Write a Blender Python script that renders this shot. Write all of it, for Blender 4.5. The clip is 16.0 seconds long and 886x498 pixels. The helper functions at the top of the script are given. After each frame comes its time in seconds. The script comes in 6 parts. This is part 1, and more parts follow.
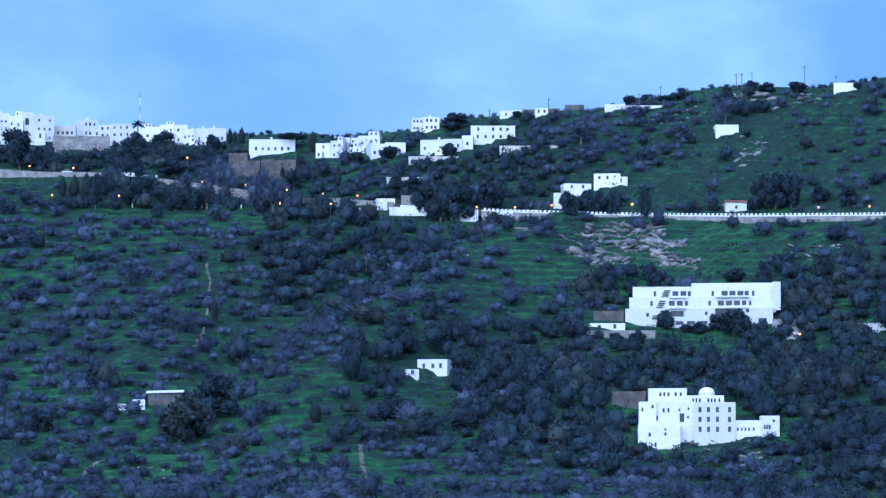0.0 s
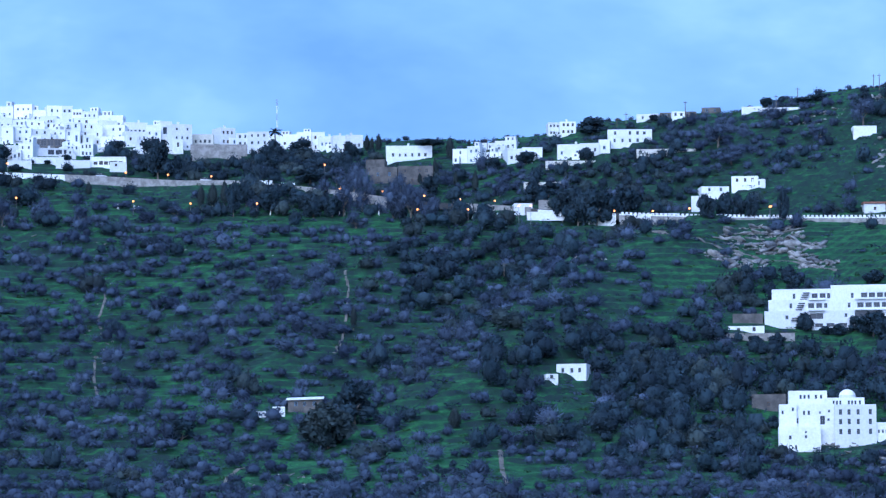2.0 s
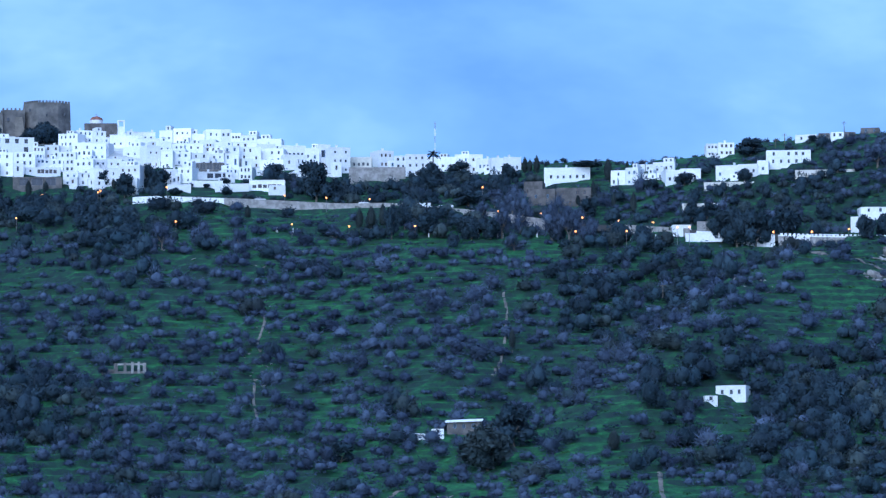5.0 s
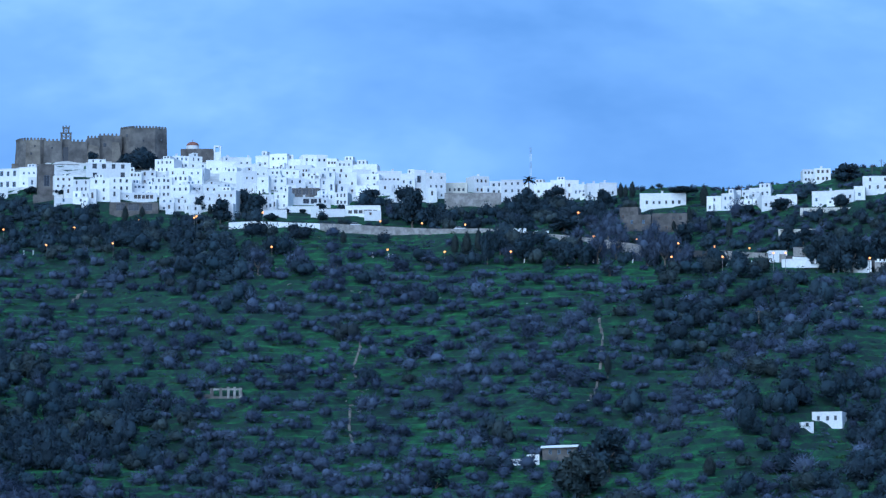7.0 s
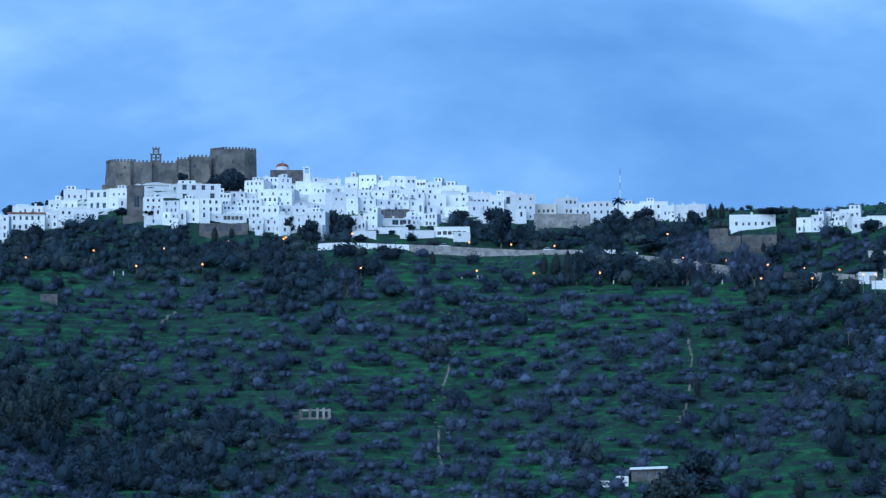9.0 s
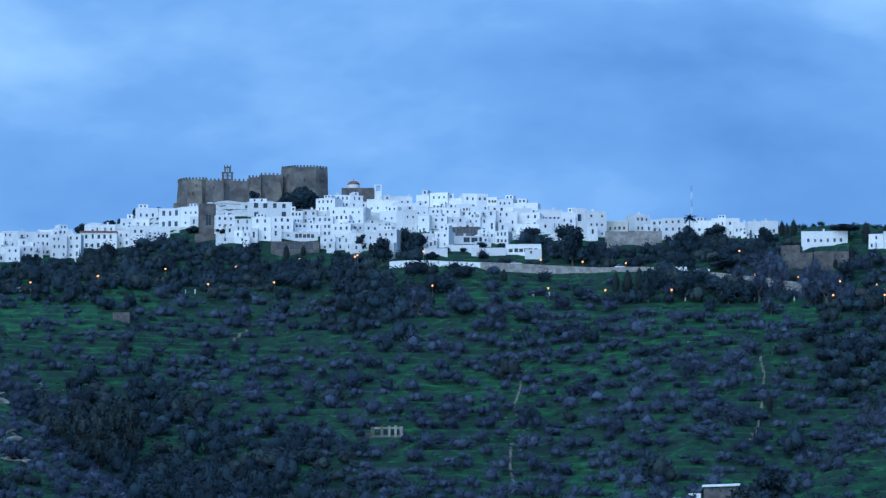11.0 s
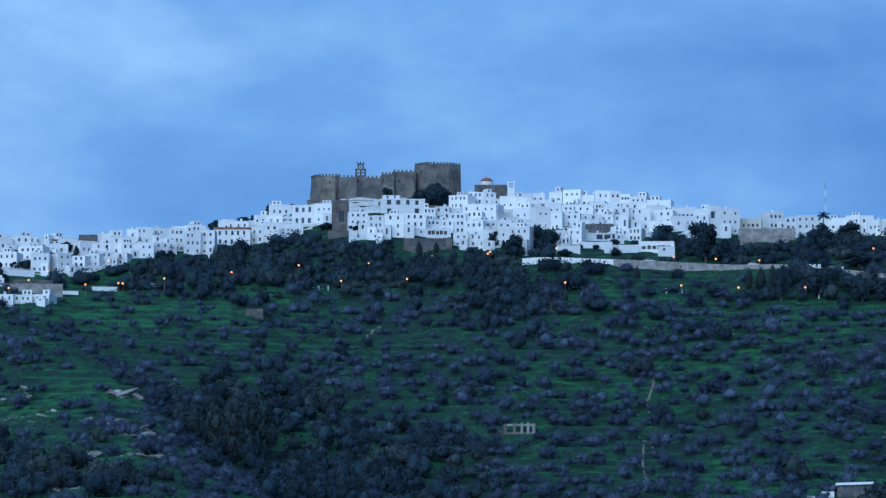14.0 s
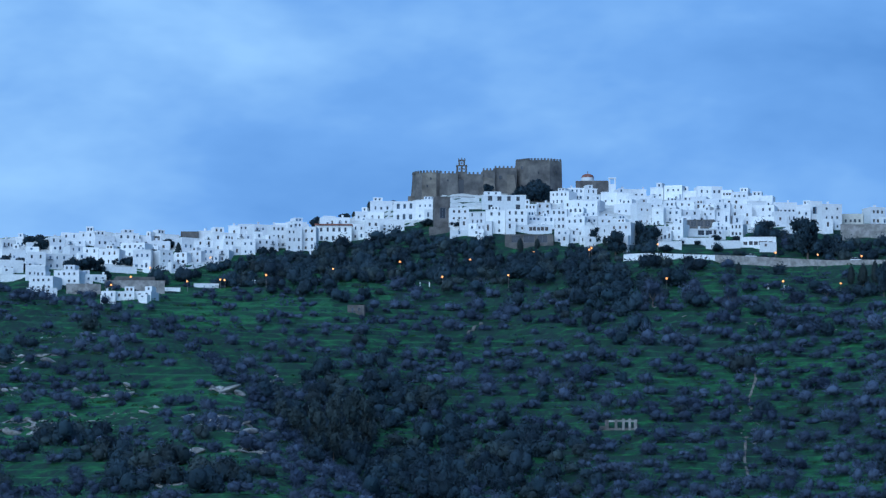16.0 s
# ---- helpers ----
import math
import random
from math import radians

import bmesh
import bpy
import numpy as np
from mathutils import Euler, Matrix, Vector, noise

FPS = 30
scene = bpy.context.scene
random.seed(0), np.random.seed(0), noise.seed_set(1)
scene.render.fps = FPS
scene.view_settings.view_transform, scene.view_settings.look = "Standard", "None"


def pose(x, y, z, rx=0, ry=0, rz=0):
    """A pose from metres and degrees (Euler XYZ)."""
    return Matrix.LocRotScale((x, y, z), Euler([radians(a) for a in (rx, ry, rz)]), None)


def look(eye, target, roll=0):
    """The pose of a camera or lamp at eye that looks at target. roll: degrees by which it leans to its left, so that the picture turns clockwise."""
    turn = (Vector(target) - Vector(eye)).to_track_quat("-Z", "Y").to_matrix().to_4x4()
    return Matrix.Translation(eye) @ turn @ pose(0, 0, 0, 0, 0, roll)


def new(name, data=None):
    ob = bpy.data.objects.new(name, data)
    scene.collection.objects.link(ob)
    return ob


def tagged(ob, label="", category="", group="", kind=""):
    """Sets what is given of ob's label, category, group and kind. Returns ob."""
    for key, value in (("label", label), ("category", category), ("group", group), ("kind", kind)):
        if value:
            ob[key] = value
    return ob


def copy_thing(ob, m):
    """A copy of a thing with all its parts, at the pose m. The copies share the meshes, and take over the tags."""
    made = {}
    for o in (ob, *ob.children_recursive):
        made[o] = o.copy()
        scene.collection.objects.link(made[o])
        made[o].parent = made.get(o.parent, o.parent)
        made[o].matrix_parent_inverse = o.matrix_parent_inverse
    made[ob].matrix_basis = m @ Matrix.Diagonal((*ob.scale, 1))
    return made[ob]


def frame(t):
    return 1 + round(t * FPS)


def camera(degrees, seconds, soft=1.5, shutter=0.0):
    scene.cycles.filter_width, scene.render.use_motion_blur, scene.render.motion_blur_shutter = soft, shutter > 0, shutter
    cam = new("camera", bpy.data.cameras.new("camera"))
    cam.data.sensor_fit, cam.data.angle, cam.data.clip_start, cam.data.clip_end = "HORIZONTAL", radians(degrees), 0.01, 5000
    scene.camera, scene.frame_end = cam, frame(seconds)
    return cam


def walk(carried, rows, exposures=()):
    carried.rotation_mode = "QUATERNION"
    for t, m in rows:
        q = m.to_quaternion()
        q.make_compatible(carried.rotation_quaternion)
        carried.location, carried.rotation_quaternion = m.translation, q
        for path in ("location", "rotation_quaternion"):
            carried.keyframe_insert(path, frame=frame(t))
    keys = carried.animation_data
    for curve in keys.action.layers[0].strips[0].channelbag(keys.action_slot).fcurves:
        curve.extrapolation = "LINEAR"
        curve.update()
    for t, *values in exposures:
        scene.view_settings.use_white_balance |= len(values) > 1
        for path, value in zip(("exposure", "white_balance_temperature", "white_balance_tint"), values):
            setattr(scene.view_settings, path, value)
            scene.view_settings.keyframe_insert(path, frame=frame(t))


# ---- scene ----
cam = camera(13.5, 16.0, soft=1.35)
EYE = 8.0
ROWS = [
    (0.0, -6.357, 4.65, 0.0),
    (0.5, -5.927, 4.71, 0.026),
    (1.0, -5.344, 4.74, -0.107),
    (1.5, -4.768, 4.737, -0.261),
    (2.0, -4.24, 4.735, -0.405),
    (2.5, -3.785, 4.748, -0.402),
    (3.0, -3.363, 4.763, -0.241),
    (3.5, -2.943, 4.786, -0.261),
    (4.0, -2.558, 4.854, -0.375),
    (6.5, -0.702, 5.435, -0.243),
    (7.0, -0.343, 5.489, -0.225),
    (7.5, 0.0, 5.53, -0.239),
    (8.0, 0.353, 5.594, -0.182),
    (8.5, 0.695, 5.705, -0.141),
    (9.0, 1.027, 5.817, -0.044),
    (11.5, 2.432, 6.149, -0.05),
    (12.0, 2.784, 6.231, 0.077),
    (12.5, 3.155, 6.329, 0.281),
    (13.0, 3.504, 6.351, 0.4),
    (13.5, 3.851, 6.24, 0.418),
    (14.0, 4.17, 6.036, 0.235),
    (14.5, 4.522, 5.932, 0.1),
    (15.0, 4.905, 5.896, 0.079),
    (15.5, 5.326, 5.906, 0.243),
    (16.0, 5.727, 5.971, 0.29)
]
EXPOSURES = [(0.0, 0.22, 6350, 24), (4.0, 0.2, 6350, 22), (6.5, -0.05, 6400, 14), (9.0, -0.25, 6400, 10), (12.0, -0.44, 6400, 10), (13.5, -0.5, 6400, 10), (16.0, -0.43, 6400, 10)]
walk(cam, [(t, pose(0, 0, EYE, 90 + pitch, 0, yaw) @ pose(0, 0, 0, 0, 0, roll)) for t, yaw, pitch, roll in ROWS], EXPOSURES)

# ---- light: a cloudy evening, the glow of the west behind the viewer ----
SUN_UP, SUN_ROUND = 30.0, 200.0   # elevation; bearing, clockwise from the view's axis
world = bpy.data.worlds.new("evening_sky")
scene.world = world
world.use_nodes = True


def nd(tree, kind, **values):
    n = tree.nodes.new(kind)
    for key, v in values.items():
        if key in n.inputs:
            n.inputs[key].default_value = v
        else:
            setattr(n, key, v)
    return n


def ramp(tree, fac, *stops):
    n = tree.nodes.new("ShaderNodeValToRGB")
    while len(n.color_ramp.elements) < len(stops):
        n.color_ramp.elements.new(0.5)
    for e, (p, c) in zip(n.color_ramp.elements, stops):
        e.position, e.color = p, (*c, 1)
    tree.links.new(fac, n.inputs[0])
    return n.outputs[0]


def mix(tree, fac, a, b, how="MIX"):
    n = tree.nodes.new("ShaderNodeMixRGB")
    n.blend_type = how
    for i, v in ((0, fac), (1, a), (2, b)):
        if isinstance(v, (int, float)):
            n.inputs[i].default_value = v
        elif isinstance(v, tuple):
            n.inputs[i].default_value = (*v, 1)
        else:
            tree.links.new(v, n.inputs[i])
    return n.outputs[0]


def sky():
    t = world.node_tree
    t.nodes.clear()
    out, bg = t.nodes.new("ShaderNodeOutputWorld"), t.nodes.new("ShaderNodeBackground")
    co = t.nodes.new("ShaderNodeTexCoord")
    air = nd(t, "ShaderNodeTexSky", sky_type="NISHITA", sun_disc=False, sun_elevation=radians(SUN_UP), sun_rotation=radians(SUN_ROUND))
    dim = mix(t, 1.0, air.outputs[0], (0.05, 0.05, 0.05), "MULTIPLY")
    m = t.nodes.new("ShaderNodeMapping")
    m.inputs["Scale"].default_value = (1.0, 1.0, 2.2)
    t.links.new(co.outputs["Generated"], m.inputs["Vector"])
    n1 = nd(t, "ShaderNodeTexNoise", Scale=6.5, Detail=5.0, Roughness=0.5, Distortion=0.4)
    n2 = nd(t, "ShaderNodeTexNoise", Scale=21.0, Detail=4.0, Roughness=0.55)
    t.links.new(m.outputs[0], n1.inputs["Vector"])
    t.links.new(m.outputs[0], n2.inputs["Vector"])
    both = mix(t, 0.22, n1.outputs[0], n2.outputs[0])
    # the cover thins out towards the left
    sep = t.nodes.new("ShaderNodeSeparateXYZ")
    t.links.new(co.outputs["Generated"], sep.inputs[0])
    lean_ = nd(t, "ShaderNodeMath", operation="MULTIPLY_ADD")
    t.links.new(sep.outputs["X"], lean_.inputs[0])
    lean_.inputs[1].default_value = -0.46
    t.links.new(both, lean_.inputs[2])
    both = lean_.outputs[0]
    cloud = ramp(t, both, (0.35, (0.14, 0.42, 1.02)), (0.48, (0.225, 0.565, 1.23)), (0.62, (0.43, 0.85, 1.46)))
    t.links.new(mix(t, 0.92, dim, cloud), bg.inputs["Color"])
    bg.inputs["Strength"].default_value = 1.0
    t.links.new(bg.outputs[0], out.inputs[0])


sky()
lamp = bpy.data.lights.new("sun", "SUN")
lamp.energy, lamp.angle, lamp.color = 4.5, radians(70), (0.57, 0.76, 1.0)
sun = new("sun", lamp)
_b, _e = radians(SUN_ROUND), radians(SUN_UP)
sun.matrix_world = look((300 * math.sin(_b) * math.cos(_e), 300 * math.cos(_b) * math.cos(_e), 300 * math.sin(_e)), (0, 0, 0))

# ---- materials ----


def material(name, a, b, rough=0.85, size=1.0, fine=8.0, bump=0.3, third=None, tint="", metal=0.0):
    """Two or three colours over two sizes of noise, in metres, with fine relief."""
    m = bpy.data.materials.new(name)
    m.use_nodes = True
    t = m.node_tree
    p = t.nodes["Principled BSDF"]
    geo = t.nodes.new("ShaderNodeNewGeometry")
    n1 = nd(t, "ShaderNodeTexNoise", Scale=1.0 / size, Detail=4.0, Roughness=0.6)
    n2 = nd(t, "ShaderNodeTexNoise", Scale=fine, Detail=3.0, Roughness=0.7)
    for n in (n1, n2):
        t.links.new(geo.outputs["Position"], n.inputs["Vector"])
    stops = [(0.38, a), (0.62, b)] if third is None else [(0.34, a), (0.52, b), (0.66, third)]
    col = ramp(t, n1.outputs[0], *stops)
    col = mix(t, 0.35, col, mix(t, 1.0, col, ramp(t, n2.outputs[0], (0.3, (0.45, 0.45, 0.45)), (0.7, (1.0, 1.0, 1.0))), "MULTIPLY"))
    if tint == "object":
        info = t.nodes.new("ShaderNodeObjectInfo")
        col = mix(t, 1.0, col, ramp(t, info.outputs["Random"], (0.0, (0.72, 0.74, 0.78)), (1.0, (1.0, 1.0, 1.0))), "MULTIPLY")
    elif tint:
        at = nd(t, "ShaderNodeAttribute", attribute_name="tint")
        isl = geo.outputs["Random Per Island"]
        col = mix(t, 1.0, col, ramp(t, at.outputs["Fac"], (0.0, (0.5, 0.55, 0.62)), (0.5, (0.95, 0.95, 0.95)), (1.0, (1.2, 1.17, 1.15))), "MULTIPLY")
        col = mix(t, 1.0, col, ramp(t, isl, (0.0, (0.65, 0.65, 0.65)), (1.0, (1.2, 1.2, 1.2))), "MULTIPLY")
    t.links.new(col, p.inputs["Base Color"])
    p.inputs["Roughness"].default_value = rough
    p.inputs["Metallic"].default_value = metal
    p.inputs["Specular IOR Level"].default_value = 0.25
    if bump:
        bn = nd(t, "ShaderNodeBump", Strength=bump, Distance=0.15)
        t.links.new(n2.outputs[0], bn.inputs["Height"])
        t.links.new(bn.outputs[0], p.inputs["Normal"])
    return m


def ground_material():
    # grass greens carry some blue, painted in for the haze of distance
    m = material("meadow", (0.003, 0.046, 0.020), (0.007, 0.090, 0.032), 0.95, 5, 0.9, 0.6, third=(0.018, 0.132, 0.043))
    t = m.node_tree
    p = t.nodes["Principled BSDF"]
    link = p.inputs["Base Color"].links[0].from_socket
    geo = t.nodes.new("ShaderNodeNewGeometry")
    n = nd(t, "ShaderNodeTexNoise", Scale=1 / 30.0, Detail=6.0, Roughness=0.65)
    t.links.new(geo.outputs["Position"], n.inputs["Vector"])
    scrub = ramp(t, n.outputs[0], (0.55, (0, 0, 0)), (0.70, (0.85, 0.85, 0.85)))
    n3 = nd(t, "ShaderNodeTexNoise", Scale=0.45, Detail=4.0, Roughness=0.7)
    t.links.new(geo.outputs["Position"], n3.inputs["Vector"])
    brown = ramp(t, n3.outputs[0], (0.35, (0.005, 0.036, 0.026)), (0.65, (0.022, 0.062, 0.048)))
    col = mix(t, scrub, link, brown)
    # the steep risers of the terraces turn a very dark blue-green
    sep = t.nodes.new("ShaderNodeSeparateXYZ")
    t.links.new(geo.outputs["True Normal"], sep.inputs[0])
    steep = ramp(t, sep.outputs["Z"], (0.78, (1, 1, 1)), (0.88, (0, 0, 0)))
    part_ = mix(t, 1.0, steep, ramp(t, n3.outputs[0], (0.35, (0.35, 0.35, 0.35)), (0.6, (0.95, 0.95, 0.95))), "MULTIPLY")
    n5 = nd(t, "ShaderNodeTexNoise", Scale=0.55, Detail=6.0, Roughness=0.75)
    t.links.new(geo.outputs["Position"], n5.inputs["Vector"])
    col = mix(t, 1.0, col, ramp(t, n5.outputs[0], (0.36, (0.42, 0.46, 0.5)), (0.52, (0.95, 0.95, 0.95)), (0.64, (1.5, 1.42, 1.35))), "MULTIPLY")
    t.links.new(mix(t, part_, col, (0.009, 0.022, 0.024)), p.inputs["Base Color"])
    return m


WHITE = material("whitewash", (0.80, 0.80, 0.79), (0.86, 0.86, 0.85), 0.9, 6, 1.5, 0.1, tint="object")
CREAM = material("pale_plaster", (0.55, 0.53, 0.47), (0.64, 0.61, 0.55), 0.9, 5, 1.5, 0.1)
STONE = material("rubble_stone", (0.080, 0.075, 0.074), (0.150, 0.138, 0.132), 0.95, 3, 1.1, 0.8)
CASTLE = material("castle_stone", (0.066, 0.064, 0.064), (0.122, 0.115, 0.11), 0.95, 4.5, 0.9, 0.9, third=(0.175, 0.163, 0.152))
PALE_LIT_STONE = material("pale_lit_castle_stone", (0.085, 0.076, 0.068), (0.16, 0.142, 0.122), 0.95, 5, 0.9, 0.9, third=(0.225, 0.2, 0.17))
WALLSTONE = material("retaining_stone", (0.20, 0.19, 0.18), (0.33, 0.31, 0.30), 0.95, 2.5, 0.8, 0.9)
ROCK = material("grey_rock", (0.15, 0.145, 0.14), (0.34, 0.33, 0.32), 0.95, 2.5, 1.2, 0.9, tint="stuff")
ROOF = material("flat_roof", (0.45, 0.44, 0.42), (0.6, 0.6, 0.58), 0.9, 3, 2, 0.2)
TILE = material("clay_tile", (0.20, 0.08, 0.06), (0.30, 0.13, 0.10), 0.85, 2, 3, 0.5)
FRAME = material("painted_wood", (0.10, 0.13, 0.17), (0.16, 0.19, 0.23), 0.6, 1, 6, 0.1)
BROWN = material("brown_wood", (0.13, 0.075, 0.045), (0.2, 0.12, 0.07), 0.7, 1, 6, 0.2)
BLUE = material("blue_paint", (0.10, 0.25, 0.42), (0.15, 0.32, 0.5), 0.6, 1, 6, 0.1)
ROADTOP = material("asphalt", (0.045, 0.045, 0.048), (0.065, 0.065, 0.068), 0.95, 4, 3, 0.3)
EARTH = material("earth_path", (0.10, 0.09, 0.08), (0.17, 0.155, 0.14), 0.95, 2, 2, 0.5)
METAL = material("grey_metal", (0.12, 0.12, 0.13), (0.2, 0.2, 0.21), 0.5, 2, 5, 0.0, metal=0.7)
BARK = material("bark", (0.09, 0.075, 0.065), (0.17, 0.15, 0.13), 0.95, 0.6, 4, 0.6)
LIME = material("limewashed_bark", (0.62, 0.62, 0.6), (0.75, 0.75, 0.73), 0.95, 0.6, 4, 0.3)
# the blue haze of distance is mixed into these foliage colours
SHRUB = material("haze_blue_twigs", (0.031, 0.052, 0.088), (0.060, 0.088, 0.138), 0.95, 20, 1.0, 0.0, tint="stuff")
DARK = material("haze_blue_foliage", (0.009, 0.028, 0.042), (0.022, 0.046, 0.064), 0.9, 9, 1.0, 0.0, tint="stuff")
OLIVE = material("olive_foliage", (0.018, 0.037, 0.044), (0.038, 0.058, 0.062), 0.9, 9, 1.0, 0.0, tint="stuff")
CYPRESS = material("cypress_foliage", (0.011, 0.021, 0.024), (0.022, 0.036, 0.036), 0.9, 3, 1.5, 0.0, tint="object")
TUFT = material("rank_grass", (0.014, 0.05, 0.014), (0.032, 0.085, 0.022), 0.9, 6, 1.0, 0.0, tint="stuff")
GRASS = ground_material()


def glass_material():
    m = bpy.data.materials.new("window_glass")
    m.use_nodes = True
    p = m.node_tree.nodes["Principled BSDF"]
    p.inputs["Base Color"].default_value = (0.034, 0.042, 0.056, 1)
    p.inputs["Roughness"].default_value = 0.25
    p.inputs["Specular IOR Level"].default_value = 0.3
    return m


def glow_material(name, colour, power):
    m = bpy.data.materials.new(name)
    m.use_nodes = True
    p = m.node_tree.nodes["Principled BSDF"]
    p.inputs["Base Color"].default_value = (*colour, 1)
    p.inputs["Emission Color"].default_value = (*colour, 1)
    p.inputs["Emission Strength"].default_value = power
    return m


GLASS = glass_material()
SODIUM = glow_material("sodium_bulb", (1.0, 0.36, 0.10), 2.2)

# ---- ground ----
FOOT_EL = [(-15, 1.5), (-9, 1.5), (-6, 1.2), (-2, 0.6), (16, 0.5)]
FOOT_R = [(-15, 835), (-9, 850), (-6, 905), (0, 890), (4, 860), (8, 900), (10, 920), (16, 905)]
ROAD_R = [(-15, 1260), (-9, 1300), (-5, 1330), (0, 1330), (4, 1290), (8, 1240), (16, 1200)]
CREST_R = [(-15, 1400), (-9, 1440), (-5, 1480), (0, 1460), (4, 1400), (8, 1390), (16, 1400)]
ROAD_EL = [(-13.02, 5.278), (-12.5, 5.286), (-10.78, 5.285), (-9.66, 5.325), (-8.36, 5.373), (-6.45, 5.44), (-4.72, 5.569), (-2.72, 5.797), (-1.25, 5.743), (0.47, 5.65), (0.86, 5.688), (2.5, 5.528), (3.46, 5.387), (4.41, 5.313), (5.63, 5.229), (7.1, 5.134), (9.1, 5.068), (10.83, 5.041), (13.13, 5.039), (13.83, 5.031)]
CREST_EL = [(-13.03, 5.938), (-12.51, 5.973), (-10.79, 6.035), (-9.06, 6.022), (-7.68, 6.209), (-6.9, 6.423), (-6.03, 6.636), (-5.16, 6.848), (-3.85, 6.808), (-2.98, 6.696), (-1.25, 6.571), (0.31, 6.39), (1.29, 6.226), (2.15, 6.233), (3.02, 6.257), (3.89, 6.261), (4.76, 6.265), (5.8, 6.388), (6.93, 6.586), (8.24, 6.739), (9.11, 6.795), (9.97, 6.91), (10.84, 7.058), (11.71, 7.049), (13.15, 7.098), (13.86, 7.105)]


# The hillside: for a bearing b (degrees, right of the valley's axis) and a distance r from the quay.
def curve(b, pairs):
    xs, ys = zip(*pairs)
    return sum(np.interp(b + o, xs, ys) for o in (-0.35, -0.15, 0.0, 0.15, 0.35)) / 5


def wobble(x, y, size, seed):
    """Smooth noise of about +-1 from a few crossed waves."""
    rng = np.random.RandomState(seed)
    total = 0.0 * (x + y)
    for k in range(9):
        a, p, s = rng.uniform(0, 6.28), rng.uniform(0, 6.28), size * rng.uniform(0.5, 1.6)
        total = total + np.sin((x * np.cos(a) + y * np.sin(a)) * 6.28 / s + p)
    return total / 3.2


def lines(b):
    """Distance and height of the valley foot, the road and the crest."""
    r0 = curve(b, FOOT_R)
    r1 = curve(b, ROAD_R)
    r2 = curve(b, CREST_R)
    z0 = EYE + r0 * np.tan(np.radians(curve(b, FOOT_EL)))
    z1 = EYE + r1 * np.tan(np.radians(curve(b, ROAD_EL)))
    z2 = EYE + r2 * np.tan(np.radians(curve(b, CREST_EL)))
    return r0, z0, r1, z1, r2, z2


def base_height(x, y):
    r, b = np.hypot(x, y), np.degrees(np.arctan2(x, y))
    bc = np.clip(b, -15, 16)
    r0, z0, r1, z1, r2, z2 = lines(bc)
    one = np.ones_like(r0)
    R = np.stack([0 * one, 350 * one, r0, r1, r2, r2 + 150, r2 + 900, 9000 * one], -1)
    Z = np.stack([0 * one, 1.0 * one, z0, z1, z2, z2 - 12, 40 * one, 0 * one], -1)
    h = np.diff(R, axis=-1)
    d = np.diff(Z, axis=-1) / h
    m = np.zeros_like(R)
    same = d[..., :-1] * d[..., 1:] > 0
    with np.errstate(divide="ignore", invalid="ignore"):
        m[..., 1:-1] = np.where(same, 2 * d[..., :-1] * d[..., 1:] / (d[..., :-1] + d[..., 1:]), 0)
    k = np.clip((r[..., None] >= R).sum(-1) - 1, 0, R.shape[-1] - 2)[..., None]
    pick = lambda a, o=0: np.take_along_axis(a, k + o, -1)[..., 0]
    hh = pick(h)
    s = np.clip((r - pick(R)) / hh, 0, 1)
    z = ((1 + 2 * s) * (1 - s) ** 2 * pick(Z) + s * (1 - s) ** 2 * hh * pick(m)
         + s * s * (3 - 2 * s) * pick(Z, 1) + s * s * (s - 1) * hh * pick(m, 1))
    return z


# Spurs that run down the slope: bearing, elevation seen from the quay, distance of the crest line
SPUR_WEST = [(-14.5, 5.3, 1225), (-12.5, 5.25, 1195), (-10.5, 4.85, 1135), (-9.7, 4.25, 1082), (-9.09, 3.75, 1040), (-8.2, 3.05, 975), (-7.5, 2.35, 912), (-6.9, 1.6, 862)]
SPUR_EAST = [(7.7, 5.05, 1225), (7.1, 4.8, 1200), (6.15, 4.3, 1145), (5.2, 3.5, 1085), (4.4, 2.92, 1050)]


def spur(x, y, line, side, near_width, far_width, depth):
    """Height to add for a spur: a rounded back on its crest line and a gully along its far flank."""
    P = np.array([(d * math.sin(radians(b)), d * math.cos(radians(b)), EYE + d * math.tan(radians(e))) for b, e, d in line])
    lift = P[:, 2] - base_height(P[:, 0], P[:, 1])
    best = np.full(np.shape(x), 1e9)
    off, up = np.zeros(np.shape(x)), np.zeros(np.shape(x))
    end = np.ones(np.shape(x))
    for i in range(len(P) - 1):
        ax, ay = P[i, :2]
        dx, dy = P[i + 1, :2] - P[i, :2]
        n2 = dx * dx + dy * dy
        q = ((x - ax) * dx + (y - ay) * dy) / n2
        t = np.clip(q, 0, 1)
        ex, ey = x - ax - t * dx, y - ay - t * dy
        d = np.hypot(ex, ey)
        sign = np.sign(dx * ey - dy * ex) * side
        hit = d < best
        best = np.where(hit, d, best)
        off = np.where(hit, d * np.where(sign == 0, 1, sign), off)
        up = np.where(hit, lift[i] + (lift[i + 1] - lift[i]) * t, up)
        past = np.maximum(0, np.maximum(-q, q - 1)) * math.sqrt(n2)
        end = np.where(hit, np.exp(-(past / 30.0) ** 2), end)
    back = np.where(off < 0, np.exp(-(off / near_width) ** 2), np.exp(-(off / far_width) ** 2))
    gully = depth * np.exp(-((off - 2.1 * far_width) / (1.3 * far_width)) ** 2)
    return end * (up * back - gully)


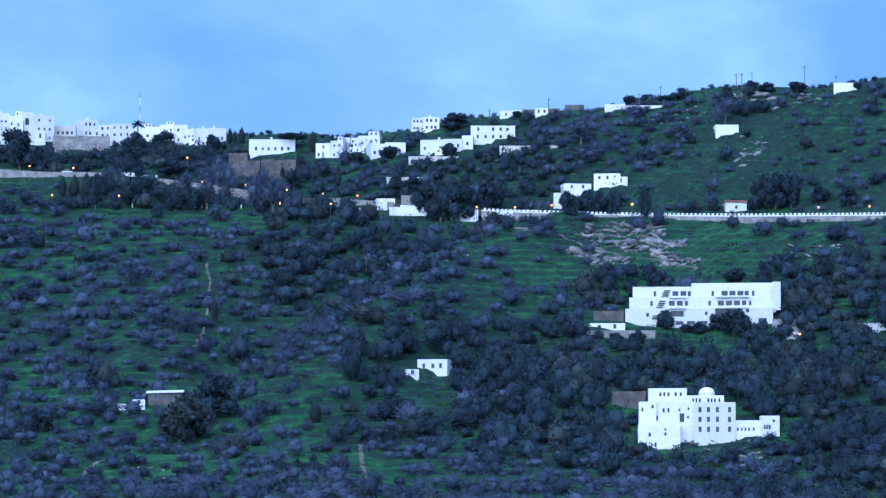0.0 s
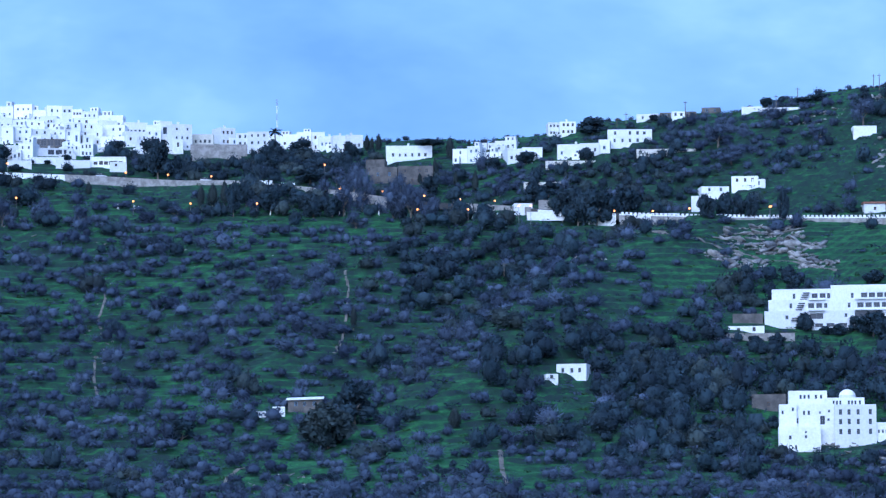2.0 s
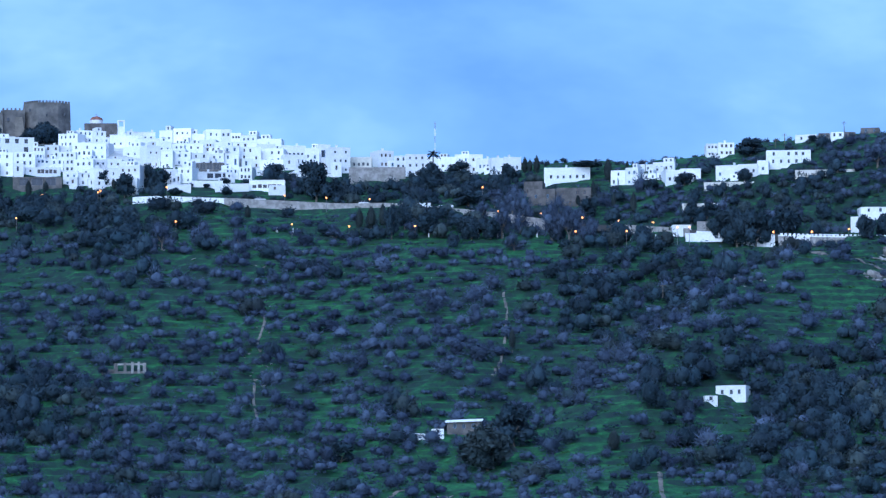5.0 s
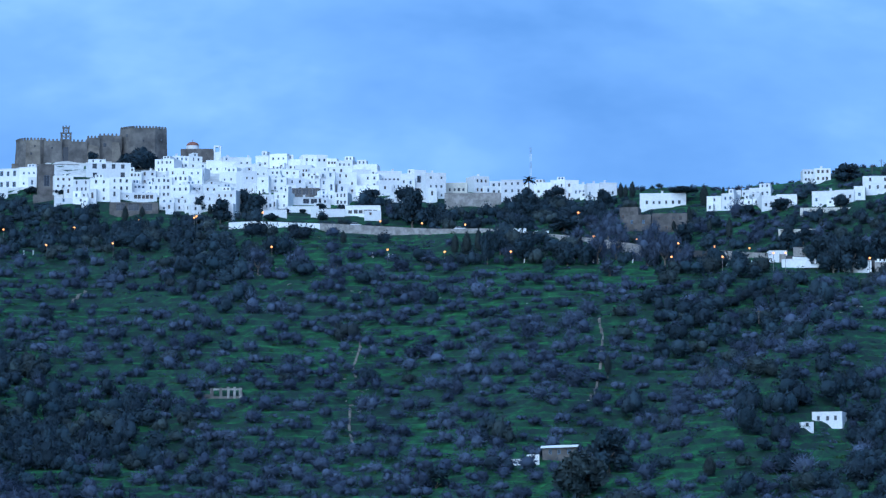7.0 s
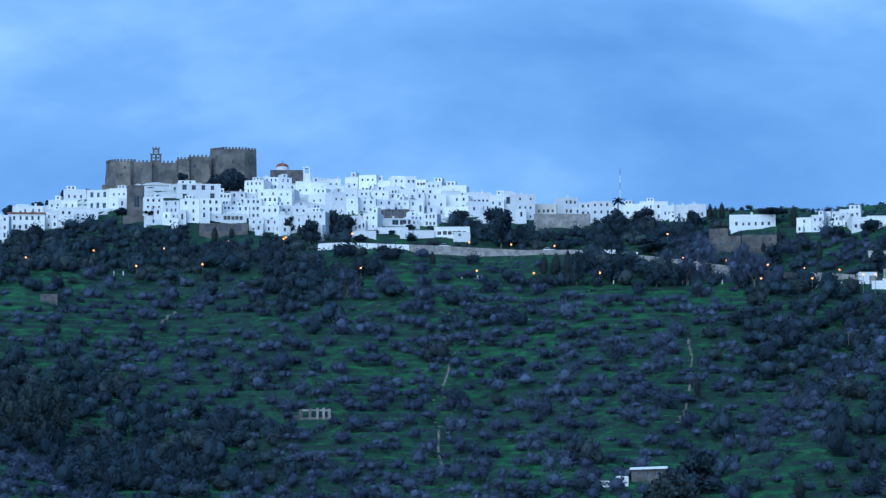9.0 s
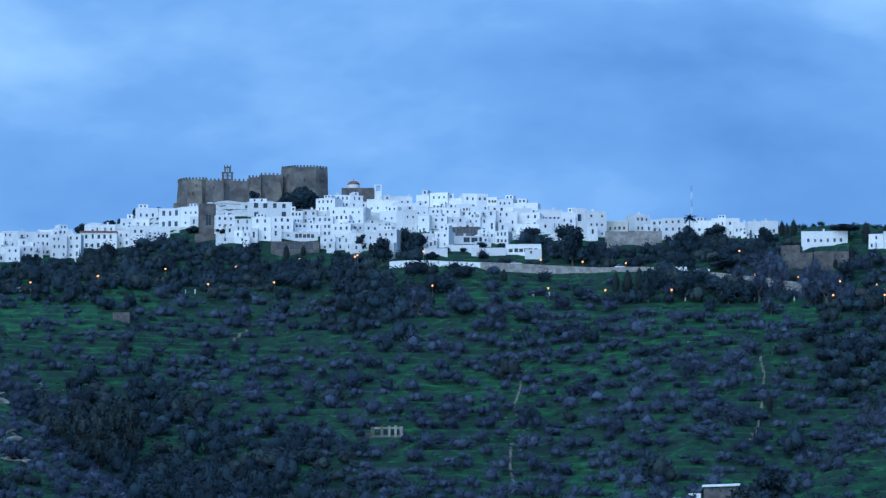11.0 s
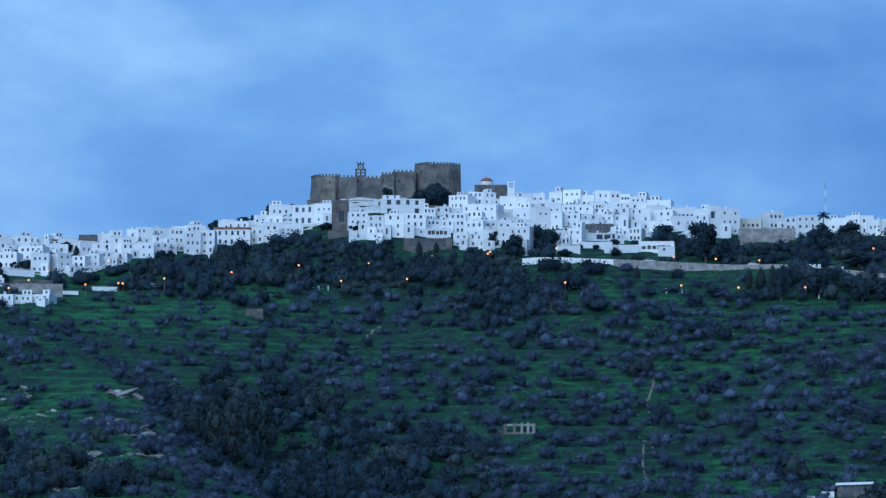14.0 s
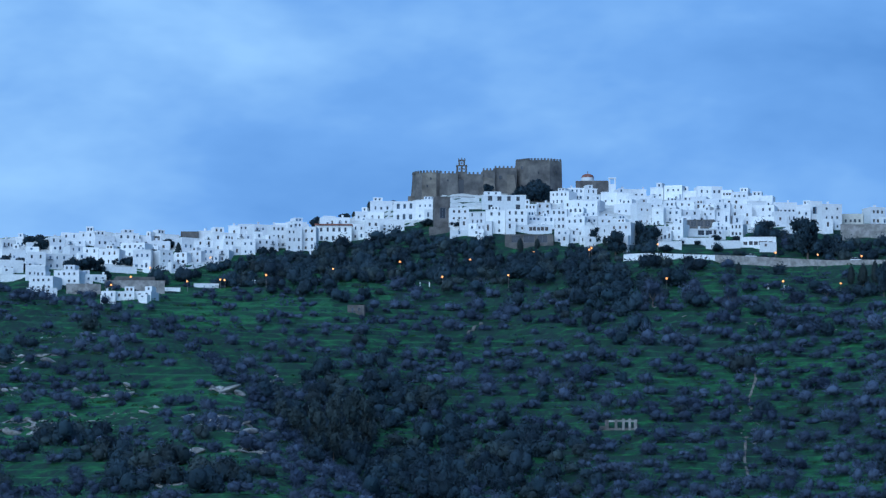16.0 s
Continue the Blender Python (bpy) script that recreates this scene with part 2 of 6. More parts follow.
def height(x, y):
    """The ground with its folds and its old farm terraces."""
    z = base_height(x, y)
    r = np.hypot(x, y)
    near = np.clip((r - 500) / 300, 0, 1)
    z = z + spur(x, y, SPUR_WEST, 1, 60.0, 22.0, 3.5) + spur(x, y, SPUR_EAST, -1, 28.0, 18.0, 4.5)
    z = z + near * (1.1 * wobble(x, y, 85, 3) + 0.35 * wobble(x, y, 23, 4))
    step = 2.3
    f = z / step + 0.35 * wobble(x, y, 120, 5)
    g = f - np.floor(f)
    stair = (np.clip(g / 0.22, 0, 1) - g) * step
    mask = np.clip(0.85 + 0.6 * wobble(x, y, 150, 6), 0.5, 1) * near
    return z + 0.9 * mask * stair


def ground_at(x, y):
    return float(height(np.array([float(x)]), np.array([float(y)]))[0])


def spot(b, r):
    """Plan place of a bearing and a distance."""
    return r * math.sin(radians(b)), r * math.cos(radians(b))


def mesh(name, verts, faces, mats, smooth=False, index=None):
    me = bpy.data.meshes.new(name)
    me.from_pydata(verts, [], faces)
    for m in mats if isinstance(mats, (list, tuple)) else [mats]:
        me.materials.append(m)
    if index is not None:
        me.polygons.foreach_set("material_index", index)
    if smooth:
        me.polygons.foreach_set("use_smooth", [True] * len(me.polygons))
    me.update()
    return me


def under(ob, parent):
    ob.parent = parent
    return ob


def grid_sheet(name, xs, ys, mat):
    X, Y = np.meshgrid(xs, ys)
    V = np.stack([X, Y, height(X, Y)], -1).reshape(-1, 3)
    n, k = len(xs), len(ys)
    i = (np.arange(k - 1)[:, None] * n + np.arange(n - 1)[None]).ravel()
    Q = np.stack([i, i + 1, i + n + 1, i + n], -1)
    me = bpy.data.meshes.new(name)
    me.vertices.add(len(V)), me.loops.add(Q.size), me.polygons.add(len(Q))
    me.vertices.foreach_set("co", V.ravel())
    me.loops.foreach_set("vertex_index", Q.ravel())
    me.polygons.foreach_set("loop_start", np.arange(0, Q.size, 4))
    me.polygons.foreach_set("use_smooth", np.ones(len(Q), bool))
    me.materials.append(mat)
    me.update()
    return new(name, me)


def spaced(*legs):
    out = [np.arange(a, b, s) for a, b, s in legs]
    return np.concatenate(out + [[legs[-1][1]]])


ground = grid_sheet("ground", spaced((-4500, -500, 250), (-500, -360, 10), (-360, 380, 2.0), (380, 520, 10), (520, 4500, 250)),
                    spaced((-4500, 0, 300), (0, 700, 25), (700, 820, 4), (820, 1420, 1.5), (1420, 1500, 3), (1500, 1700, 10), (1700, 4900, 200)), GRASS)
tagged(ground, "green terraced hillside with rough winter grass and dark risers", "ground", kind="structure")

# ---- houses ----


def wall_mesh(w, d, h, holes, sink=3.0, parapet=0.5, lean=0.0, mat=WHITE):
    """Four walls with real openings in the front (at y=0), reveals, and a parapet round a sunk roof. x from 0 to w."""
    V, F = [], []

    def quad(a, b, c, e):
        i = len(V)
        V.extend((a, b, c, e))
        F.append((i, i + 1, i + 2, i + 3))
    off = lambda z: lean * z
    xs = sorted({0.0, w, *(v for x0, x1, z0, z1 in holes for v in (x0, x1))})
    zs = sorted({-sink, h, *(v for x0, x1, z0, z1 in holes for v in (z0, z1))})
    for xa, xb in zip(xs, xs[1:]):
        for za, zb in zip(zs, zs[1:]):
            cx, cz = (xa + xb) / 2, (za + zb) / 2
            if any(x0 < cx < x1 and z0 < cz < z1 for x0, x1, z0, z1 in holes):
                continue
            quad((xa, off(za), za), (xb, off(za), za), (xb, off(zb), zb), (xa, off(zb), zb))
    g = 0.28
    for x0, x1, z0, z1 in holes:
        quad((x0, off(z0), z0), (x0, g, z0), (x0, g, z1), (x0, off(z1), z1))
        quad((x1, g, z0), (x1, off(z0), z0), (x1, off(z1), z1), (x1, g, z1))
        quad((x0, off(z0), z0), (x1, off(z0), z0), (x1, g, z0), (x0, g, z0))
        quad((x0, g, z1), (x1, g, z1), (x1, off(z1), z1), (x0, off(z1), z1))
    quad((0, d, -sink), (0, 0, -sink), (0, 0, h), (0, d, h))
    quad((w, 0, -sink), (w, d, -sink), (w, d, h), (w, 0, h))
    quad((w, d, -sink), (0, d, -sink), (0, d, h), (w, d, h))
    e, q = 0.3, h - parapet
    rim = [(0, 0), (w, 0), (w, d), (0, d)]
    inn = [(e, e), (w - e, e), (w - e, d - e), (e, d - e)]
    for i in range(4):
        (ax, ay), (bx, by), (cx, cy), (dx, dy) = rim[i], rim[(i + 1) % 4], inn[(i + 1) % 4], inn[i]
        quad((ax, ay, h), (bx, by, h), (cx, cy, h), (dx, dy, h))
        quad((dx, dy, h), (cx, cy, h), (cx, cy, q), (dx, dy, q))
    return mesh("wall", V, F, mat)


def box_data(name, x0, x1, y0, y1, z0, z1, mat):
    V = [(x, y, z) for z in (z0, z1) for x, y in ((x0, y0), (x1, y0), (x1, y1), (x0, y1))]
    F = [(0, 3, 2, 1), (4, 5, 6, 7), (0, 1, 5, 4), (1, 2, 6, 5), (2, 3, 7, 6), (3, 0, 4, 7)]
    return mesh(name, V, F, mat)


def boxes_data(name, boxes, mat):
    V, F = [], []
    for x0, x1, y0, y1, z0, z1 in boxes:
        i = len(V)
        V += [(x, y, z) for z in (z0, z1) for x, y in ((x0, y0), (x1, y0), (x1, y1), (x0, y1))]
        F += [tuple(i + k for k in f) for f in ((0, 3, 2, 1), (4, 5, 6, 7), (0, 1, 5, 4), (1, 2, 6, 5), (2, 3, 7, 6), (3, 0, 4, 7))]
    return mesh(name, V, F, mat)


_shared = {}


def window_into(parent, x0, x1, z0, z1, frame_mat=FRAME, name="window"):
    """A window set back in its opening: frame with a mullion, and the pane behind it."""
    w, h = round(x1 - x0, 1), round(z1 - z0, 1)
    key = (w, h, frame_mat.name)
    if key not in _shared:
        e = 0.09
        bars = [(0, w, 0, 0.07, 0, e), (0, w, 0, 0.07, h - e, h), (0, e, 0, 0.07, e, h - e), (w - e, w, 0, 0.07, e, h - e)]
        if w > 0.6:
            bars.append((w / 2 - 0.03, w / 2 + 0.03, 0.01, 0.06, e, h - e))
        _shared[key] = (boxes_data("window", bars, frame_mat), box_data("pane", 0.02, w - 0.02, 0.075, 0.095, 0.02, h - 0.02, GLASS))
    f = under(new(name, _shared[key][0]), parent)
    f.matrix_basis = pose((x0 + x1 - w) / 2, 0.16, (z0 + z1 - h) / 2)
    under(new("pane", _shared[key][1]), f)
    return f


TAKEN = []


def openings(w, h, rows, cols, rng, ww=0.85, wh=1.25, door=False, margin=0.08):
    holes = []
    storey = h / max(rows, 1)
    for r in range(rows):
        for c in range(cols):
            if cols > 2 and rng.random() < 0.10:
                continue
            a = w * margin
            cx = a + (w - 2 * a) * (c + 0.5) / cols + rng.uniform(-0.15, 0.15)
            s = rng.uniform(0.85, 1.15)
            hw = min(ww * s / 2, (w - 2 * a) / cols * 0.40)
            hh = min(wh * rng.uniform(0.88, 1.1), storey * 0.6)
            z0 = r * storey + storey * 0.30
            if door and r == 0 and c == cols // 2:
                z0, hh = 0.05, 2.1
            holes.append((round(cx - hw, 2), round(cx + hw, 2), round(z0, 2), round(z0 + hh, 2)))
    return holes


WORDS = {"white": "whitewashed cube house with flat roof on the hillside", "stone": "old rubble stone house with flat roof",
         "cream": "pale plastered house with flat roof", "farm": "low stone farmhouse with a sloping white roof", "tiled": "whitewashed house with a red tiled roof edge"}


def house(x, y, z, w, h, d, yaw, rows, cols, style="white", label="", ww=0.85, wh=1.25, sink=3.0, extra=True):
    """One house, its front at local y=0, facing the valley."""
    rng = random.Random(int(x * 13 + y * 7 + z * 3))
    if style == "white" and extra and w < 9.6:
        yaw += rng.choice((-1, 1)) * rng.uniform(2, 20)
        ww, wh = ww * rng.choice((0.75, 0.85, 0.95)), wh * rng.choice((0.75, 0.9, 1.0))
    root = new("house")
    root.matrix_basis = pose(x, y, z, 0, 0, yaw) @ pose(-w / 2, 0, 0)
    tagged(root, label or WORDS[style], "house", group="houses on the hill")
    holes = openings(w, h, rows, cols, rng, ww, wh)
    mat = {"stone": STONE, "cream": CREAM, "farm": STONE}.get(style, WHITE)
    under(new("wall", wall_mesh(w, d, h, holes, sink, mat=mat)), root)
    under(new("roof", box_data("roof", 0.3, w - 0.3, 0.3, d - 0.3, h - 0.7, h - 0.5, ROOF)), root)
    frame_mat = rng.choice((FRAME, FRAME, BROWN, BLUE))
    for o in holes:
        window_into(root, *o, frame_mat)
    if style == "tiled":
        under(new("tiled_eave", box_data("tiled_eave", -0.3, w + 0.3, -0.4, d * 0.5, h + 0.004, h + 0.6, TILE)), root)
    elif style == "farm":
        V_ = [(-0.5, -0.7, h - 0.4), (w + 0.5, -0.7, h - 0.1), (w + 0.5, d * 0.6, h + 0.5), (-0.5, d * 0.6, h + 0.2)]
        V_ += [(a, c, e + 0.35) for a, c, e in V_]
        under(new("lean_to_roof", mesh("lean_to_roof", V_, [(0, 3, 2, 1), (4, 5, 6, 7), (0, 1, 5, 4), (1, 2, 6, 5), (2, 3, 7, 6), (3, 0, 4, 7)], WHITE)), root)
    elif extra and style == "white":
        k = rng.random()
        if k < 0.35:
            cx = rng.uniform(0.15, 0.75) * w
            under(new("chimney", boxes_data("chimney", [(cx, cx + 0.7, 2, 2.7, h - 0.5, h + 0.9), (cx - 0.08, cx + 0.78, 1.92, 2.78, h + 0.9, h + 1.05)], WHITE)), root)
        elif k < 0.75 and w > 4.5:
            # an upper room set back behind the roof terrace
            cx, cw, ch = rng.uniform(0.0, 0.5) * w, rng.uniform(0.35, 0.5) * w, rng.uniform(1.6, 2.6)
            gaps = [(cw * f - 0.35, cw * f + 0.35, 0.9, 0.9 + ch * 0.42) for f in ((0.5,) if cw < 2.6 else (0.28, 0.7))]
            under(new("roof_room", wall_mesh(cw, d * 0.55, ch, gaps, 0.6, 0.2, mat=WHITE)), root).matrix_basis = pose(cx, d * 0.3, h - 0.4)
            for o in gaps:
                f_ = window_into(root, *o, frame_mat)
                f_.matrix_basis = pose(cx, d * 0.3, h - 0.4) @ f_.matrix_basis
        if rng.random() < 0.5:
            under(new("cornice", box_data("cornice", -0.08, w + 0.08, -0.1, 0.0, h - 0.28, h - 0.1, mat)), root)
        if rng.random() < 0.55 and w > 4.4:
            # a lower block built against the front, with a door of its own
            aw, ah, ad = rng.uniform(0.3, 0.55) * w, h * rng.uniform(0.32, 0.6), rng.uniform(1.6, 3.2)
            ax = rng.choice((0.0, w - aw)) + rng.uniform(-0.4, 0.4)
            gap = (aw * 0.3, aw * 0.3 + 0.8, ah * 0.25, ah * 0.72)
            under(new("annexe", wall_mesh(aw, ad + 0.2, ah, [gap], sink + 2, 0.35, mat=mat)), root).matrix_basis = pose(ax, -ad, 0)
            f_ = window_into(root, *gap, rng.choice((FRAME, BROWN, BLUE)))
            f_.matrix_basis = pose(ax, -ad, 0) @ f_.matrix_basis
        if rng.random() < 0.2 and holes:
            o = rng.choice(holes)
            bars = [(o[0] - 0.5, o[1] + 0.5, -0.9, 0.0, o[2] - 0.3, o[2] - 0.15), (o[0] - 0.5, o[1] + 0.5, -0.9, -0.84, o[2] + 0.6, o[2] + 0.68)]
            bars += [(o[0] - 0.5 + i * (o[1] - o[0] + 0.96) / 5, o[0] - 0.46 + i * (o[1] - o[0] + 0.96) / 5, -0.89, -0.85, o[2] - 0.15, o[2] + 0.6) for i in range(6)]
            under(new("balcony", boxes_data("balcony", bars, FRAME)), root)
    TAKEN.append((x, y, w / 2 + 1.5))
    return root


def low_wall(x, y, z, w, h, yaw, style="white", thick=0.5, sink=1.5):
    mat = {"stone": WALLSTONE, "cream": CREAM}.get(style, WHITE)
    word = {"stone": "rough stone retaining wall on the slope", "cream": "pale plastered garden wall"}.get(style, "low whitewashed garden wall")
    ob = new("garden_wall", boxes_data("garden_wall", [(-w / 2, w / 2, 0, thick, -sink, h), (-w / 2 - 0.05, w / 2 + 0.05, -0.06, thick + 0.06, h, h + 0.12)], mat))
    ob.matrix_basis = pose(x, y, z, 0, 0, yaw)
    return tagged(ob, word, "wall", group="garden walls")


house(-291.7, 1328.3, 148.3, 5.1, 3.8, 8, 17, 1, 3, "white")
house(-286.8, 1328.4, 148.2, 4.7, 4.6, 8, 18, 1, 3, "white")
house(-280.0, 1325.7, 147.1, 8.6, 3.4, 8, 7, 1, 2, "white")
house(-273.5, 1327.1, 147.3, 5.7, 5.3, 8, 19, 2, 2, "white")
house(-267.4, 1329.4, 147.6, 7.5, 4.2, 8, 6, 2, 2, "white")
house(-270.5, 1335.9, 149.9, 6.6, 5.3, 8, 19, 2, 2, "white")
house(-264.6, 1337.1, 150.4, 5.7, 5.3, 8, 3, 2, 2, "white")
house(-258.0, 1338.4, 149.6, 7.5, 4.8, 8, 13, 1, 3, "white")
house(-250.8, 1343.8, 150.0, 8.6, 5.8, 8, 9, 2, 3, "white")
house(-244.7, 1347.0, 150.7, 4.6, 4.2, 8, 3, 1, 1, "white")
house(-236.5, 1351.5, 151.4, 7.8, 4.7, 8, 19, 1, 3, "white")
house(-223.7, 1353.6, 151.3, 5.5, 6.3, 8, -1, 1, 2, "white")
house(-215.4, 1347.9, 148.9, 9.2, 7.3, 8, 15, 2, 3, "white")
house(-283.5, 1300.5, 141.0, 9.0, 4.5, 8, 22, 1, 3, "white")
house(-271.9, 1283.5, 136.2, 6.7, 6.5, 8, 5, 2, 2, "white")
house(-265.6, 1289.9, 136.9, 8.6, 5.9, 8, 5, 2, 3, "white")
house(-263.9, 1314.8, 142.7, 4.9, 5.4, 8, 14, 2, 2, "white")
house(-258.7, 1314.8, 142.1, 5.5, 5.4, 8, 20, 2, 2, "white")
house(-250.6, 1307.2, 140.0, 7.5, 6.1, 8, 9, 2, 3, "white")
house(-245.9, 1327.4, 144.9, 9.4, 5.5, 8, 1, 2, 4, "white")
house(-238.9, 1308.4, 138.4, 6.6, 7.5, 8, 9, 2, 3, "white")
house(-230.6, 1311.9, 138.4, 5.2, 7.6, 8, 19, 3, 2, "white")
house(-228.3, 1327.5, 142.4, 4.8, 4.4, 8, 11, 2, 2, "white")
house(-224.1, 1332.3, 143.1, 5.5, 4.8, 8, 1, 2, 2, "white")
house(-219.4, 1335.1, 143.8, 4.8, 5.5, 8, 3, 2, 2, "white")
house(-214.4, 1334.9, 143.9, 5.2, 4.7, 8, 4, 2, 1, "white")
house(-222.8, 1346.7, 148.2, 7.7, 5.3, 8, 18, 2, 2, "white")
house(-212.3, 1345.4, 147.6, 6.8, 5.8, 8, 15, 2, 3, "white")
house(-206.2, 1344.3, 147.4, 5.2, 5.8, 8, -1, 2, 2, "white")
house(-212.8, 1379.7, 157.3, 5.9, 5.6, 8, 3, 2, 3, "white")
house(-204.7, 1370.8, 155.7, 7.6, 5.9, 8, 6, 2, 3, "white")
house(-197.0, 1356.8, 151.1, 5.6, 8.8, 8, 14, 3, 3, "white")
house(-190.6, 1352.6, 149.7, 6.0, 8.5, 8, 18, 3, 3, "white")
house(-185.4, 1355.4, 149.8, 5.1, 9.2, 8, 5, 3, 2, "white")
house(-200.2, 1349.2, 149.0, 8.7, 4.8, 8, 1, 2, 3, "white")
house(-202.2, 1403.5, 161.8, 6.0, 4.0, 8, 5, 1, 2, "white")
house(-198.2, 1420.2, 164.3, 6.9, 3.9, 8, 12, 1, 2, "white")
house(-261.9, 1244.7, 125.3, 8.7, 5.0, 8, 8, 2, 4, "white")
house(-255.7, 1257.3, 128.6, 9.1, 5.0, 8, 11, 2, 4, "white")
house(-250.5, 1263.4, 129.8, 5.4, 2.9, 8, 9, 1, 2, "white")
house(-247.5, 1274.2, 130.8, 4.8, 2.9, 8, 18, 1, 2, "white")
house(-268.2, 1264.9, 131.5, 6.9, 4.6, 8, 11, 1, 3, "white")
house(-241.3, 1348.6, 151.0, 3.1, 4.1, 8, 9, 1, 1, "stone")
house(-229.5, 1352.7, 151.1, 6.4, 6.1, 8, 1, 1, 0, "stone")
house(-235.1, 1276.5, 129.9, 13.3, 3.2, 8, 19, 1, 3, "stone")
house(-237.1, 1236.5, 121.7, 4.9, 2.7, 8, 12, 1, 2, "white")
house(-232.0, 1239.5, 122.0, 6.5, 2.5, 8, 9, 1, 3, "white")
house(-226.2, 1241.6, 122.1, 5.8, 2.7, 8, 2, 1, 2, "white")
low_wall(-212.2, 1287.6, 129.8, 8.8, 1.8, 9, "white")
low_wall(-222.5, 1272.7, 127.4, 7.3, 1.4, 10, "white")
low_wall(-204.2, 1299.1, 132.2, 4.2, 0.9, 9, "white")
low_wall(-193.2, 1296.7, 132.0, 8.4, 1.6, 8, "white")
low_wall(-244.4, 1297.2, 136.1, 11.2, 2.5, 11, "white")
low_wall(-233.1, 1263.7, 126.9, 20.5, 3.6, 10, "stone")
low_wall(-247.8, 1247.6, 125.5, 11.7, 2.3, 11, "stone")
low_wall(-274.8, 1266.5, 131.9, 11.9, 1.1, 12, "white")
low_wall(-259.5, 1235.0, 123.5, 10.3, 1.8, 12, "white")
house(-187.4, 1359.1, 150.6, 8.1, 8.6, 8, 6, 2, 4, "white")
house(-186.1, 1419.9, 165.9, 4.5, 4.4, 8, 7, 1, 2, "white")
house(-180.7, 1416.5, 166.0, 5.5, 3.3, 8, 7, 1, 2, "white")
house(-170.5, 1382.5, 156.8, 5.0, 6.1, 8, 13, 2, 2, "white")
house(-164.2, 1374.2, 156.3, 5.6, 7.6, 8, 7, 2, 2, "white")
house(-158.2, 1386.0, 160.1, 9.2, 4.9, 8, 3, 1, 4, "white")
house(-173.8, 1418.4, 167.9, 4.9, 3.9, 8, 14, 1, 2, "white")
house(-167.4, 1411.1, 166.8, 6.2, 4.1, 8, 12, 1, 2, "white")
house(-166.2, 1419.3, 171.1, 8.7, 4.8, 8, 11, 1, 3, "white")
house(-147.1, 1397.3, 165.9, 7.3, 7.8, 8, 9, 2, 3, "white")
house(-132.2, 1378.7, 160.7, 7.2, 7.5, 8, 1, 3, 3, "white")
house(-125.1, 1373.3, 158.9, 6.2, 7.3, 8, 9, 3, 3, "white")
house(-118.3, 1372.9, 157.6, 7.3, 9.2, 8, 12, 3, 2, "white")
house(-110.6, 1373.6, 158.7, 8.2, 8.3, 8, 1, 3, 3, "white")
house(-107.0, 1396.9, 166.7, 4.6, 5.1, 8, 10, 2, 3, "white")
house(-102.3, 1399.3, 167.1, 5.3, 5.4, 8, 9, 2, 3, "white")
house(-104.2, 1380.1, 160.5, 5.6, 4.9, 8, 8, 2, 3, "white")
house(-99.2, 1381.4, 160.2, 4.7, 4.9, 8, 5, 2, 2, "white")
house(-97.7, 1419.6, 173.9, 7.9, 5.4, 8, -3, 2, 4, "white")
house(-91.6, 1427.1, 176.4, 6.1, 5.0, 8, 8, 2, 3, "white")
house(-86.1, 1427.4, 176.2, 5.0, 5.0, 8, 12, 2, 2, "white")
house(-95.3, 1381.7, 160.2, 6.2, 7.7, 8, 9, 3, 3, "white")
house(-89.3, 1383.1, 160.8, 6.2, 8.0, 8, -2, 3, 3, "white")
house(-92.8, 1362.8, 153.1, 5.7, 5.2, 8, 9, 2, 2, "white")
house(-87.4, 1364.2, 153.2, 5.4, 5.0, 8, 13, 2, 2, "white")
house(-91.2, 1401.0, 166.8, 7.4, 6.8, 8, -4, 2, 3, "white")
house(-84.8, 1400.4, 166.7, 5.5, 6.8, 8, -6, 2, 2, "white")
house(-83.8, 1379.5, 159.1, 6.7, 5.8, 8, 3, 2, 3, "white")
house(-179.0, 1375.4, 155.1, 13.5, 6.5, 8, 5, 2, 5, "tiled", wh=1.6)
house(-117.3, 1400.1, 169.1, 16.6, 6.5, 8, 7, 2, 4, "white", ww=1.5, wh=1.9)
house(-155.1, 1399.4, 165.2, 8.6, 8.2, 8, 6, 2, 3, "white", ww=1.3, wh=2.0, label='neoclassical white house with tall windows and cornice')
house(-78.9, 1421.8, 173.5, 6.1, 5.6, 8, 11, 1, 2, "white")
house(-73.0, 1421.1, 173.4, 5.7, 5.3, 8, -1, 1, 2, "white")
house(-73.0, 1434.1, 177.3, 5.1, 4.4, 8, 0, 1, 2, "white")
house(-68.0, 1438.4, 177.7, 5.3, 4.4, 8, -5, 1, 2, "white")
house(-61.7, 1448.7, 178.9, 5.3, 5.1, 8, 3, 1, 2, "white")
house(-55.3, 1445.9, 177.7, 7.2, 6.7, 8, -1, 2, 3, "white")
house(-48.8, 1446.2, 177.1, 6.2, 5.1, 8, 4, 1, 3, "white")
house(-43.0, 1442.4, 176.3, 5.6, 7.2, 8, 3, 2, 2, "white")
house(-38.2, 1443.5, 176.1, 4.3, 7.5, 8, -5, 2, 2, "white")
house(-34.4, 1442.6, 176.0, 4.1, 6.1, 8, -1, 2, 3, "white")
house(-29.3, 1430.7, 173.8, 6.6, 6.1, 8, 1, 2, 3, "white")
house(-21.2, 1427.8, 172.4, 9.4, 5.6, 8, -5, 1, 5, "white")
house(-77.6, 1376.8, 158.0, 5.5, 6.6, 8, 6, 2, 2, "white")
house(-71.4, 1376.1, 157.9, 6.9, 5.6, 8, 11, 2, 2, "white")
house(-79.7, 1361.7, 152.4, 9.2, 7.3, 8, 4, 2, 3, "white")
house(-70.8, 1349.1, 149.1, 8.1, 10.1, 8, -0, 3, 3, "white")
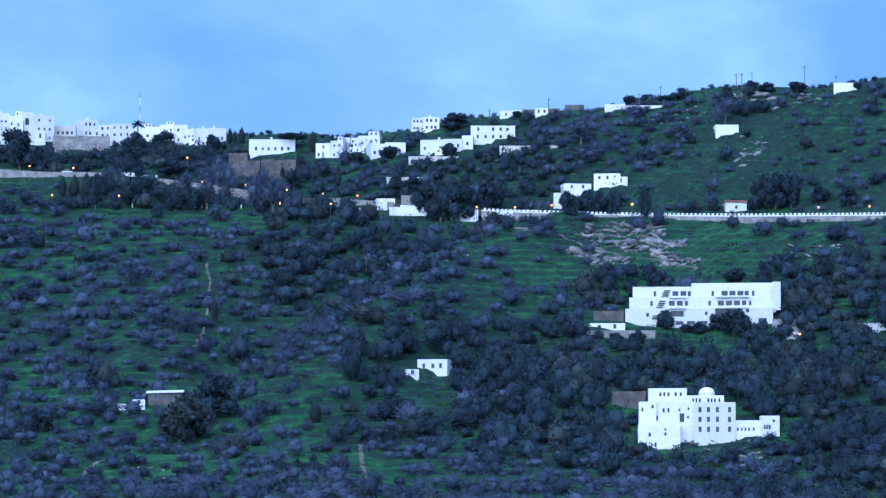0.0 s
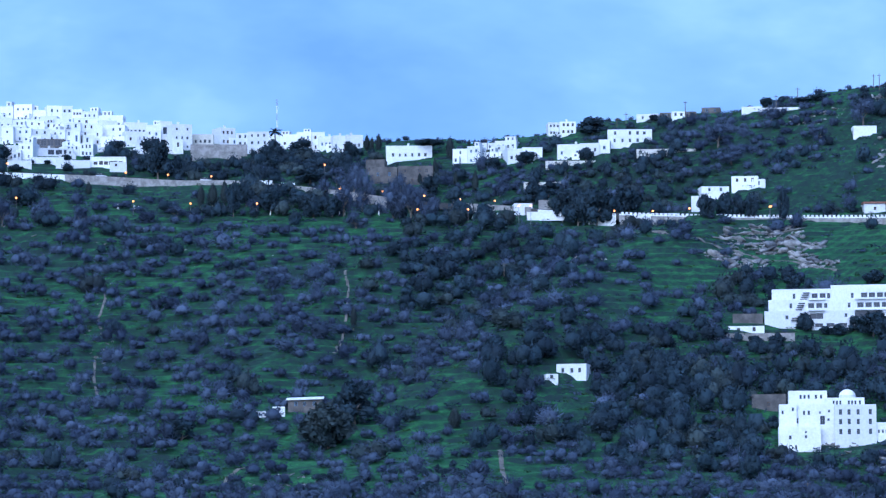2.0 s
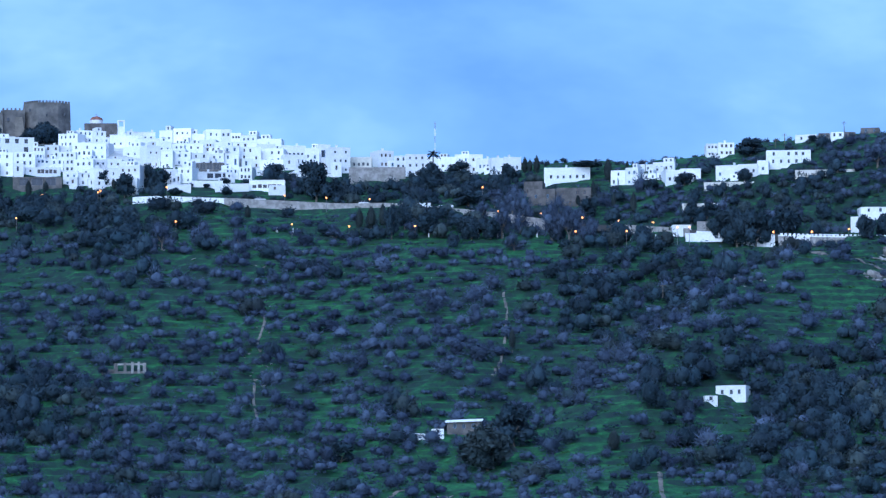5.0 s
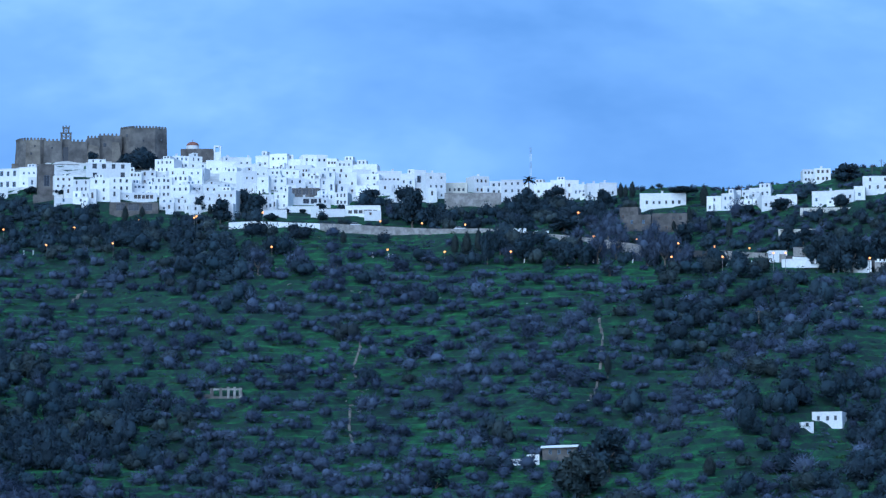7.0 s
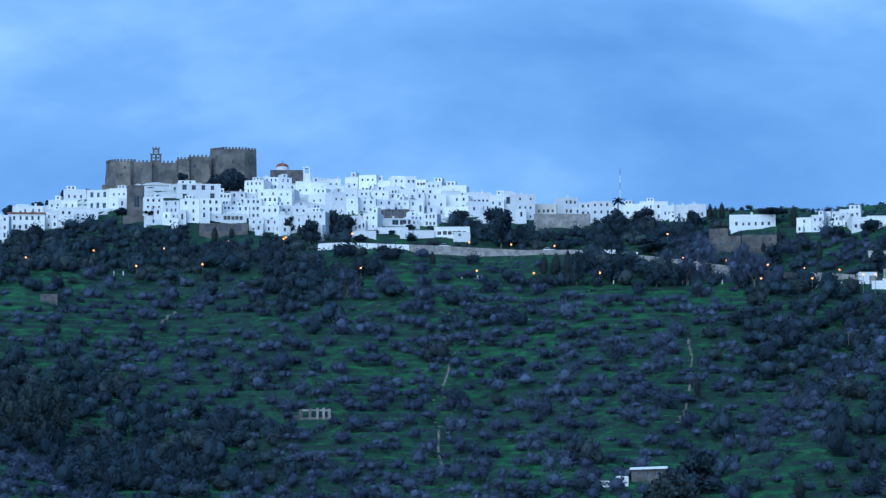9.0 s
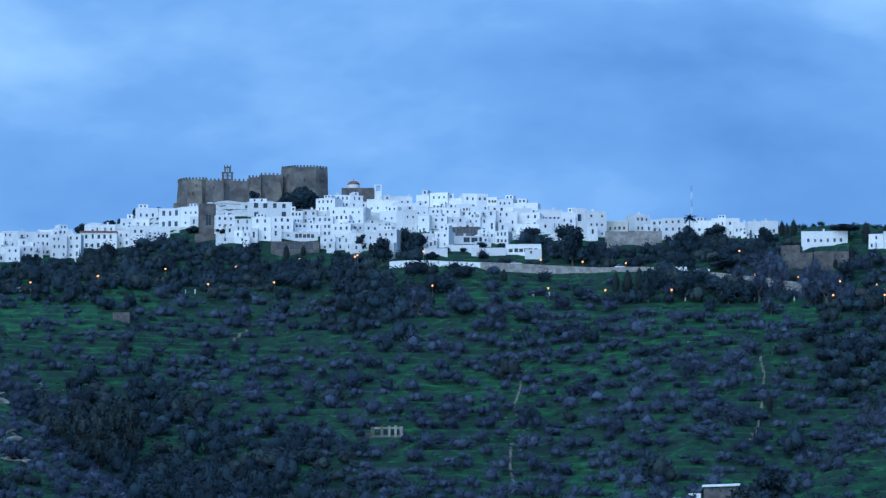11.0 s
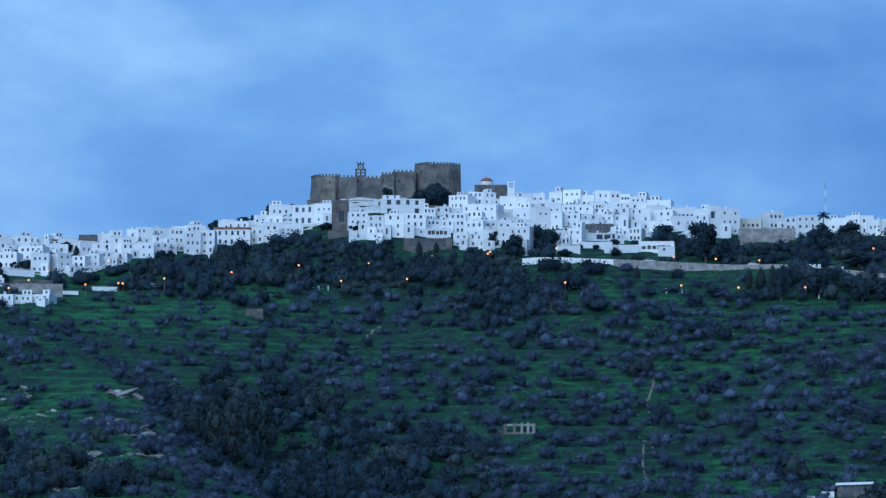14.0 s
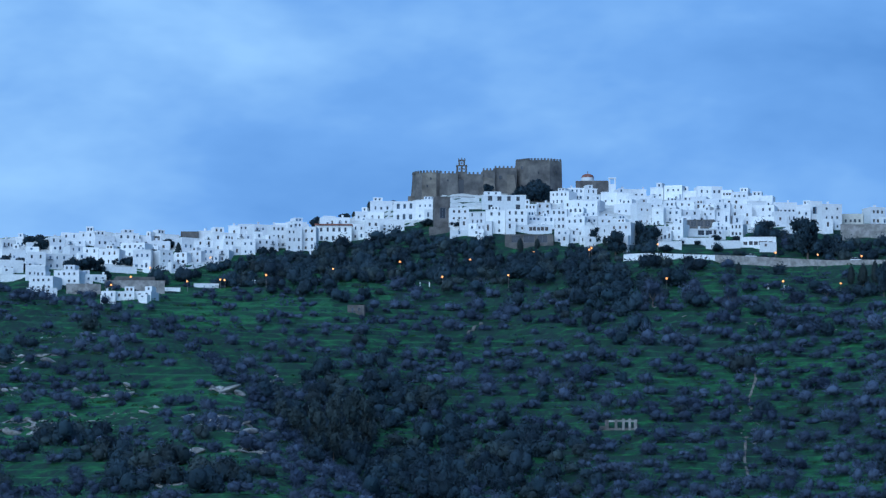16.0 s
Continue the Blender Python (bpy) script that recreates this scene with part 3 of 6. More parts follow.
house(-63.6, 1386.5, 161.9, 5.5, 8.8, 8, 12, 2, 2, "white")
house(-58.6, 1382.8, 161.5, 4.4, 7.0, 8, 7, 2, 1, "white")
house(-52.9, 1388.0, 163.1, 6.0, 5.3, 8, 7, 2, 2, "white")
house(-46.5, 1390.2, 163.1, 7.1, 5.2, 8, -8, 2, 2, "white")
house(-40.4, 1396.4, 163.6, 5.6, 5.2, 8, -5, 2, 2, "white")
house(-35.1, 1396.6, 162.9, 6.3, 8.8, 8, -8, 3, 2, "white")
house(-28.0, 1400.7, 163.4, 8.3, 8.4, 8, 2, 3, 3, "white")
house(-56.1, 1359.8, 153.2, 4.8, 5.7, 8, -2, 2, 1, "white")
house(-51.0, 1360.0, 153.4, 5.5, 6.4, 8, -2, 2, 2, "white")
house(-34.3, 1369.6, 155.9, 5.4, 4.0, 8, 4, 2, 3, "white")
house(-29.2, 1368.7, 155.6, 5.0, 5.0, 8, -3, 2, 3, "white")
house(-19.8, 1404.9, 165.3, 8.5, 6.3, 8, 1, 2, 3, "white")
house(-11.6, 1413.0, 168.3, 9.0, 5.3, 8, -3, 1, 5, "white")
house(-4.6, 1407.0, 166.8, 6.0, 5.2, 8, -4, 1, 3, "white")
house(5.9, 1389.0, 160.3, 7.6, 9.8, 8, 0, 3, 3, "white")
house(-67.0, 1416.4, 171.5, 8.0, 5.5, 8, 2, 1, 4, "white")
house(-49.3, 1411.1, 168.4, 6.8, 6.0, 8, -3, 2, 2, "white")
house(-42.3, 1414.4, 168.9, 7.4, 4.5, 8, 9, 2, 3, "white")
house(-91.2, 1405.0, 167.9, 6.7, 5.7, 8, 2, 2, 3, "white")
house(-84.6, 1404.5, 168.3, 6.5, 5.7, 8, 6, 2, 3, "white")
house(-88.9, 1376.1, 157.9, 7.3, 6.6, 8, 3, 2, 3, "white")
house(0.0, 1407.0, 166.3, 4.6, 7.0, 8, 8, 1, 1, "white", ww=2.6, wh=3.5)
house(13.6, 1396.9, 162.6, 7.9, 4.7, 8, -3, 1, 4, "cream")
house(-21.0, 1351.8, 149.7, 12.9, 4.2, 8, -1, 1, 6, "white", ww=2.6, wh=1.3, label='long white pavilion with a strip of dark windows')
house(-40.6, 1366.4, 155.2, 14.0, 3.4, 8, 9, 1, 4, "white", ww=3.2, wh=2.0, label='white restaurant terrace with wide dark openings')
house(-43.8, 1379.3, 159.8, 12.4, 3.6, 8, -4, 1, 4, "stone", ww=2.4, wh=2.4, label='stone house with a row of arched openings')
low_wall(-33.6, 1350.6, 149.5, 12.4, 2.9, 1, "white")
low_wall(-43.3, 1354.3, 151.3, 12.5, 2.6, 2, "white")
low_wall(-52.7, 1348.0, 149.3, 8.6, 2.7, 2, "white")
low_wall(18.2, 1372.9, 155.8, 18.5, 4.4, -1, "stone")
house(23.2, 1409.8, 164.3, 6.3, 6.9, 8, 3, 2, 3, "white")
house(30.1, 1422.7, 165.2, 7.2, 5.5, 8, 4, 2, 3, "white")
house(34.1, 1385.6, 158.7, 8.1, 8.3, 8, 7, 3, 3, "white")
house(40.8, 1425.4, 165.4, 5.3, 5.0, 8, -2, 1, 2, "white")
house(46.1, 1408.2, 163.0, 6.5, 5.5, 8, -0, 1, 2, "white")
house(51.6, 1393.0, 160.2, 5.8, 7.5, 8, 4, 2, 2, "white")
house(56.6, 1387.8, 159.7, 4.8, 7.4, 8, -6, 2, 2, "white")
house(59.4, 1386.7, 160.3, 5.5, 5.1, 8, -10, 1, 3, "white")
house(64.3, 1381.5, 158.6, 5.0, 6.5, 8, 4, 1, 3, "white")
house(69.8, 1380.2, 159.0, 6.3, 6.2, 8, 7, 1, 3, "white")
house(88.3, 1355.1, 152.7, 16.8, 5.7, 8, -4, 1, 6, "white")
house(105.8, 1340.8, 150.1, 5.4, 5.6, 8, -11, 2, 1, "white")
house(110.6, 1338.4, 149.8, 4.7, 6.6, 8, -14, 2, 2, "white")
house(116.4, 1352.0, 156.2, 6.3, 2.9, 8, -14, 1, 2, "white")
house(123.2, 1349.4, 155.8, 7.9, 3.8, 8, 2, 1, 4, "white")
house(117.1, 1339.9, 151.9, 4.9, 2.5, 8, -3, 1, 2, "white")
house(122.1, 1335.4, 151.7, 6.0, 2.5, 8, -8, 1, 3, "white")
house(124.6, 1328.2, 148.9, 5.5, 5.5, 8, -2, 1, 2, "white")
house(130.6, 1325.6, 149.4, 7.2, 5.2, 8, -11, 1, 2, "white")
house(142.5, 1363.6, 163.0, 4.5, 5.0, 8, -10, 2, 3, "white")
house(147.1, 1359.1, 162.8, 5.9, 5.0, 8, -7, 2, 3, "white")
house(143.2, 1319.2, 149.8, 8.8, 5.2, 8, -8, 1, 4, "white")
house(88.5, 1322.0, 140.6, 12.4, 6.9, 8, -4, 2, 4, "stone", ww=1.0, wh=1.3)
house(77.5, 1329.0, 143.2, 9.6, 4.6, 8, -8, 1, 2, "stone", label="low rough stone outhouse joined to a larger one")
house(75.3, 1344.9, 146.4, 6.8, 5.8, 8, -11, 1, 3, "stone")
low_wall(33.1, 1312.6, 140.0, 8.2, 1.2, -1, "white")
low_wall(42.8, 1313.3, 139.0, 4.9, 1.4, -2, "white")
low_wall(19.4, 1379.9, 158.2, 21.0, 3.2, -1, "stone")
house(149.9, 1314.5, 150.5, 6.9, 4.4, 8, -16, 1, 3, "white", extra=False)
house(155.1, 1313.9, 151.1, 3.9, 5.0, 8, -10, 1, 1, "white", extra=False)
house(165.0, 1319.7, 155.0, 15.8, 5.4, 8, -6, 2, 5, "white", extra=False)
house(175.7, 1353.6, 167.3, 8.0, 2.7, 8, -17, 1, 2, "white", extra=False)
house(186.0, 1344.2, 167.5, 4.6, 2.3, 8, -1, 1, 2, "white", extra=False)
house(211.7, 1336.3, 168.5, 7.4, 2.2, 8, -9, 0, 0, "white", extra=False)
house(292.6, 1315.9, 174.4, 8.5, 2.7, 8, -13, 0, 0, "white", extra=False)
house(195.7, 1252.8, 134.0, 9.0, 2.8, 8, -11, 1, 3, "white", extra=False)
house(200.3, 1252.1, 132.9, 4.6, 2.8, 8, -10, 1, 1, "white", extra=False)
house(185.5, 1252.3, 130.9, 9.4, 2.3, 8, 1, 1, 2, "white", extra=False)
house(177.3, 1242.4, 125.6, 2.9, 3.4, 8, -16, 0, 0, "white", extra=False)
house(181.7, 1347.8, 167.3, 4.2, 2.5, 8, -7, 1, 1, "stone")
house(191.5, 1351.5, 168.6, 4.2, 2.1, 8, -7, 1, 1, "stone")
house(199.1, 1352.4, 170.0, 6.8, 2.3, 8, -11, 1, 2, "stone")
low_wall(223.7, 1330.3, 168.2, 18.1, 1.4, -10, "white")
low_wall(163.0, 1236.3, 120.4, 15.0, 1.9, -8, "white")
low_wall(142.6, 1310.3, 146.6, 17.7, 1.4, -6, "cream")
low_wall(175.0, 1297.2, 149.3, 20.9, 1.5, -8, "cream")
house(243.2, 1284.2, 154.1, 8.1, 3.6, 8, -4, 0, 0, "white", extra=False, label='small whitewashed chapel alone on the green slope')
house(233.3, 1216.8, 120.9, 7.1, 3.1, 8, -2, 1, 1, "tiled", label='small white chapel with a red tiled roof by the road')
house(-61.0, 1418.7, 171.3, 6.0, 4.8, 8, 12, 1, 2, "white")
house(-55.1, 1420.9, 171.2, 6.3, 4.2, 8, 5, 1, 2, "white")
house(-11.0, 1399.0, 164.1, 8.9, 4.4, 8, -2, 1, 4, "white")
low_wall(-17.2, 1397.9, 163.1, 14.4, 3.3, 1, "white")
house(-71.7, 1405.2, 167.9, 9.5, 4.7, 8, -2, 1, 3, "white")
house(-56.8, 1401.8, 166.1, 8.9, 5.0, 8, -1, 2, 3, "white")
house(-22.2, 1419.8, 170.6, 7.0, 4.5, 8, 3, 1, 3, "white")
house(-30.3, 1420.7, 170.6, 9.1, 5.5, 8, -2, 2, 3, "white")
house(-44.9, 1426.3, 172.8, 6.4, 4.8, 8, 5, 1, 3, "white")
house(-38.3, 1424.5, 172.2, 6.9, 4.2, 8, 3, 1, 3, "white")
house(-139.3, 1376.0, 158.5, 7.7, 2.4, 8, 7, 0, 0, "stone")
house(-131.3, 1368.7, 156.8, 6.8, 2.0, 8, -4, 1, 1, "white")
house(-124.9, 1368.3, 156.7, 5.9, 2.4, 8, 13, 1, 1, "white")
house(-199.4, 1357.4, 151.7, 4.9, 4.5, 8, 4, 2, 2, "white")
house(-194.6, 1358.1, 151.7, 5.0, 5.1, 8, 7, 2, 1, "white")
house(-216.9, 1379.0, 157.8, 4.6, 4.5, 8, 7, 1, 1, "white")
house(-212.1, 1380.8, 157.8, 5.5, 3.7, 8, 1, 1, 2, "white")
house(-227.8, 1346.9, 148.9, 7.7, 5.3, 8, 16, 1, 3, "white")
house(-239.4, 1345.9, 149.1, 7.8, 3.9, 8, 15, 1, 2, "white")
house(-278.4, 1273.9, 134.3, 8.3, 4.6, 8, 16, 1, 3, "white")
house(114.4, 1054.3, 59.3, 8.6, 3.6, 8, -16, 1, 3, "white", label='small white farmhouse with a brown porch roof among trees', extra=False)
house(108.0, 1045.9, 57.7, 3.5, 1.9, 8, 2, 1, 1, "white", extra=False)
house(38.2, 1037.3, 49.7, 9.4, 2.8, 8, -5, 1, 3, "farm")
house(31.0, 1034.6, 48.6, 3.2, 1.7, 4, 3, 1, 1, "white", extra=False, label="small broken white shed beside a stone farmhouse")
low_wall(26.6, 1033.4, 48.0, 4.4, 0.9, 6, "white")
low_wall(21.0, 1034.5, 47.6, 5.6, 1.1, -3, "stone")


def ruin(x, y, z):
    """A roofless row of piers with its lintel, dark rooms behind and a low wall beside."""
    root = tagged(new("ruin"), "roofless farm ruin with pale piers and empty window holes", "ruin")
    root.matrix_basis = pose(x, y, z, 0, 0, -3)
    for i, (px_, pw, top) in enumerate(((-4.3, 1.0, 3.1), (-1.6, 0.8, 3.3), (0.6, 0.7, 3.5), (2.5, 0.7, 3.5), (4.2, 0.9, 3.2))):
        under(new("pier", box_data("pier", px_ - pw / 2, px_ + pw / 2, 0, 0.6, -2.5, top, WALLSTONE if i > 1 else STONE)), root)
    under(new("lintel", box_data("lintel", -4.8, 4.7, 0.05, 0.55, 2.5, 3.05, WALLSTONE)), root)
    under(new("sill_wall", box_data("sill_wall", -4.8, 4.7, 0.08, 0.5, -2.5, 0.7, STONE)), root)
    for x0, x1, y0, y1, top in ((-4.8, 4.7, 5.0, 5.6, 2.4), (-4.9, -4.3, 0.6, 5.0, 2.2), (4.2, 4.8, 0.6, 5.0, 2.0)):
        under(new("rear_wall", box_data("rear_wall", x0, x1, y0, y1, -2.5, top, STONE)), root)
    under(new("side_wall", box_data("side_wall", -8.6, -4.95, 0.4, 1.0, -2.5, 1.3, STONE)), root)
    TAKEN.append((x, y, 6.5))


ruin(-58.0, 1112.4, ground_at(-58.0, 1112.4))
house(-153.4, 1238.5, 116.7, 5.7, 2.8, 8, -2, 1, 2, "stone", label='small stone hut on the terraces')
house(168.3, 1039.5, 48.5, 9.7, 4.9, 8, -19, 1, 1, "stone", label='ruined stone building beside the white convent')
house(174.1, 1112.5, 77.5, 9.0, 3.3, 8, -10, 0, 0, "stone", label='brown stone outbuilding above the terrace')
house(172.4, 1104.6, 74.3, 10.8, 2.3, 5, -9, 1, 2, "white", extra=False, label='low white annexe beside the long white building')
low_wall(175.1, 1097.1, 71.5, 21.0, 2.4, -9, "stone")
low_wall(245.7, 1079.4, 72.6, 11.4, 2.8, -13, "white")
low_wall(226.6, 1092.8, 73.6, 12.5, 3.8, -12, "stone")
low_wall(222.9, 1094.5, 73.5, 4.3, 1.3, -12, "white")
low_wall(225.6, 1086.8, 70.8, 4.9, 2.5, -12, "white")
house(121.4, 1265.2, 126.9, 6.2, 1.8, 8, 1, 0, 0, "white", extra=False, label='small white kiosk with a flat roof by the road')
low_wall(130.7, 1254.2, 123.3, 18.3, 1.4, -6, "white")
low_wall(74.3, 1293.9, 130.1, 8.1, 3.3, -3, "stone")
low_wall(132.7, 1271.1, 128.5, 11.0, 1.8, -6, "stone")
low_wall(130.9, 1293.4, 137.7, 13.2, 1.0, -6, "cream")
house(-138.8, 1381.0, 161.1, 5.8, 11.8, 8, 11, 1, 1, "stone", ww=2.2, wh=4.0, label='dark stone gatehouse with an arched doorway below the castle')
house(-104.6, 1359.0, 151.8, 17.8, 4.3, 8, 4, 1, 3, "stone", ww=3.6, wh=3.2, label='stone undercroft with wide arches below the terrace', extra=False)
house(-104.5, 1374.0, 158.1, 14.4, 3.2, 8, 4, 1, 8, "white", ww=2.0, wh=1.5, label='white cafe terrace with a long band of glass', extra=False)

# open ground before the small farmhouse
TAKEN.extend([(113, 1045, 7), (112, 1034, 7), (111, 1024, 6)])

# ---- road with its walls ----


def road_line(b):
    return float(curve(b, ROAD_R)), float(base_height(*(np.array([c]) for c in spot(b, float(curve(b, ROAD_R)))))[0])


def strip(name, b0, b1, step, near, far, low, high, mat, label, category, lift=0.0):
    """A wall or deck that follows the road between two bearings; near and far are metres behind the road's edge."""
    V, F = [], []
    bs = np.arange(b0, b1 + step * 0.5, step)
    for i, b in enumerate(bs):
        r, z = road_line(float(b))
        for rr, zz in ((r + near, z + low), (r + near, z + high), (r + far, z + high), (r + far, z + low)):
            x, y = spot(float(b), rr)
            V.append((x, y, zz + lift))
        if i:
            k = 4 * i
            F += [(k - 4 + j, k - 4 + (j + 1) % 4, k + (j + 1) % 4, k + j) for j in range(4)]
    F += [(0, 3, 2, 1), (len(V) - 4, len(V) - 3, len(V) - 2, len(V) - 1)]
    return tagged(new(name, mesh(name, V, F, mat)), label, category, kind="structure")


strip("road", -2.9, 14.0, 0.1, 0.6, 9.0, 0.4, 2.6, ROADTOP, "grey asphalt road along the hillside", "road")
strip("retaining_wall_stone", -1.55, 3.45, 0.05, -0.2, 0.58, -2.5, 3.1, WALLSTONE, "long grey stone retaining wall below the road", "wall")
strip("retaining_wall_white", -2.95, -1.56, 0.05, -0.2, 0.58, -2.5, 3.0, WHITE, "whitewashed retaining wall below the village road", "wall")
strip("retaining_wall_middle", 4.4, 5.6, 0.05, -0.2, 0.58, -2.5, 3.0, WALLSTONE, "stone retaining wall at the bend of the road", "wall")
strip("retaining_wall_bend", 5.7, 6.9, 0.05, -0.2, 0.58, -2.0, 2.3, WHITE, "whitewashed wall at the bend of the road", "wall")
strip("retaining_wall_east", 6.95, 14.0, 0.05, -0.1, 0.58, -1.5, 1.9, WALLSTONE, "low stone wall carrying the road", "wall")

strip("parapet_base", 6.95, 14.0, 0.05, -0.16, 0.55, 1.9, 2.25, WHITE, "whitewashed kerb wall along the road", "wall")
parapet = tagged(new("road_parapet"), "whitewashed road parapet of separate blocks", "parapet")
block = boxes_data("block", [(-0.42, 0.42, -0.22, 0.22, 0, 0.6), (-0.46, 0.46, -0.26, 0.26, 0.6, 0.68)], WHITE)
for _b in np.arange(7.0, 13.6, 0.066):
    _r, _z = road_line(float(_b))
    _x, _y = spot(float(_b), _r + 0.3)
    _o = under(new("block", block), parapet)
    _o.matrix_basis = pose(_x, _y, _z + 2.25, 0, 0, -float(_b))


def footpath(width, *pts):
    """An earth path draped over the ground."""
    P = []
    for (ax, ay), (bx, by) in zip(pts, pts[1:]):
        n = max(2, int(math.hypot(bx - ax, by - ay) / 2))
        P += [(ax + (bx - ax) * i / n, ay + (by - ay) * i / n) for i in range(n)]
    P.append(pts[-1])
    TAKEN.extend((x, y, 0.8 * width) for x, y in P[::3])
    TAKEN.extend((x, y - 6, 0.5 * width) for x, y in P[::3])
    V, F = [], []
    for i, (x, y) in enumerate(P):
        (ax, ay), (bx, by) = P[max(0, i - 1)], P[min(len(P) - 1, i + 1)]
        d = Vector((bx - ax, by - ay)).normalized()
        w = 0.55 * width * (0.8 + 0.4 * noise.noise((x * 0.2, y * 0.2, 0)))
        for s in (-1, 0, 1):
            px_, py_ = x - d.y * s * w, y + d.x * s * w
            V.append((px_, py_, ground_at(px_, py_) + (0.22 if s == 0 else 0.12)))
        if i:
            k = 3 * i
            F += [(k - 3, k - 2, k + 1, k), (k - 2, k - 1, k + 2, k + 1)]
    return tagged(new("footpath", mesh("footpath", V, F, EARTH)), "trodden pale earth footpath across the slope", "path", kind="structure")


footpath(2.4, (147, 1240), (153, 1230), (153, 1219), (157, 1211), (164, 1203))
footpath(2.0, (170, 1194), (179, 1186), (187, 1178), (197, 1173), (210, 1159))
footpath(0.9, (57, 1194), (57, 1171), (55, 1142), (53, 1125), (49, 1102))
footpath(1.4, (88, 987), (86, 959), (86, 943))
footpath(1.4, (14, 956), (17, 972), (23, 979))
footpath(0.9, (-20, 1190), (-19, 1168), (-21, 1151), (-19, 1134))
footpath(0.9, (-21, 1110), (-21, 1088), (-19, 1064))
footpath(1.2, (133, 1181), (123, 1173), (115, 1166))
footpath(1.6, (210, 1075), (222, 1081))
footpath(1.2, (-116, 1226), (-112, 1247))

TOWN_EDGE = [(-14, 18), (-9.6, 24), (-8.6, 66), (-4.6, 66), (-3.4, 40), (2, 40)]


def paving():
    """Stepped lanes and yards of the village, laid on the slope."""
    bs = np.arange(-12.9, 0.25, 0.12)
    fs = np.linspace(0, 1, 26)
    r0, z0, r1, z1, r2, z2 = lines(bs)
    a = r1 + curve(bs, TOWN_EDGE) + 14
    R = a[:, None] + (r2 + 6 - a)[:, None] * fs[None]
    X, Y = R * np.sin(np.radians(bs))[:, None], R * np.cos(np.radians(bs))[:, None]
    Z = height(X, Y) + 0.3
    V = np.stack([X, Y, Z], -1).reshape(-1, 3).tolist()
    m_ = len(fs)
    F = [(i * m_ + j, (i + 1) * m_ + j, (i + 1) * m_ + j + 1, i * m_ + j + 1) for i in range(len(bs) - 1) for j in range(m_ - 1)]
    return tagged(new("pavement", mesh("pavement", V, F, ROOF)), "pale paved lanes and yards of the hill village", "pavement", kind="structure")


paving()

# ---- the castle on the crest ----


def battered(name, x0, x1, y0, y1, h, slope, parent, mat, sink=7.0):
    """A wall block whose faces lean inwards."""
    o = slope * (h + sink)
    V = [(x0 - o, y0 - o, -sink), (x1 + o, y0 - o, -sink), (x1 + o, y1 + o, -sink), (x0 - o, y1 + o, -sink), (x0, y0, h), (x1, y0, h), (x1, y1, h), (x0, y1, h)]
    F = [(0, 3, 2, 1), (4, 5, 6, 7), (0, 1, 5, 4), (1, 2, 6, 5), (2, 3, 7, 6), (3, 0, 4, 7)]
    me = mesh(name, V, F, mat)
    bm = bmesh.new()
    bm.from_mesh(me)
    bmesh.ops.subdivide_edges(bm, edges=bm.edges, cuts=5, use_grid_fill=True)
    for v in bm.verts:
        v.co += 0.22 * Vector(noise.noise_vector(v.co * 0.35))
    bm.to_mesh(me)
    bm.free()
    return under(new(name, me), parent)


castle = new("castle")
castle.matrix_basis = pose(-126.0, 1423.4, 176.8, 0, 0, 5) @ pose(0, 8, -0.5)
tagged(castle, "brown stone fortified monastery with battlements on the hilltop", "castle")
merlon = boxes_data("merlon", [(-0.36, 0.36, -0.3, 0.3, -0.2, 0.6), (-0.24, 0.24, -0.28, 0.28, 0.6, 0.8)], CASTLE)


def facet_tower(plan, h, slope, mats, sink=7.0, steps=6):
    """A many-sided tower whose faces lean inwards; plan runs along the front from left to right, then round the back."""
    cx, cy = sum(p_[0] for p_ in plan) / len(plan), sum(p_[1] for p_ in plan) / len(plan)
    V, F, index, n = [], [], [], len(plan)
    fine = []
    for i in range(n):
        (ax, ay), (bx, by) = plan[i], plan[(i + 1) % n]
        fine += [(ax + (bx - ax) * j / 4, ay + (by - ay) * j / 4, i) for j in range(4)]
    for k_ in range(steps + 1):
        z = -sink + (h + sink) * k_ / steps
        g = 1 + slope * (h - z) / 8.0
        for x, y, i in fine:
            c = Vector((cx + (x - cx) * g, cy + (y - cy) * g, z))
            V.append(tuple(c + 0.16 * noise.noise_vector(c * 0.4)))
    m_ = len(fine)
    for k_ in range(steps):
        for j in range(m_):
            F.append((k_ * m_ + j, k_ * m_ + (j + 1) % m_, (k_ + 1) * m_ + (j + 1) % m_, (k_ + 1) * m_ + j))
            index.append(fine[j][2] % len(mats))
    F.append(tuple(steps * m_ + j for j in range(m_)))
    index.append(0)
    under(new("tower", mesh("tower", V, F, mats, index=index)), castle)
    for (ax, ay), (bx, by) in list(zip(plan, plan[1:]))[:-2]:
        k_ = max(1, round(math.hypot(bx - ax, by - ay) / 1.35))
        for i in range(k_):
            f_ = (i + 0.5) / k_
            under(new("merlon", merlon), castle).matrix_basis = pose(ax + (bx - ax) * f_, ay + (by - ay) * f_ + 0.3, h, 0, 0, math.degrees(math.atan2(by - ay, bx - ax)))


# the left tower's front face gets paler stone, painting in its brighter light
facet_tower([(-28.9, 8.0), (-27.2, 3.0), (-25.0, 0.8), (-19.7, 0.2), (-17.4, 1.6), (-17.4, 14), (-28.9, 14)], 11.9, 0.085, [CASTLE, CASTLE, PALE_LIT_STONE, CASTLE, CASTLE, CASTLE, CASTLE])
facet_tower([(11.2, 6.0), (16.7, 0.6), (24.4, 1.4), (29.1, 5.2), (29.1, 16), (11.2, 16)], 16.9, 0.02, [CASTLE])


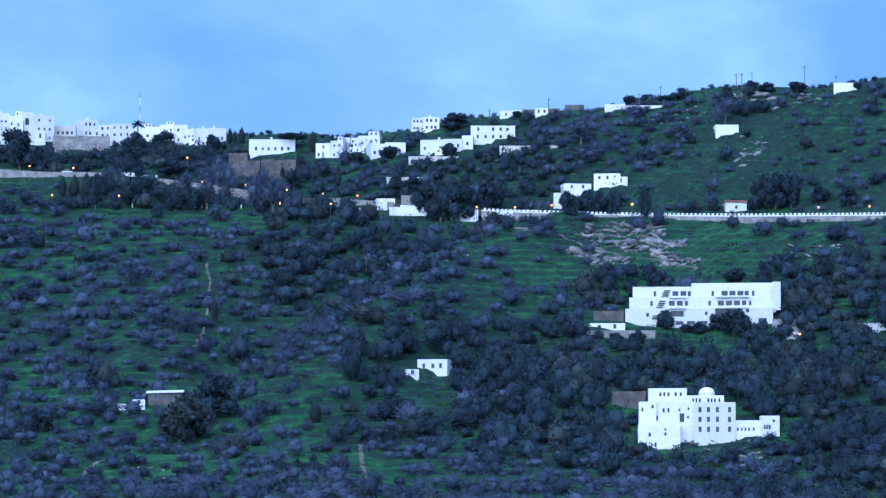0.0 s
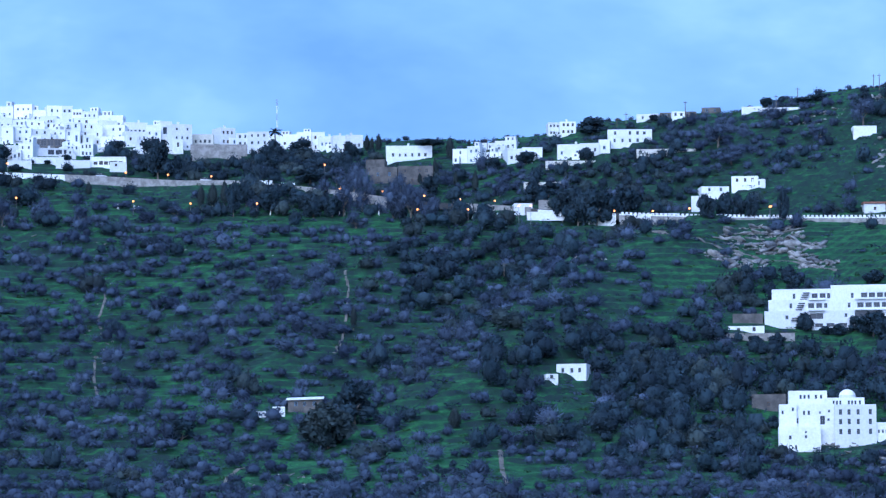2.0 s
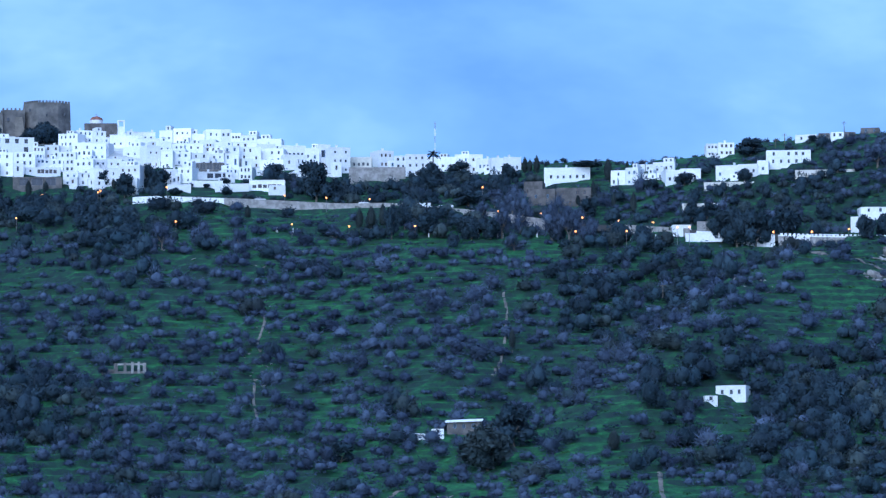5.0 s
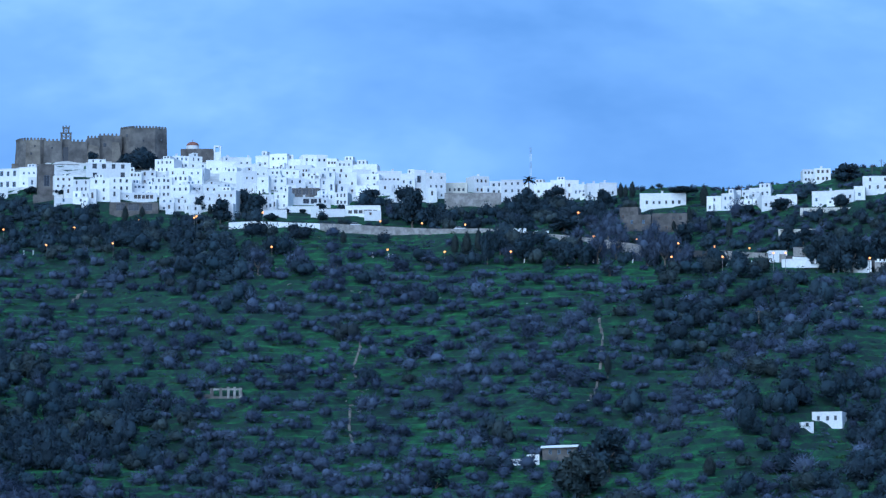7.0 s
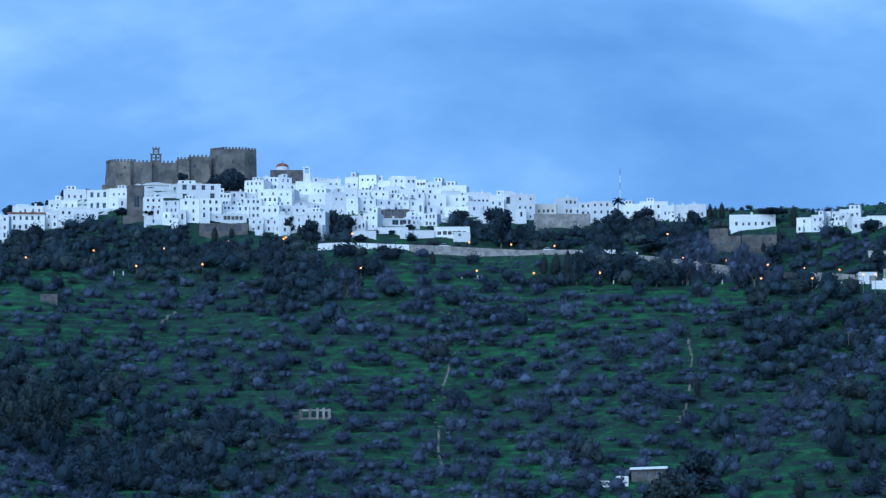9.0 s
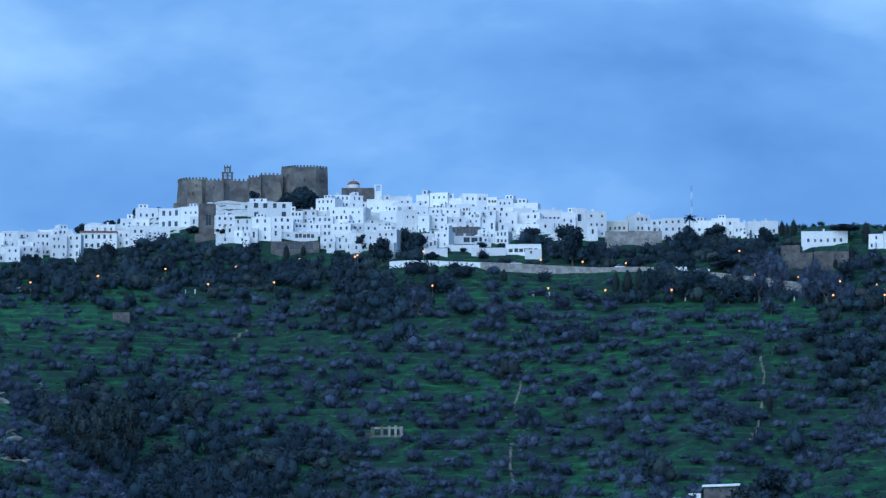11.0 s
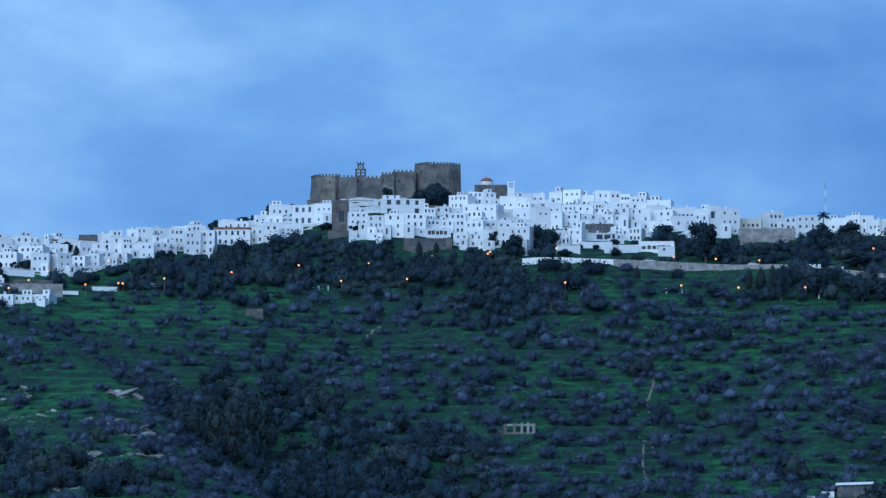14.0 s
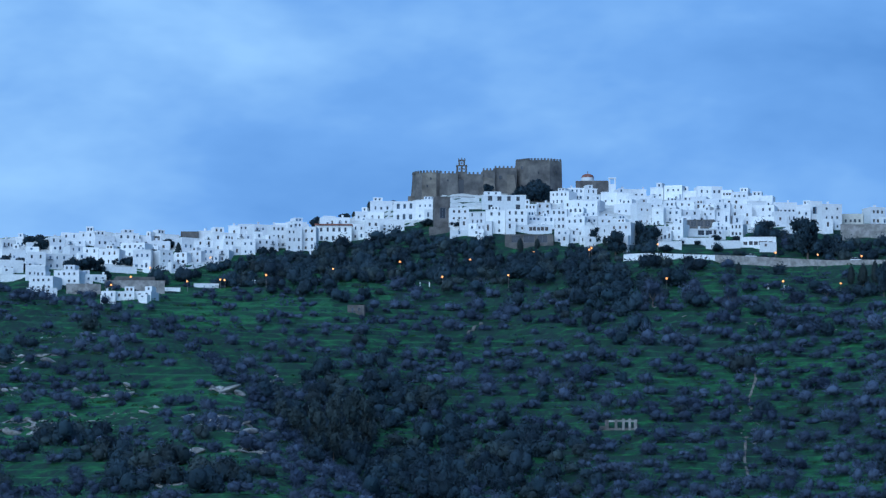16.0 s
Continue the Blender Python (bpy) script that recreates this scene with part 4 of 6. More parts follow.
def crenels(x0, x1, y, h, step=1.3):
    n = max(1, int((x1 - x0) / step))
    for i in range(n + 1):
        o = under(new("merlon", merlon), castle)
        o.matrix_basis = pose(x0 + (x1 - x0) * i / n, y, h)


for _x0, _x1, _y0, _y1, _h, _s in ((-18.0, -11.2, -0.6, 12, 11.4, 0.03), (-11.4, -8.5, 1.6, 12, 11.3, 0.0), (-8.7, -1.5, 0.2, 14, 11.3, 0.03),
                                   (-1.6, 3.2, 1.2, 14, 12.9, 0.02), (3.0, 11.6, 2.4, 16, 14.0, 0.02), (-30.5, 2.0, 4, 18, 3.0, 0.05)):
    battered("tower", _x0, _x1, _y0, _y1, _h, _s, castle, PALE_LIT_STONE if _x0 < -28 else CASTLE)
    if _h > 5:
        crenels(_x0 + 0.4, _x1 - 0.4, _y0 + 0.35, _h)
for _x0, _x1, _h in ((-1.6, 3.6, 11.2), (8.0, 11.8, 11.2)):
    # sloping buttresses
    V_ = [(_x0, -4.5, -6), (_x1 + 1.5, -4.5, -6), (_x1 + 1.5, 3, -6), (_x0, 3, -6), (_x0, 1.6, _h), (_x1 - 1.2, 1.6, _h), (_x1 - 1.2, 3, _h), (_x0, 3, _h)]
    under(new("buttress", mesh("buttress", V_, [(0, 3, 2, 1), (4, 5, 6, 7), (0, 1, 5, 4), (1, 2, 6, 5), (2, 3, 7, 6), (3, 0, 4, 7)], PALE_LIT_STONE)), castle)
under(new("forework", wall_mesh(16.0, 9, 4.6, [(9.0, 10.2, 0.4, 2.8), (3.0, 3.7, 1.6, 2.6)], 8.0, mat=CASTLE)), castle).matrix_basis = pose(-20.5, -6.5, -3.0)
for _x, _y, _z, _w, _h in ((-9.9, 1.45, 3.6, 2.2, 5.6), (-9.7, 1.4, 1.6, 1.5, 1.6), (-23.0, -0.5, 6.0, 0.5, 0.8), (-21.6, 0.0, 9.0, 0.5, 0.8), (5.2, 1.9, 9.6, 1.1, 1.3), (9.2, 1.9, 8.8, 0.6, 1.0),
                           (13.6, 3.3, 13.6, 0.7, 1.1), (20.0, 0.6, 11.4, 0.5, 0.9), (19.8, 0.6, 8.2, 0.5, 1.2), (26.9, 2.9, 12.0, 0.5, 0.9), (-15.0, -0.9, 8.2, 0.5, 0.8)):
    under(new("opening", boxes_data("opening", [(_x - _w / 2, _x + _w / 2, _y, _y + 0.5, _z, _z + _h)], GLASS)), castle)
_bel = under(new("belfry", box_data("belfry", -11.8, -7.6, 2, 3.4, 9, 12.4, CASTLE)), castle)
for _n, _x0, _x1, _z0, _z1 in (("pillar", -11.8, -11.0, 12.4, 14.6), ("pillar", -10.1, -9.3, 12.4, 14.6), ("pillar", -8.4, -7.6, 12.4, 14.6), ("lintel", -11.9, -7.5, 14.6, 15.0),
                               ("pillar", -11.0, -10.3, 15.0, 16.6), ("pillar", -9.1, -8.4, 15.0, 16.6), ("lintel", -11.1, -8.3, 16.6, 17.1),
                               ("finial", -11.1, -10.7, 17.1, 17.6), ("finial", -9.9, -9.5, 17.1, 17.8), ("finial", -8.7, -8.3, 17.1, 17.6)):
    under(new(_n, box_data(_n, _x0, _x1, 2, 3.4, _z0, _z1, CASTLE)), _bel)
for _x, _z in ((-10.55, 13.6), (-8.85, 13.6), (-9.7, 15.9)):
    under(new("bell", box_data("bell", _x - 0.3, _x + 0.3, 2.4, 3.0, _z - 0.5, _z + 0.3, METAL)), _bel)


def dome_data(name, r, h, mat, n=20, m=7):
    V = [(0, 0, h)]
    for j in range(1, m + 1):
        a = j / m * math.pi / 2
        V += [(r * math.sin(a) * math.cos(6.2832 * i / n), r * math.sin(a) * math.sin(6.2832 * i / n), h * math.cos(a)) for i in range(n)]
    F = [(0, 1 + i, 1 + (i + 1) % n) for i in range(n)]
    for j in range(m - 1):
        F += [(1 + j * n + i, 1 + (j + 1) * n + i, 1 + (j + 1) * n + (i + 1) % n, 1 + j * n + (i + 1) % n) for i in range(n)]
    return mesh(name, V, F, mat, True)


def tube(name, r0, r1, h, mat, n=10, z0=0.0):
    V = [(r * math.cos(6.2832 * i / n), r * math.sin(6.2832 * i / n), z) for r, z in ((r0, z0), (r1, h)) for i in range(n)]
    F = [(i, (i + 1) % n, n + (i + 1) % n, n + i) for i in range(n)] + [tuple(range(n, 2 * n)), tuple(range(n - 1, -1, -1))]
    return mesh(name, V, F, mat)


church = new("church")
church.matrix_basis = pose(-86.9, 1444.4, 180.1, 0, 0, 1)
tagged(church, "domed stone church among the white houses", "church")
under(new("nave", wall_mesh(12.6, 9, 6.4, [(2, 2.5, 3.4, 4.4), (6, 6.5, 3.4, 4.4), (9.6, 10.1, 3.4, 4.4)], 6, mat=STONE)), church).matrix_basis = pose(-6.3, 2, 0)
under(new("drum", tube("drum", 2.6, 2.5, 8.0, WHITE, 16, 5.0)), church).matrix_basis = pose(-1.8, 6, 0)
under(new("dome", dome_data("dome", 2.5, 1.6, TILE)), church).matrix_basis = pose(-1.8, 6, 8.0)
under(new("cross", boxes_data("cross", [(-0.07, 0.07, -0.07, 0.07, 0, 1.1), (-0.35, 0.35, -0.06, 0.06, 0.6, 0.75)], METAL)), church).matrix_basis = pose(-1.8, 6, 9.55)
under(new("bell_tower", boxes_data("bell_tower", [(6.6, 9.4, 1, 3, -4, 5.0), (6.6, 7.2, 1, 3, 5.0, 7.0), (8.8, 9.4, 1, 3, 5.0, 7.0), (6.5, 9.5, 0.9, 3.1, 7.0, 7.5)], WHITE)), church)

# ---- the long terraced building and the convent ----


def block_into(root, name, x0, x1, y0, d, z0, h, holes, mat=WHITE, frame_mat=FRAME, sink=1.0):
    """One block of a larger building; holes are (centre, bottom, width, height)."""
    at = under(new(name, wall_mesh(x1 - x0, d, h, [(c - w / 2, c + w / 2, b, b + k) for c, b, w, k in holes], sink, mat=mat)), root)
    at.matrix_basis = pose(x0, y0, z0)
    under(new("roof", box_data("roof", 0.3, x1 - x0 - 0.3, 0.3, d - 0.3, h - 0.7, h - 0.5, ROOF)), at)
    for c, b, w, k in holes:
        window_into(at, c - w / 2, c + w / 2, b, b + k, frame_mat)
    return at


hotel = new("terraced_building")
hotel.matrix_basis = pose(202.0, 1106.7, 74.8, 0, 0, -12)
tagged(hotel, "long white modern building stepping back in three storeys", "building")
k = 0.0895
u = lambda cx: (cx - 460) * k
v = lambda cy: (256 - cy) * k
low = [(u(273) - u(198), v(210), 0.9, 1.2), (u(372) - u(198), v(210), 4.0, 1.7), (u(470) - u(198), v(205), 0.8, 1.1), (u(545) - u(198), v(206), 8.2, 2.0), (u(608) - u(198), v(197), 0.9, 1.1),
       (u(380) - u(198), v(238), 2.4, 1.2), (u(418) - u(198), v(238), 2.4, 1.2), (u(460) - u(198), v(238), 2.4, 1.2), (u(658) - u(198), v(237), 2.5, 1.9)]
block_into(hotel, "ground_storey", u(198), u(693), 0, 16, 0, v(182), low, sink=5)
mid_ = [(u(c) - u(210), v(171) - v(184), w, 1.5) for c, w in ((285, 0.8), (353, 1.8), (380, 1.8), (402, 1.0), (480, 0.8), (518, 1.9), (545, 1.9), (572, 1.9), (596, 1.3), (616, 0.8))]
block_into(hotel, "middle_storey", u(210), u(702), 3.2, 13, v(184), v(142) - v(184), mid_)
top_ = [(u(c) - u(220), v(137) - v(146), w, 1.6) for c, w in ((295, 0.8), (364, 1.8), (391, 1.8), (411, 1.0), (490, 0.8), (530, 1.9), (556, 1.9), (583, 1.9), (604, 1.3), (626, 0.8))]
block_into(hotel, "upper_storey", u(220), u(716), 6.0, 11, v(146), v(104) - v(146), top_)
block_into(hotel, "stair_head", u(418), u(716), 6.8, 9.5, v(106), v(92) - v(106), [])
block_into(hotel, "side_wing", u(690), u(718), 3.0, 13, v(165), v(92) - v(165), [], sink=2)
for i in range(14):
    f_ = i / 13
    under(new("louvre", box_data("louvre", -1.0, 1.0, -0.25, 0.3, -0.16, 0.16, GLASS)), hotel).matrix_basis = pose(u(336 - 38 * f_), 5.7 - 6.2 * min(1, f_ * 1.05) * 0.98, v(118 + 96 * f_))
for c0, c1, cy in ((345, 400, 180), (500, 612, 178), (345, 400, 141), (500, 612, 141)):
    under(new("balcony", boxes_data("balcony", [(u(c0), u(c1), (-0.9 if cy > 160 else 2.3), 0.0 if cy > 160 else 3.2, v(cy + 3), v(cy - 3))], WHITE)), hotel)

convent = new("convent")
convent.matrix_basis = pose(179.2, 1010.2, 37.3, 0, 0, -8)
tagged(convent, "white convent of stacked blocks with a small dome on a rock", "convent")
k2 = 0.0822
p = lambda cx: (cx - 400) * k2
q = lambda cy: (640 - cy) * k2
grid_ = [(p(c) - p(430), q(cy + 9) - q(632), 0.85, 1.5) for c in (449, 477, 507, 547) for cy in (520, 552, 585)]
block_into(convent, "main_block", p(430), p(567), 0, 10, q(632), q(495) - q(632), grid_, sink=4)
block_into(convent, "upper_block", p(400), p(530), 2.5, 7, q(500), q(471) - q(500), [(p(c) - p(400), 0.5, 0.55, 1.1) for c in (428, 439, 450, 478, 489, 500, 515)], sink=6)
under(new("drum", tube("drum", 2.35, 2.25, 1.4, WHITE, 18)), convent).matrix_basis = pose(p(475), 6, q(471) - 0.6)
under(new("dome", dome_data("dome", 2.2, 1.6, WHITE)), convent).matrix_basis = pose(p(475), 6, q(471) + 0.8)
under(new("flagpole", tube("flagpole", 0.07, 0.05, 5.0, METAL, 6)), convent).matrix_basis = pose(p(469), 8.5, q(462))
block_into(convent, "rear_block", p(280), p(408), 6, 8, q(500), q(445) - q(500), [(p(c) - p(280), q(472) - q(500), 0.6, 1.1) for c in (320, 333, 347, 371, 388)], sink=8)
block_into(convent, "middle_block", p(300), p(432), 2.2, 8, q(580), q(492) - q(580), [(p(c) - p(300), q(cy) - q(580), w, h_) for c, cy, w, h_ in ((329, 528, 0.6, 1.2), (345, 528, 0.6, 1.2), (382, 524, 0.5, 0.7), (390, 560, 1.3, 2.4), (412, 520, 0.5, 0.8), (306, 555, 0.7, 1.4), (410, 548, 0.6, 0.7))], sink=5)
block_into(convent, "left_block", p(247), p(304), 1.2, 8, q(580), q(492) - q(580), [(p(c) - p(247), q(cy) - q(580), 0.6, 1.0) for c, cy in ((258, 525), (292, 515))], sink=5)
block_into(convent, "lower_block", p(243), p(382), -2.2, 8, q(672), q(568) - q(672), [(p(281) - p(243), q(610) - q(672), 0.7, 1.1), (p(333) - p(243), q(607) - q(672), 0.6, 0.9), (p(333) - p(243), q(590) - q(672), 0.5, 0.6), (p(300) - p(243), q(645) - q(672), 0.6, 1.3)], sink=6)
block_into(convent, "wing", p(567), p(655), 0.8, 6, q(612), q(555) - q(612), [(p(c) - p(567), q(590) - q(612), 0.5, 0.9) for c in (575, 588, 600, 612, 628)], sink=4)
block_into(convent, "end_wing", p(650), p(713), 0.2, 6, q(596), q(540) - q(596), [(p(c) - p(650), q(585) - q(596), 0.55, 1.2) for c in (664, 672, 680)] + [(p(694) - p(650), q(562) - q(596), 0.6, 0.8)], sink=4)
TAKEN.append((convent.location.x, convent.location.y, 18))
TAKEN.append((hotel.location.x, hotel.location.y, 24))

# ---- lamps, poles, masts ----


def street_lamp(x, y, z, h):
    root = new("street_lamp")
    root.matrix_basis = pose(x, y, z)
    tagged(root, "street lamp with a lit orange sodium bulb", "street lamp", group="street lamps")
    under(new("post", tube("post", 0.09, 0.06, h, METAL, 6, -1.5)), root)
    under(new("arm", box_data("arm", -0.04, 0.04, -0.9, 0.05, h - 0.06, h + 0.03, METAL)), root)
    under(new("hood", box_data("hood", -0.22, 0.22, -1.2, -0.5, h + 0.03, h + 0.13, METAL)), root)
    under(new("bulb", BULB), root).matrix_basis = pose(0, -0.95, h - 0.12)


_bm = bmesh.new()
bmesh.ops.create_icosphere(_bm, subdivisions=2, radius=0.36)
BULB = bpy.data.meshes.new("bulb")
_bm.to_mesh(BULB)
_bm.free()
BULB.materials.append(SODIUM)
street_lamp(-80.9, 1331.5, 142.3, 5.2)
street_lamp(-14.4, 1329.9, 140.7, 5.2)
street_lamp(0.5, 1327.0, 139.6, 5.2)
street_lamp(15.7, 1308.9, 137.3, 5.1)
street_lamp(-51.1, 1279.0, 126.9, 5.0)
street_lamp(-11.3, 1276.9, 125.6, 5.0)
street_lamp(8.2, 1276.0, 124.7, 5.0)
street_lamp(30.6, 1266.6, 123.8, 5.0)
street_lamp(56.5, 1333.8, 143.9, 5.2)
street_lamp(59.7, 1285.6, 130.7, 5.1)
street_lamp(75.1, 1294.8, 130.7, 5.1)
street_lamp(89.1, 1288.9, 128.5, 5.1)
street_lamp(84.5, 1256.2, 120.9, 4.9)
street_lamp(100.7, 1275.0, 126.1, 5.0)
street_lamp(111.1, 1260.1, 124.0, 5.0)
street_lamp(118.1, 1247.4, 121.3, 4.9)
street_lamp(122.1, 1247.0, 121.3, 4.9)
street_lamp(101.3, 1250.9, 120.4, 4.9)
street_lamp(148.6, 1233.1, 118.2, 4.9)
street_lamp(161.1, 1230.5, 118.0, 4.9)
street_lamp(172.5, 1223.9, 118.2, 4.9)
street_lamp(198.2, 1217.0, 118.2, 4.8)
street_lamp(198.5, 1216.9, 118.3, 4.8)
street_lamp(255.8, 1192.9, 115.6, 4.8)
street_lamp(270.1, 1181.5, 115.0, 4.8)
street_lamp(225.8, 1080.7, 68.1, 4.3)
street_lamp(-168.2, 1293.1, 132.1, 5.1)
street_lamp(-216.6, 1274.7, 127.4, 3.9)
street_lamp(-207.0, 1286.4, 129.0, 3.9)
street_lamp(-205.3, 1285.7, 128.8, 3.9)
street_lamp(-190.8, 1285.9, 129.3, 5.1)
street_lamp(-148.1, 1323.7, 137.5, 5.2)
street_lamp(-123.2, 1326.3, 138.4, 5.2)
street_lamp(-129.8, 1293.5, 129.1, 5.1)
street_lamp(-100.9, 1333.2, 141.7, 5.2)
street_lamp(-80.5, 1338.6, 143.5, 5.3)
street_lamp(-56.3, 1329.8, 143.9, 5.2)
street_lamp(-233.8, 1260.5, 126.5, 5.0)
street_lamp(-232.7, 1291.2, 132.6, 5.1)
street_lamp(-216.1, 1320.4, 138.9, 5.3)
street_lamp(-143.0, 1401.7, 169.0, 5.5)
street_lamp(-106.6, 1291.6, 129.4, 5.1)
street_lamp(-237.2, 1242.6, 123.3, 3.8)


def car(x, y, z, yaw, paint, label):
    root = tagged(new("car"), label, "car", group="parked cars")
    root.matrix_basis = pose(x, y, z, 0, 0, yaw)
    prof = [(-2.0, 0.35), (2.0, 0.35), (2.05, 0.75), (1.1, 0.9), (-1.9, 0.95), (-2.05, 0.7)]
    cab = [(-1.8, 0.92), (0.95, 0.9), (0.35, 1.42), (-1.35, 1.45)]
    for nm, pr, hw, mt in (("body", prof, 0.85, paint), ("cabin", cab, 0.74, GLASS)):
        n_ = len(pr)
        V_ = [(a, s_ * hw, c) for s_ in (-1, 1) for a, c in pr]
        F_ = [tuple(range(n_)), tuple(range(2 * n_ - 1, n_ - 1, -1))] + [(i, n_ + i, n_ + (i + 1) % n_, (i + 1) % n_) for i in range(n_)]
        under(new(nm, mesh(nm, V_, F_, mt)), root)
    under(new("roof", box_data("roof", -1.3, 0.35, -0.7, 0.7, 1.43, 1.5, paint)), root)
    for wx in (-1.25, 1.3):
        for wy in (-0.88, 0.68):
            under(new("wheel", tube("wheel", 0.32, 0.32, 0.2, BARK, 12)), root).matrix_basis = pose(wx, wy + 0.2, 0.32, 90)


for _b, _yaw, _paint, _w in ((0.6, 4, WHITE, "small white car parked on the hillside road"), (1.25, 0, METAL, "small grey car parked on the hillside road"), (-1.0, 8, WHITE, "white car on the village road")):
    _r, _z = road_line(_b)
    car(*spot(_b, _r + 2.2), _z + 2.62, _yaw, _paint, _w)


def pole(x, y, z, h):
    root = tagged(new("utility_pole"), "dark wooden utility pole on the slope", "pole", group="utility poles")
    root.matrix_basis = pose(x, y, z)
    under(new("post", tube("post", 0.17, 0.11, h, BARK, 7, -1.5)), root)
    under(new("crossarm", box_data("crossarm", -0.8, 0.8, -0.08, 0.08, h - 0.75, h - 0.6, BARK)), root)


pole(229.8, 1343.5, 172.9, 5.8)
pole(190.1, 1355.7, 169.8, 5.4)
pole(167.3, 1348.7, 165.4, 4.5)
pole(256.8, 1337.6, 177.1, 5.8)
pole(258.6, 1336.2, 176.6, 6.2)
pole(260.5, 1326.7, 175.5, 6.5)
pole(279.9, 1326.8, 176.3, 8.2)
pole(291.9, 1328.3, 176.5, 4.9)
pole(116.4, 1349.0, 155.0, 5.5)
pole(164.1, 1350.1, 164.9, 3.3)
pole(221.7, 1342.8, 170.7, 5.1)
pole(107.7, 1189.1, 99.5, 3.1)
pole(162.9, 946.1, 23.2, 3.9)


def mast(x, y, z, h):
    root = tagged(new("radio_mast"), "thin red and white lattice radio mast behind houses", "mast")
    root.matrix_basis = pose(x, y, z)
    for i in range(7):
        a, b = h * i / 7, h * (i + 1) / 7
        bars = [(sx * 0.22 - 0.05, sx * 0.22 + 0.05, sy * 0.22 - 0.05, sy * 0.22 + 0.05, a, b) for sx in (-1, 1) for sy in (-1, 1)]
        bars += [(-0.22, 0.22, -0.25, -0.19, a + (b - a) * f, a + (b - a) * f + 0.08) for f in (0.0, 0.33, 0.66)]
        under(new("segment", boxes_data("segment", bars, WHITE if i % 2 else METAL)), root)


mast(42.5, 1431.4, 165.5, 19.4)


def trunk_post(x, y, z):
    ob = new("limewashed_trunk", tube("limewashed_trunk", 0.24, 0.2, 1.7, LIME, 8, -0.5))
    ob.matrix_basis = pose(x, y, z)
    tagged(ob, "tree trunk stump painted with white lime", "trunk", group="limewashed trunks")


trunk_post(48.1, 1268.1, 125.2)
trunk_post(52.1, 1266.9, 124.5)
trunk_post(60.6, 1268.6, 124.8)
trunk_post(72.5, 1273.9, 125.3)
trunk_post(77.5, 1276.6, 125.4)
trunk_post(94.3, 1266.5, 123.7)
trunk_post(100.1, 1267.1, 123.8)
trunk_post(35.3, 1269.5, 124.8)
trunk_post(-16.4, 1285.9, 128.6)
trunk_post(-9.6, 1284.0, 128.0)
trunk_post(58.7, 1267.6, 124.6)
trunk_post(-140.5, 1300.4, 131.6)
trunk_post(-138.5, 1300.6, 131.3)
trunk_post(-142.0, 1299.3, 131.4)
trunk_post(-135.3, 1302.0, 131.5)
trunk_post(-119.0, 1302.6, 131.7)
trunk_post(-146.5, 1294.7, 131.0)
trunk_post(-11.0, 1285.0, 128.2)
trunk_post(-16.8, 1286.9, 128.8)
trunk_post(111.9, 1259.0, 123.1)
trunk_post(87.1, 1275.0, 124.4)
trunk_post(108.2, 1260.4, 123.6)
trunk_post(103.9, 1265.7, 123.9)

# ---- plants ----


def cloud_of_leaves(rng, n, size, shape, slim=1.0, radial=False, least=0.72):
    """n small triangles spread over a lumpy solid; shape(u) gives the radius factor for a unit direction."""
    d = rng.normal(size=(n, 3))
    d /= np.linalg.norm(d, axis=1, keepdims=True)
    rad = shape(d) * rng.uniform(least, 1.06, n)
    c = d * rad[:, None]
    a = rng.normal(size=(n, 3))
    if radial:
        a = d + 0.5 * a / np.linalg.norm(a, axis=1, keepdims=True)
    a /= np.linalg.norm(a, axis=1, keepdims=True)
    b = np.cross(a, rng.normal(size=(n, 3)))
    b /= np.linalg.norm(b, axis=1, keepdims=True)
    s = size * rng.uniform(0.6, 1.4, n)[:, None]
    V = np.stack([c - a * s * 0.5 - b * s * 0.5 * slim, c - a * s * 0.5 + b * s * 0.5 * slim, c + a * s * 0.8], 1).reshape(-1, 3)
    return V, np.arange(3 * n).reshape(-1, 3)


def lumps(rng, k=7, amount=0.22):
    c = rng.normal(size=(k, 3))
    c /= np.linalg.norm(c, axis=1, keepdims=True)
    return lambda d: 0.86 + amount * (np.max(d @ c.T, axis=1) - 0.55) * 1.6


def core(shape, f, n=6, m=4):
    V = []
    for j in range(m + 1):
        a = math.pi * j / m
        for i in range(n):
            V.append((math.sin(a) * math.cos(6.2832 * i / n), math.sin(a) * math.sin(6.2832 * i / n), math.cos(a)))
    V = np.array(V)
    V = V * (shape(V) * f)[:, None]
    T = []
    for j in range(m):
        for i in range(n):
            p0, p1, p2, p3 = j * n + i, j * n + (i + 1) % n, (j + 1) * n + (i + 1) % n, (j + 1) * n + i
            T += [(p0, p2, p1), (p0, p3, p2)]
    return V, np.array(T)


def crown_proto(seed, leaves, size, slim=1.0, radial=False, inner=0.8, amount=0.22):
    rng = np.random.RandomState(seed)
    sh = lumps(rng, amount=amount)
    V0, T0 = core(sh, inner)
    V1, T1 = cloud_of_leaves(rng, leaves, size, sh, slim, radial)
    return np.concatenate([V0, V1]), np.concatenate([T0, T1 + len(V0)])


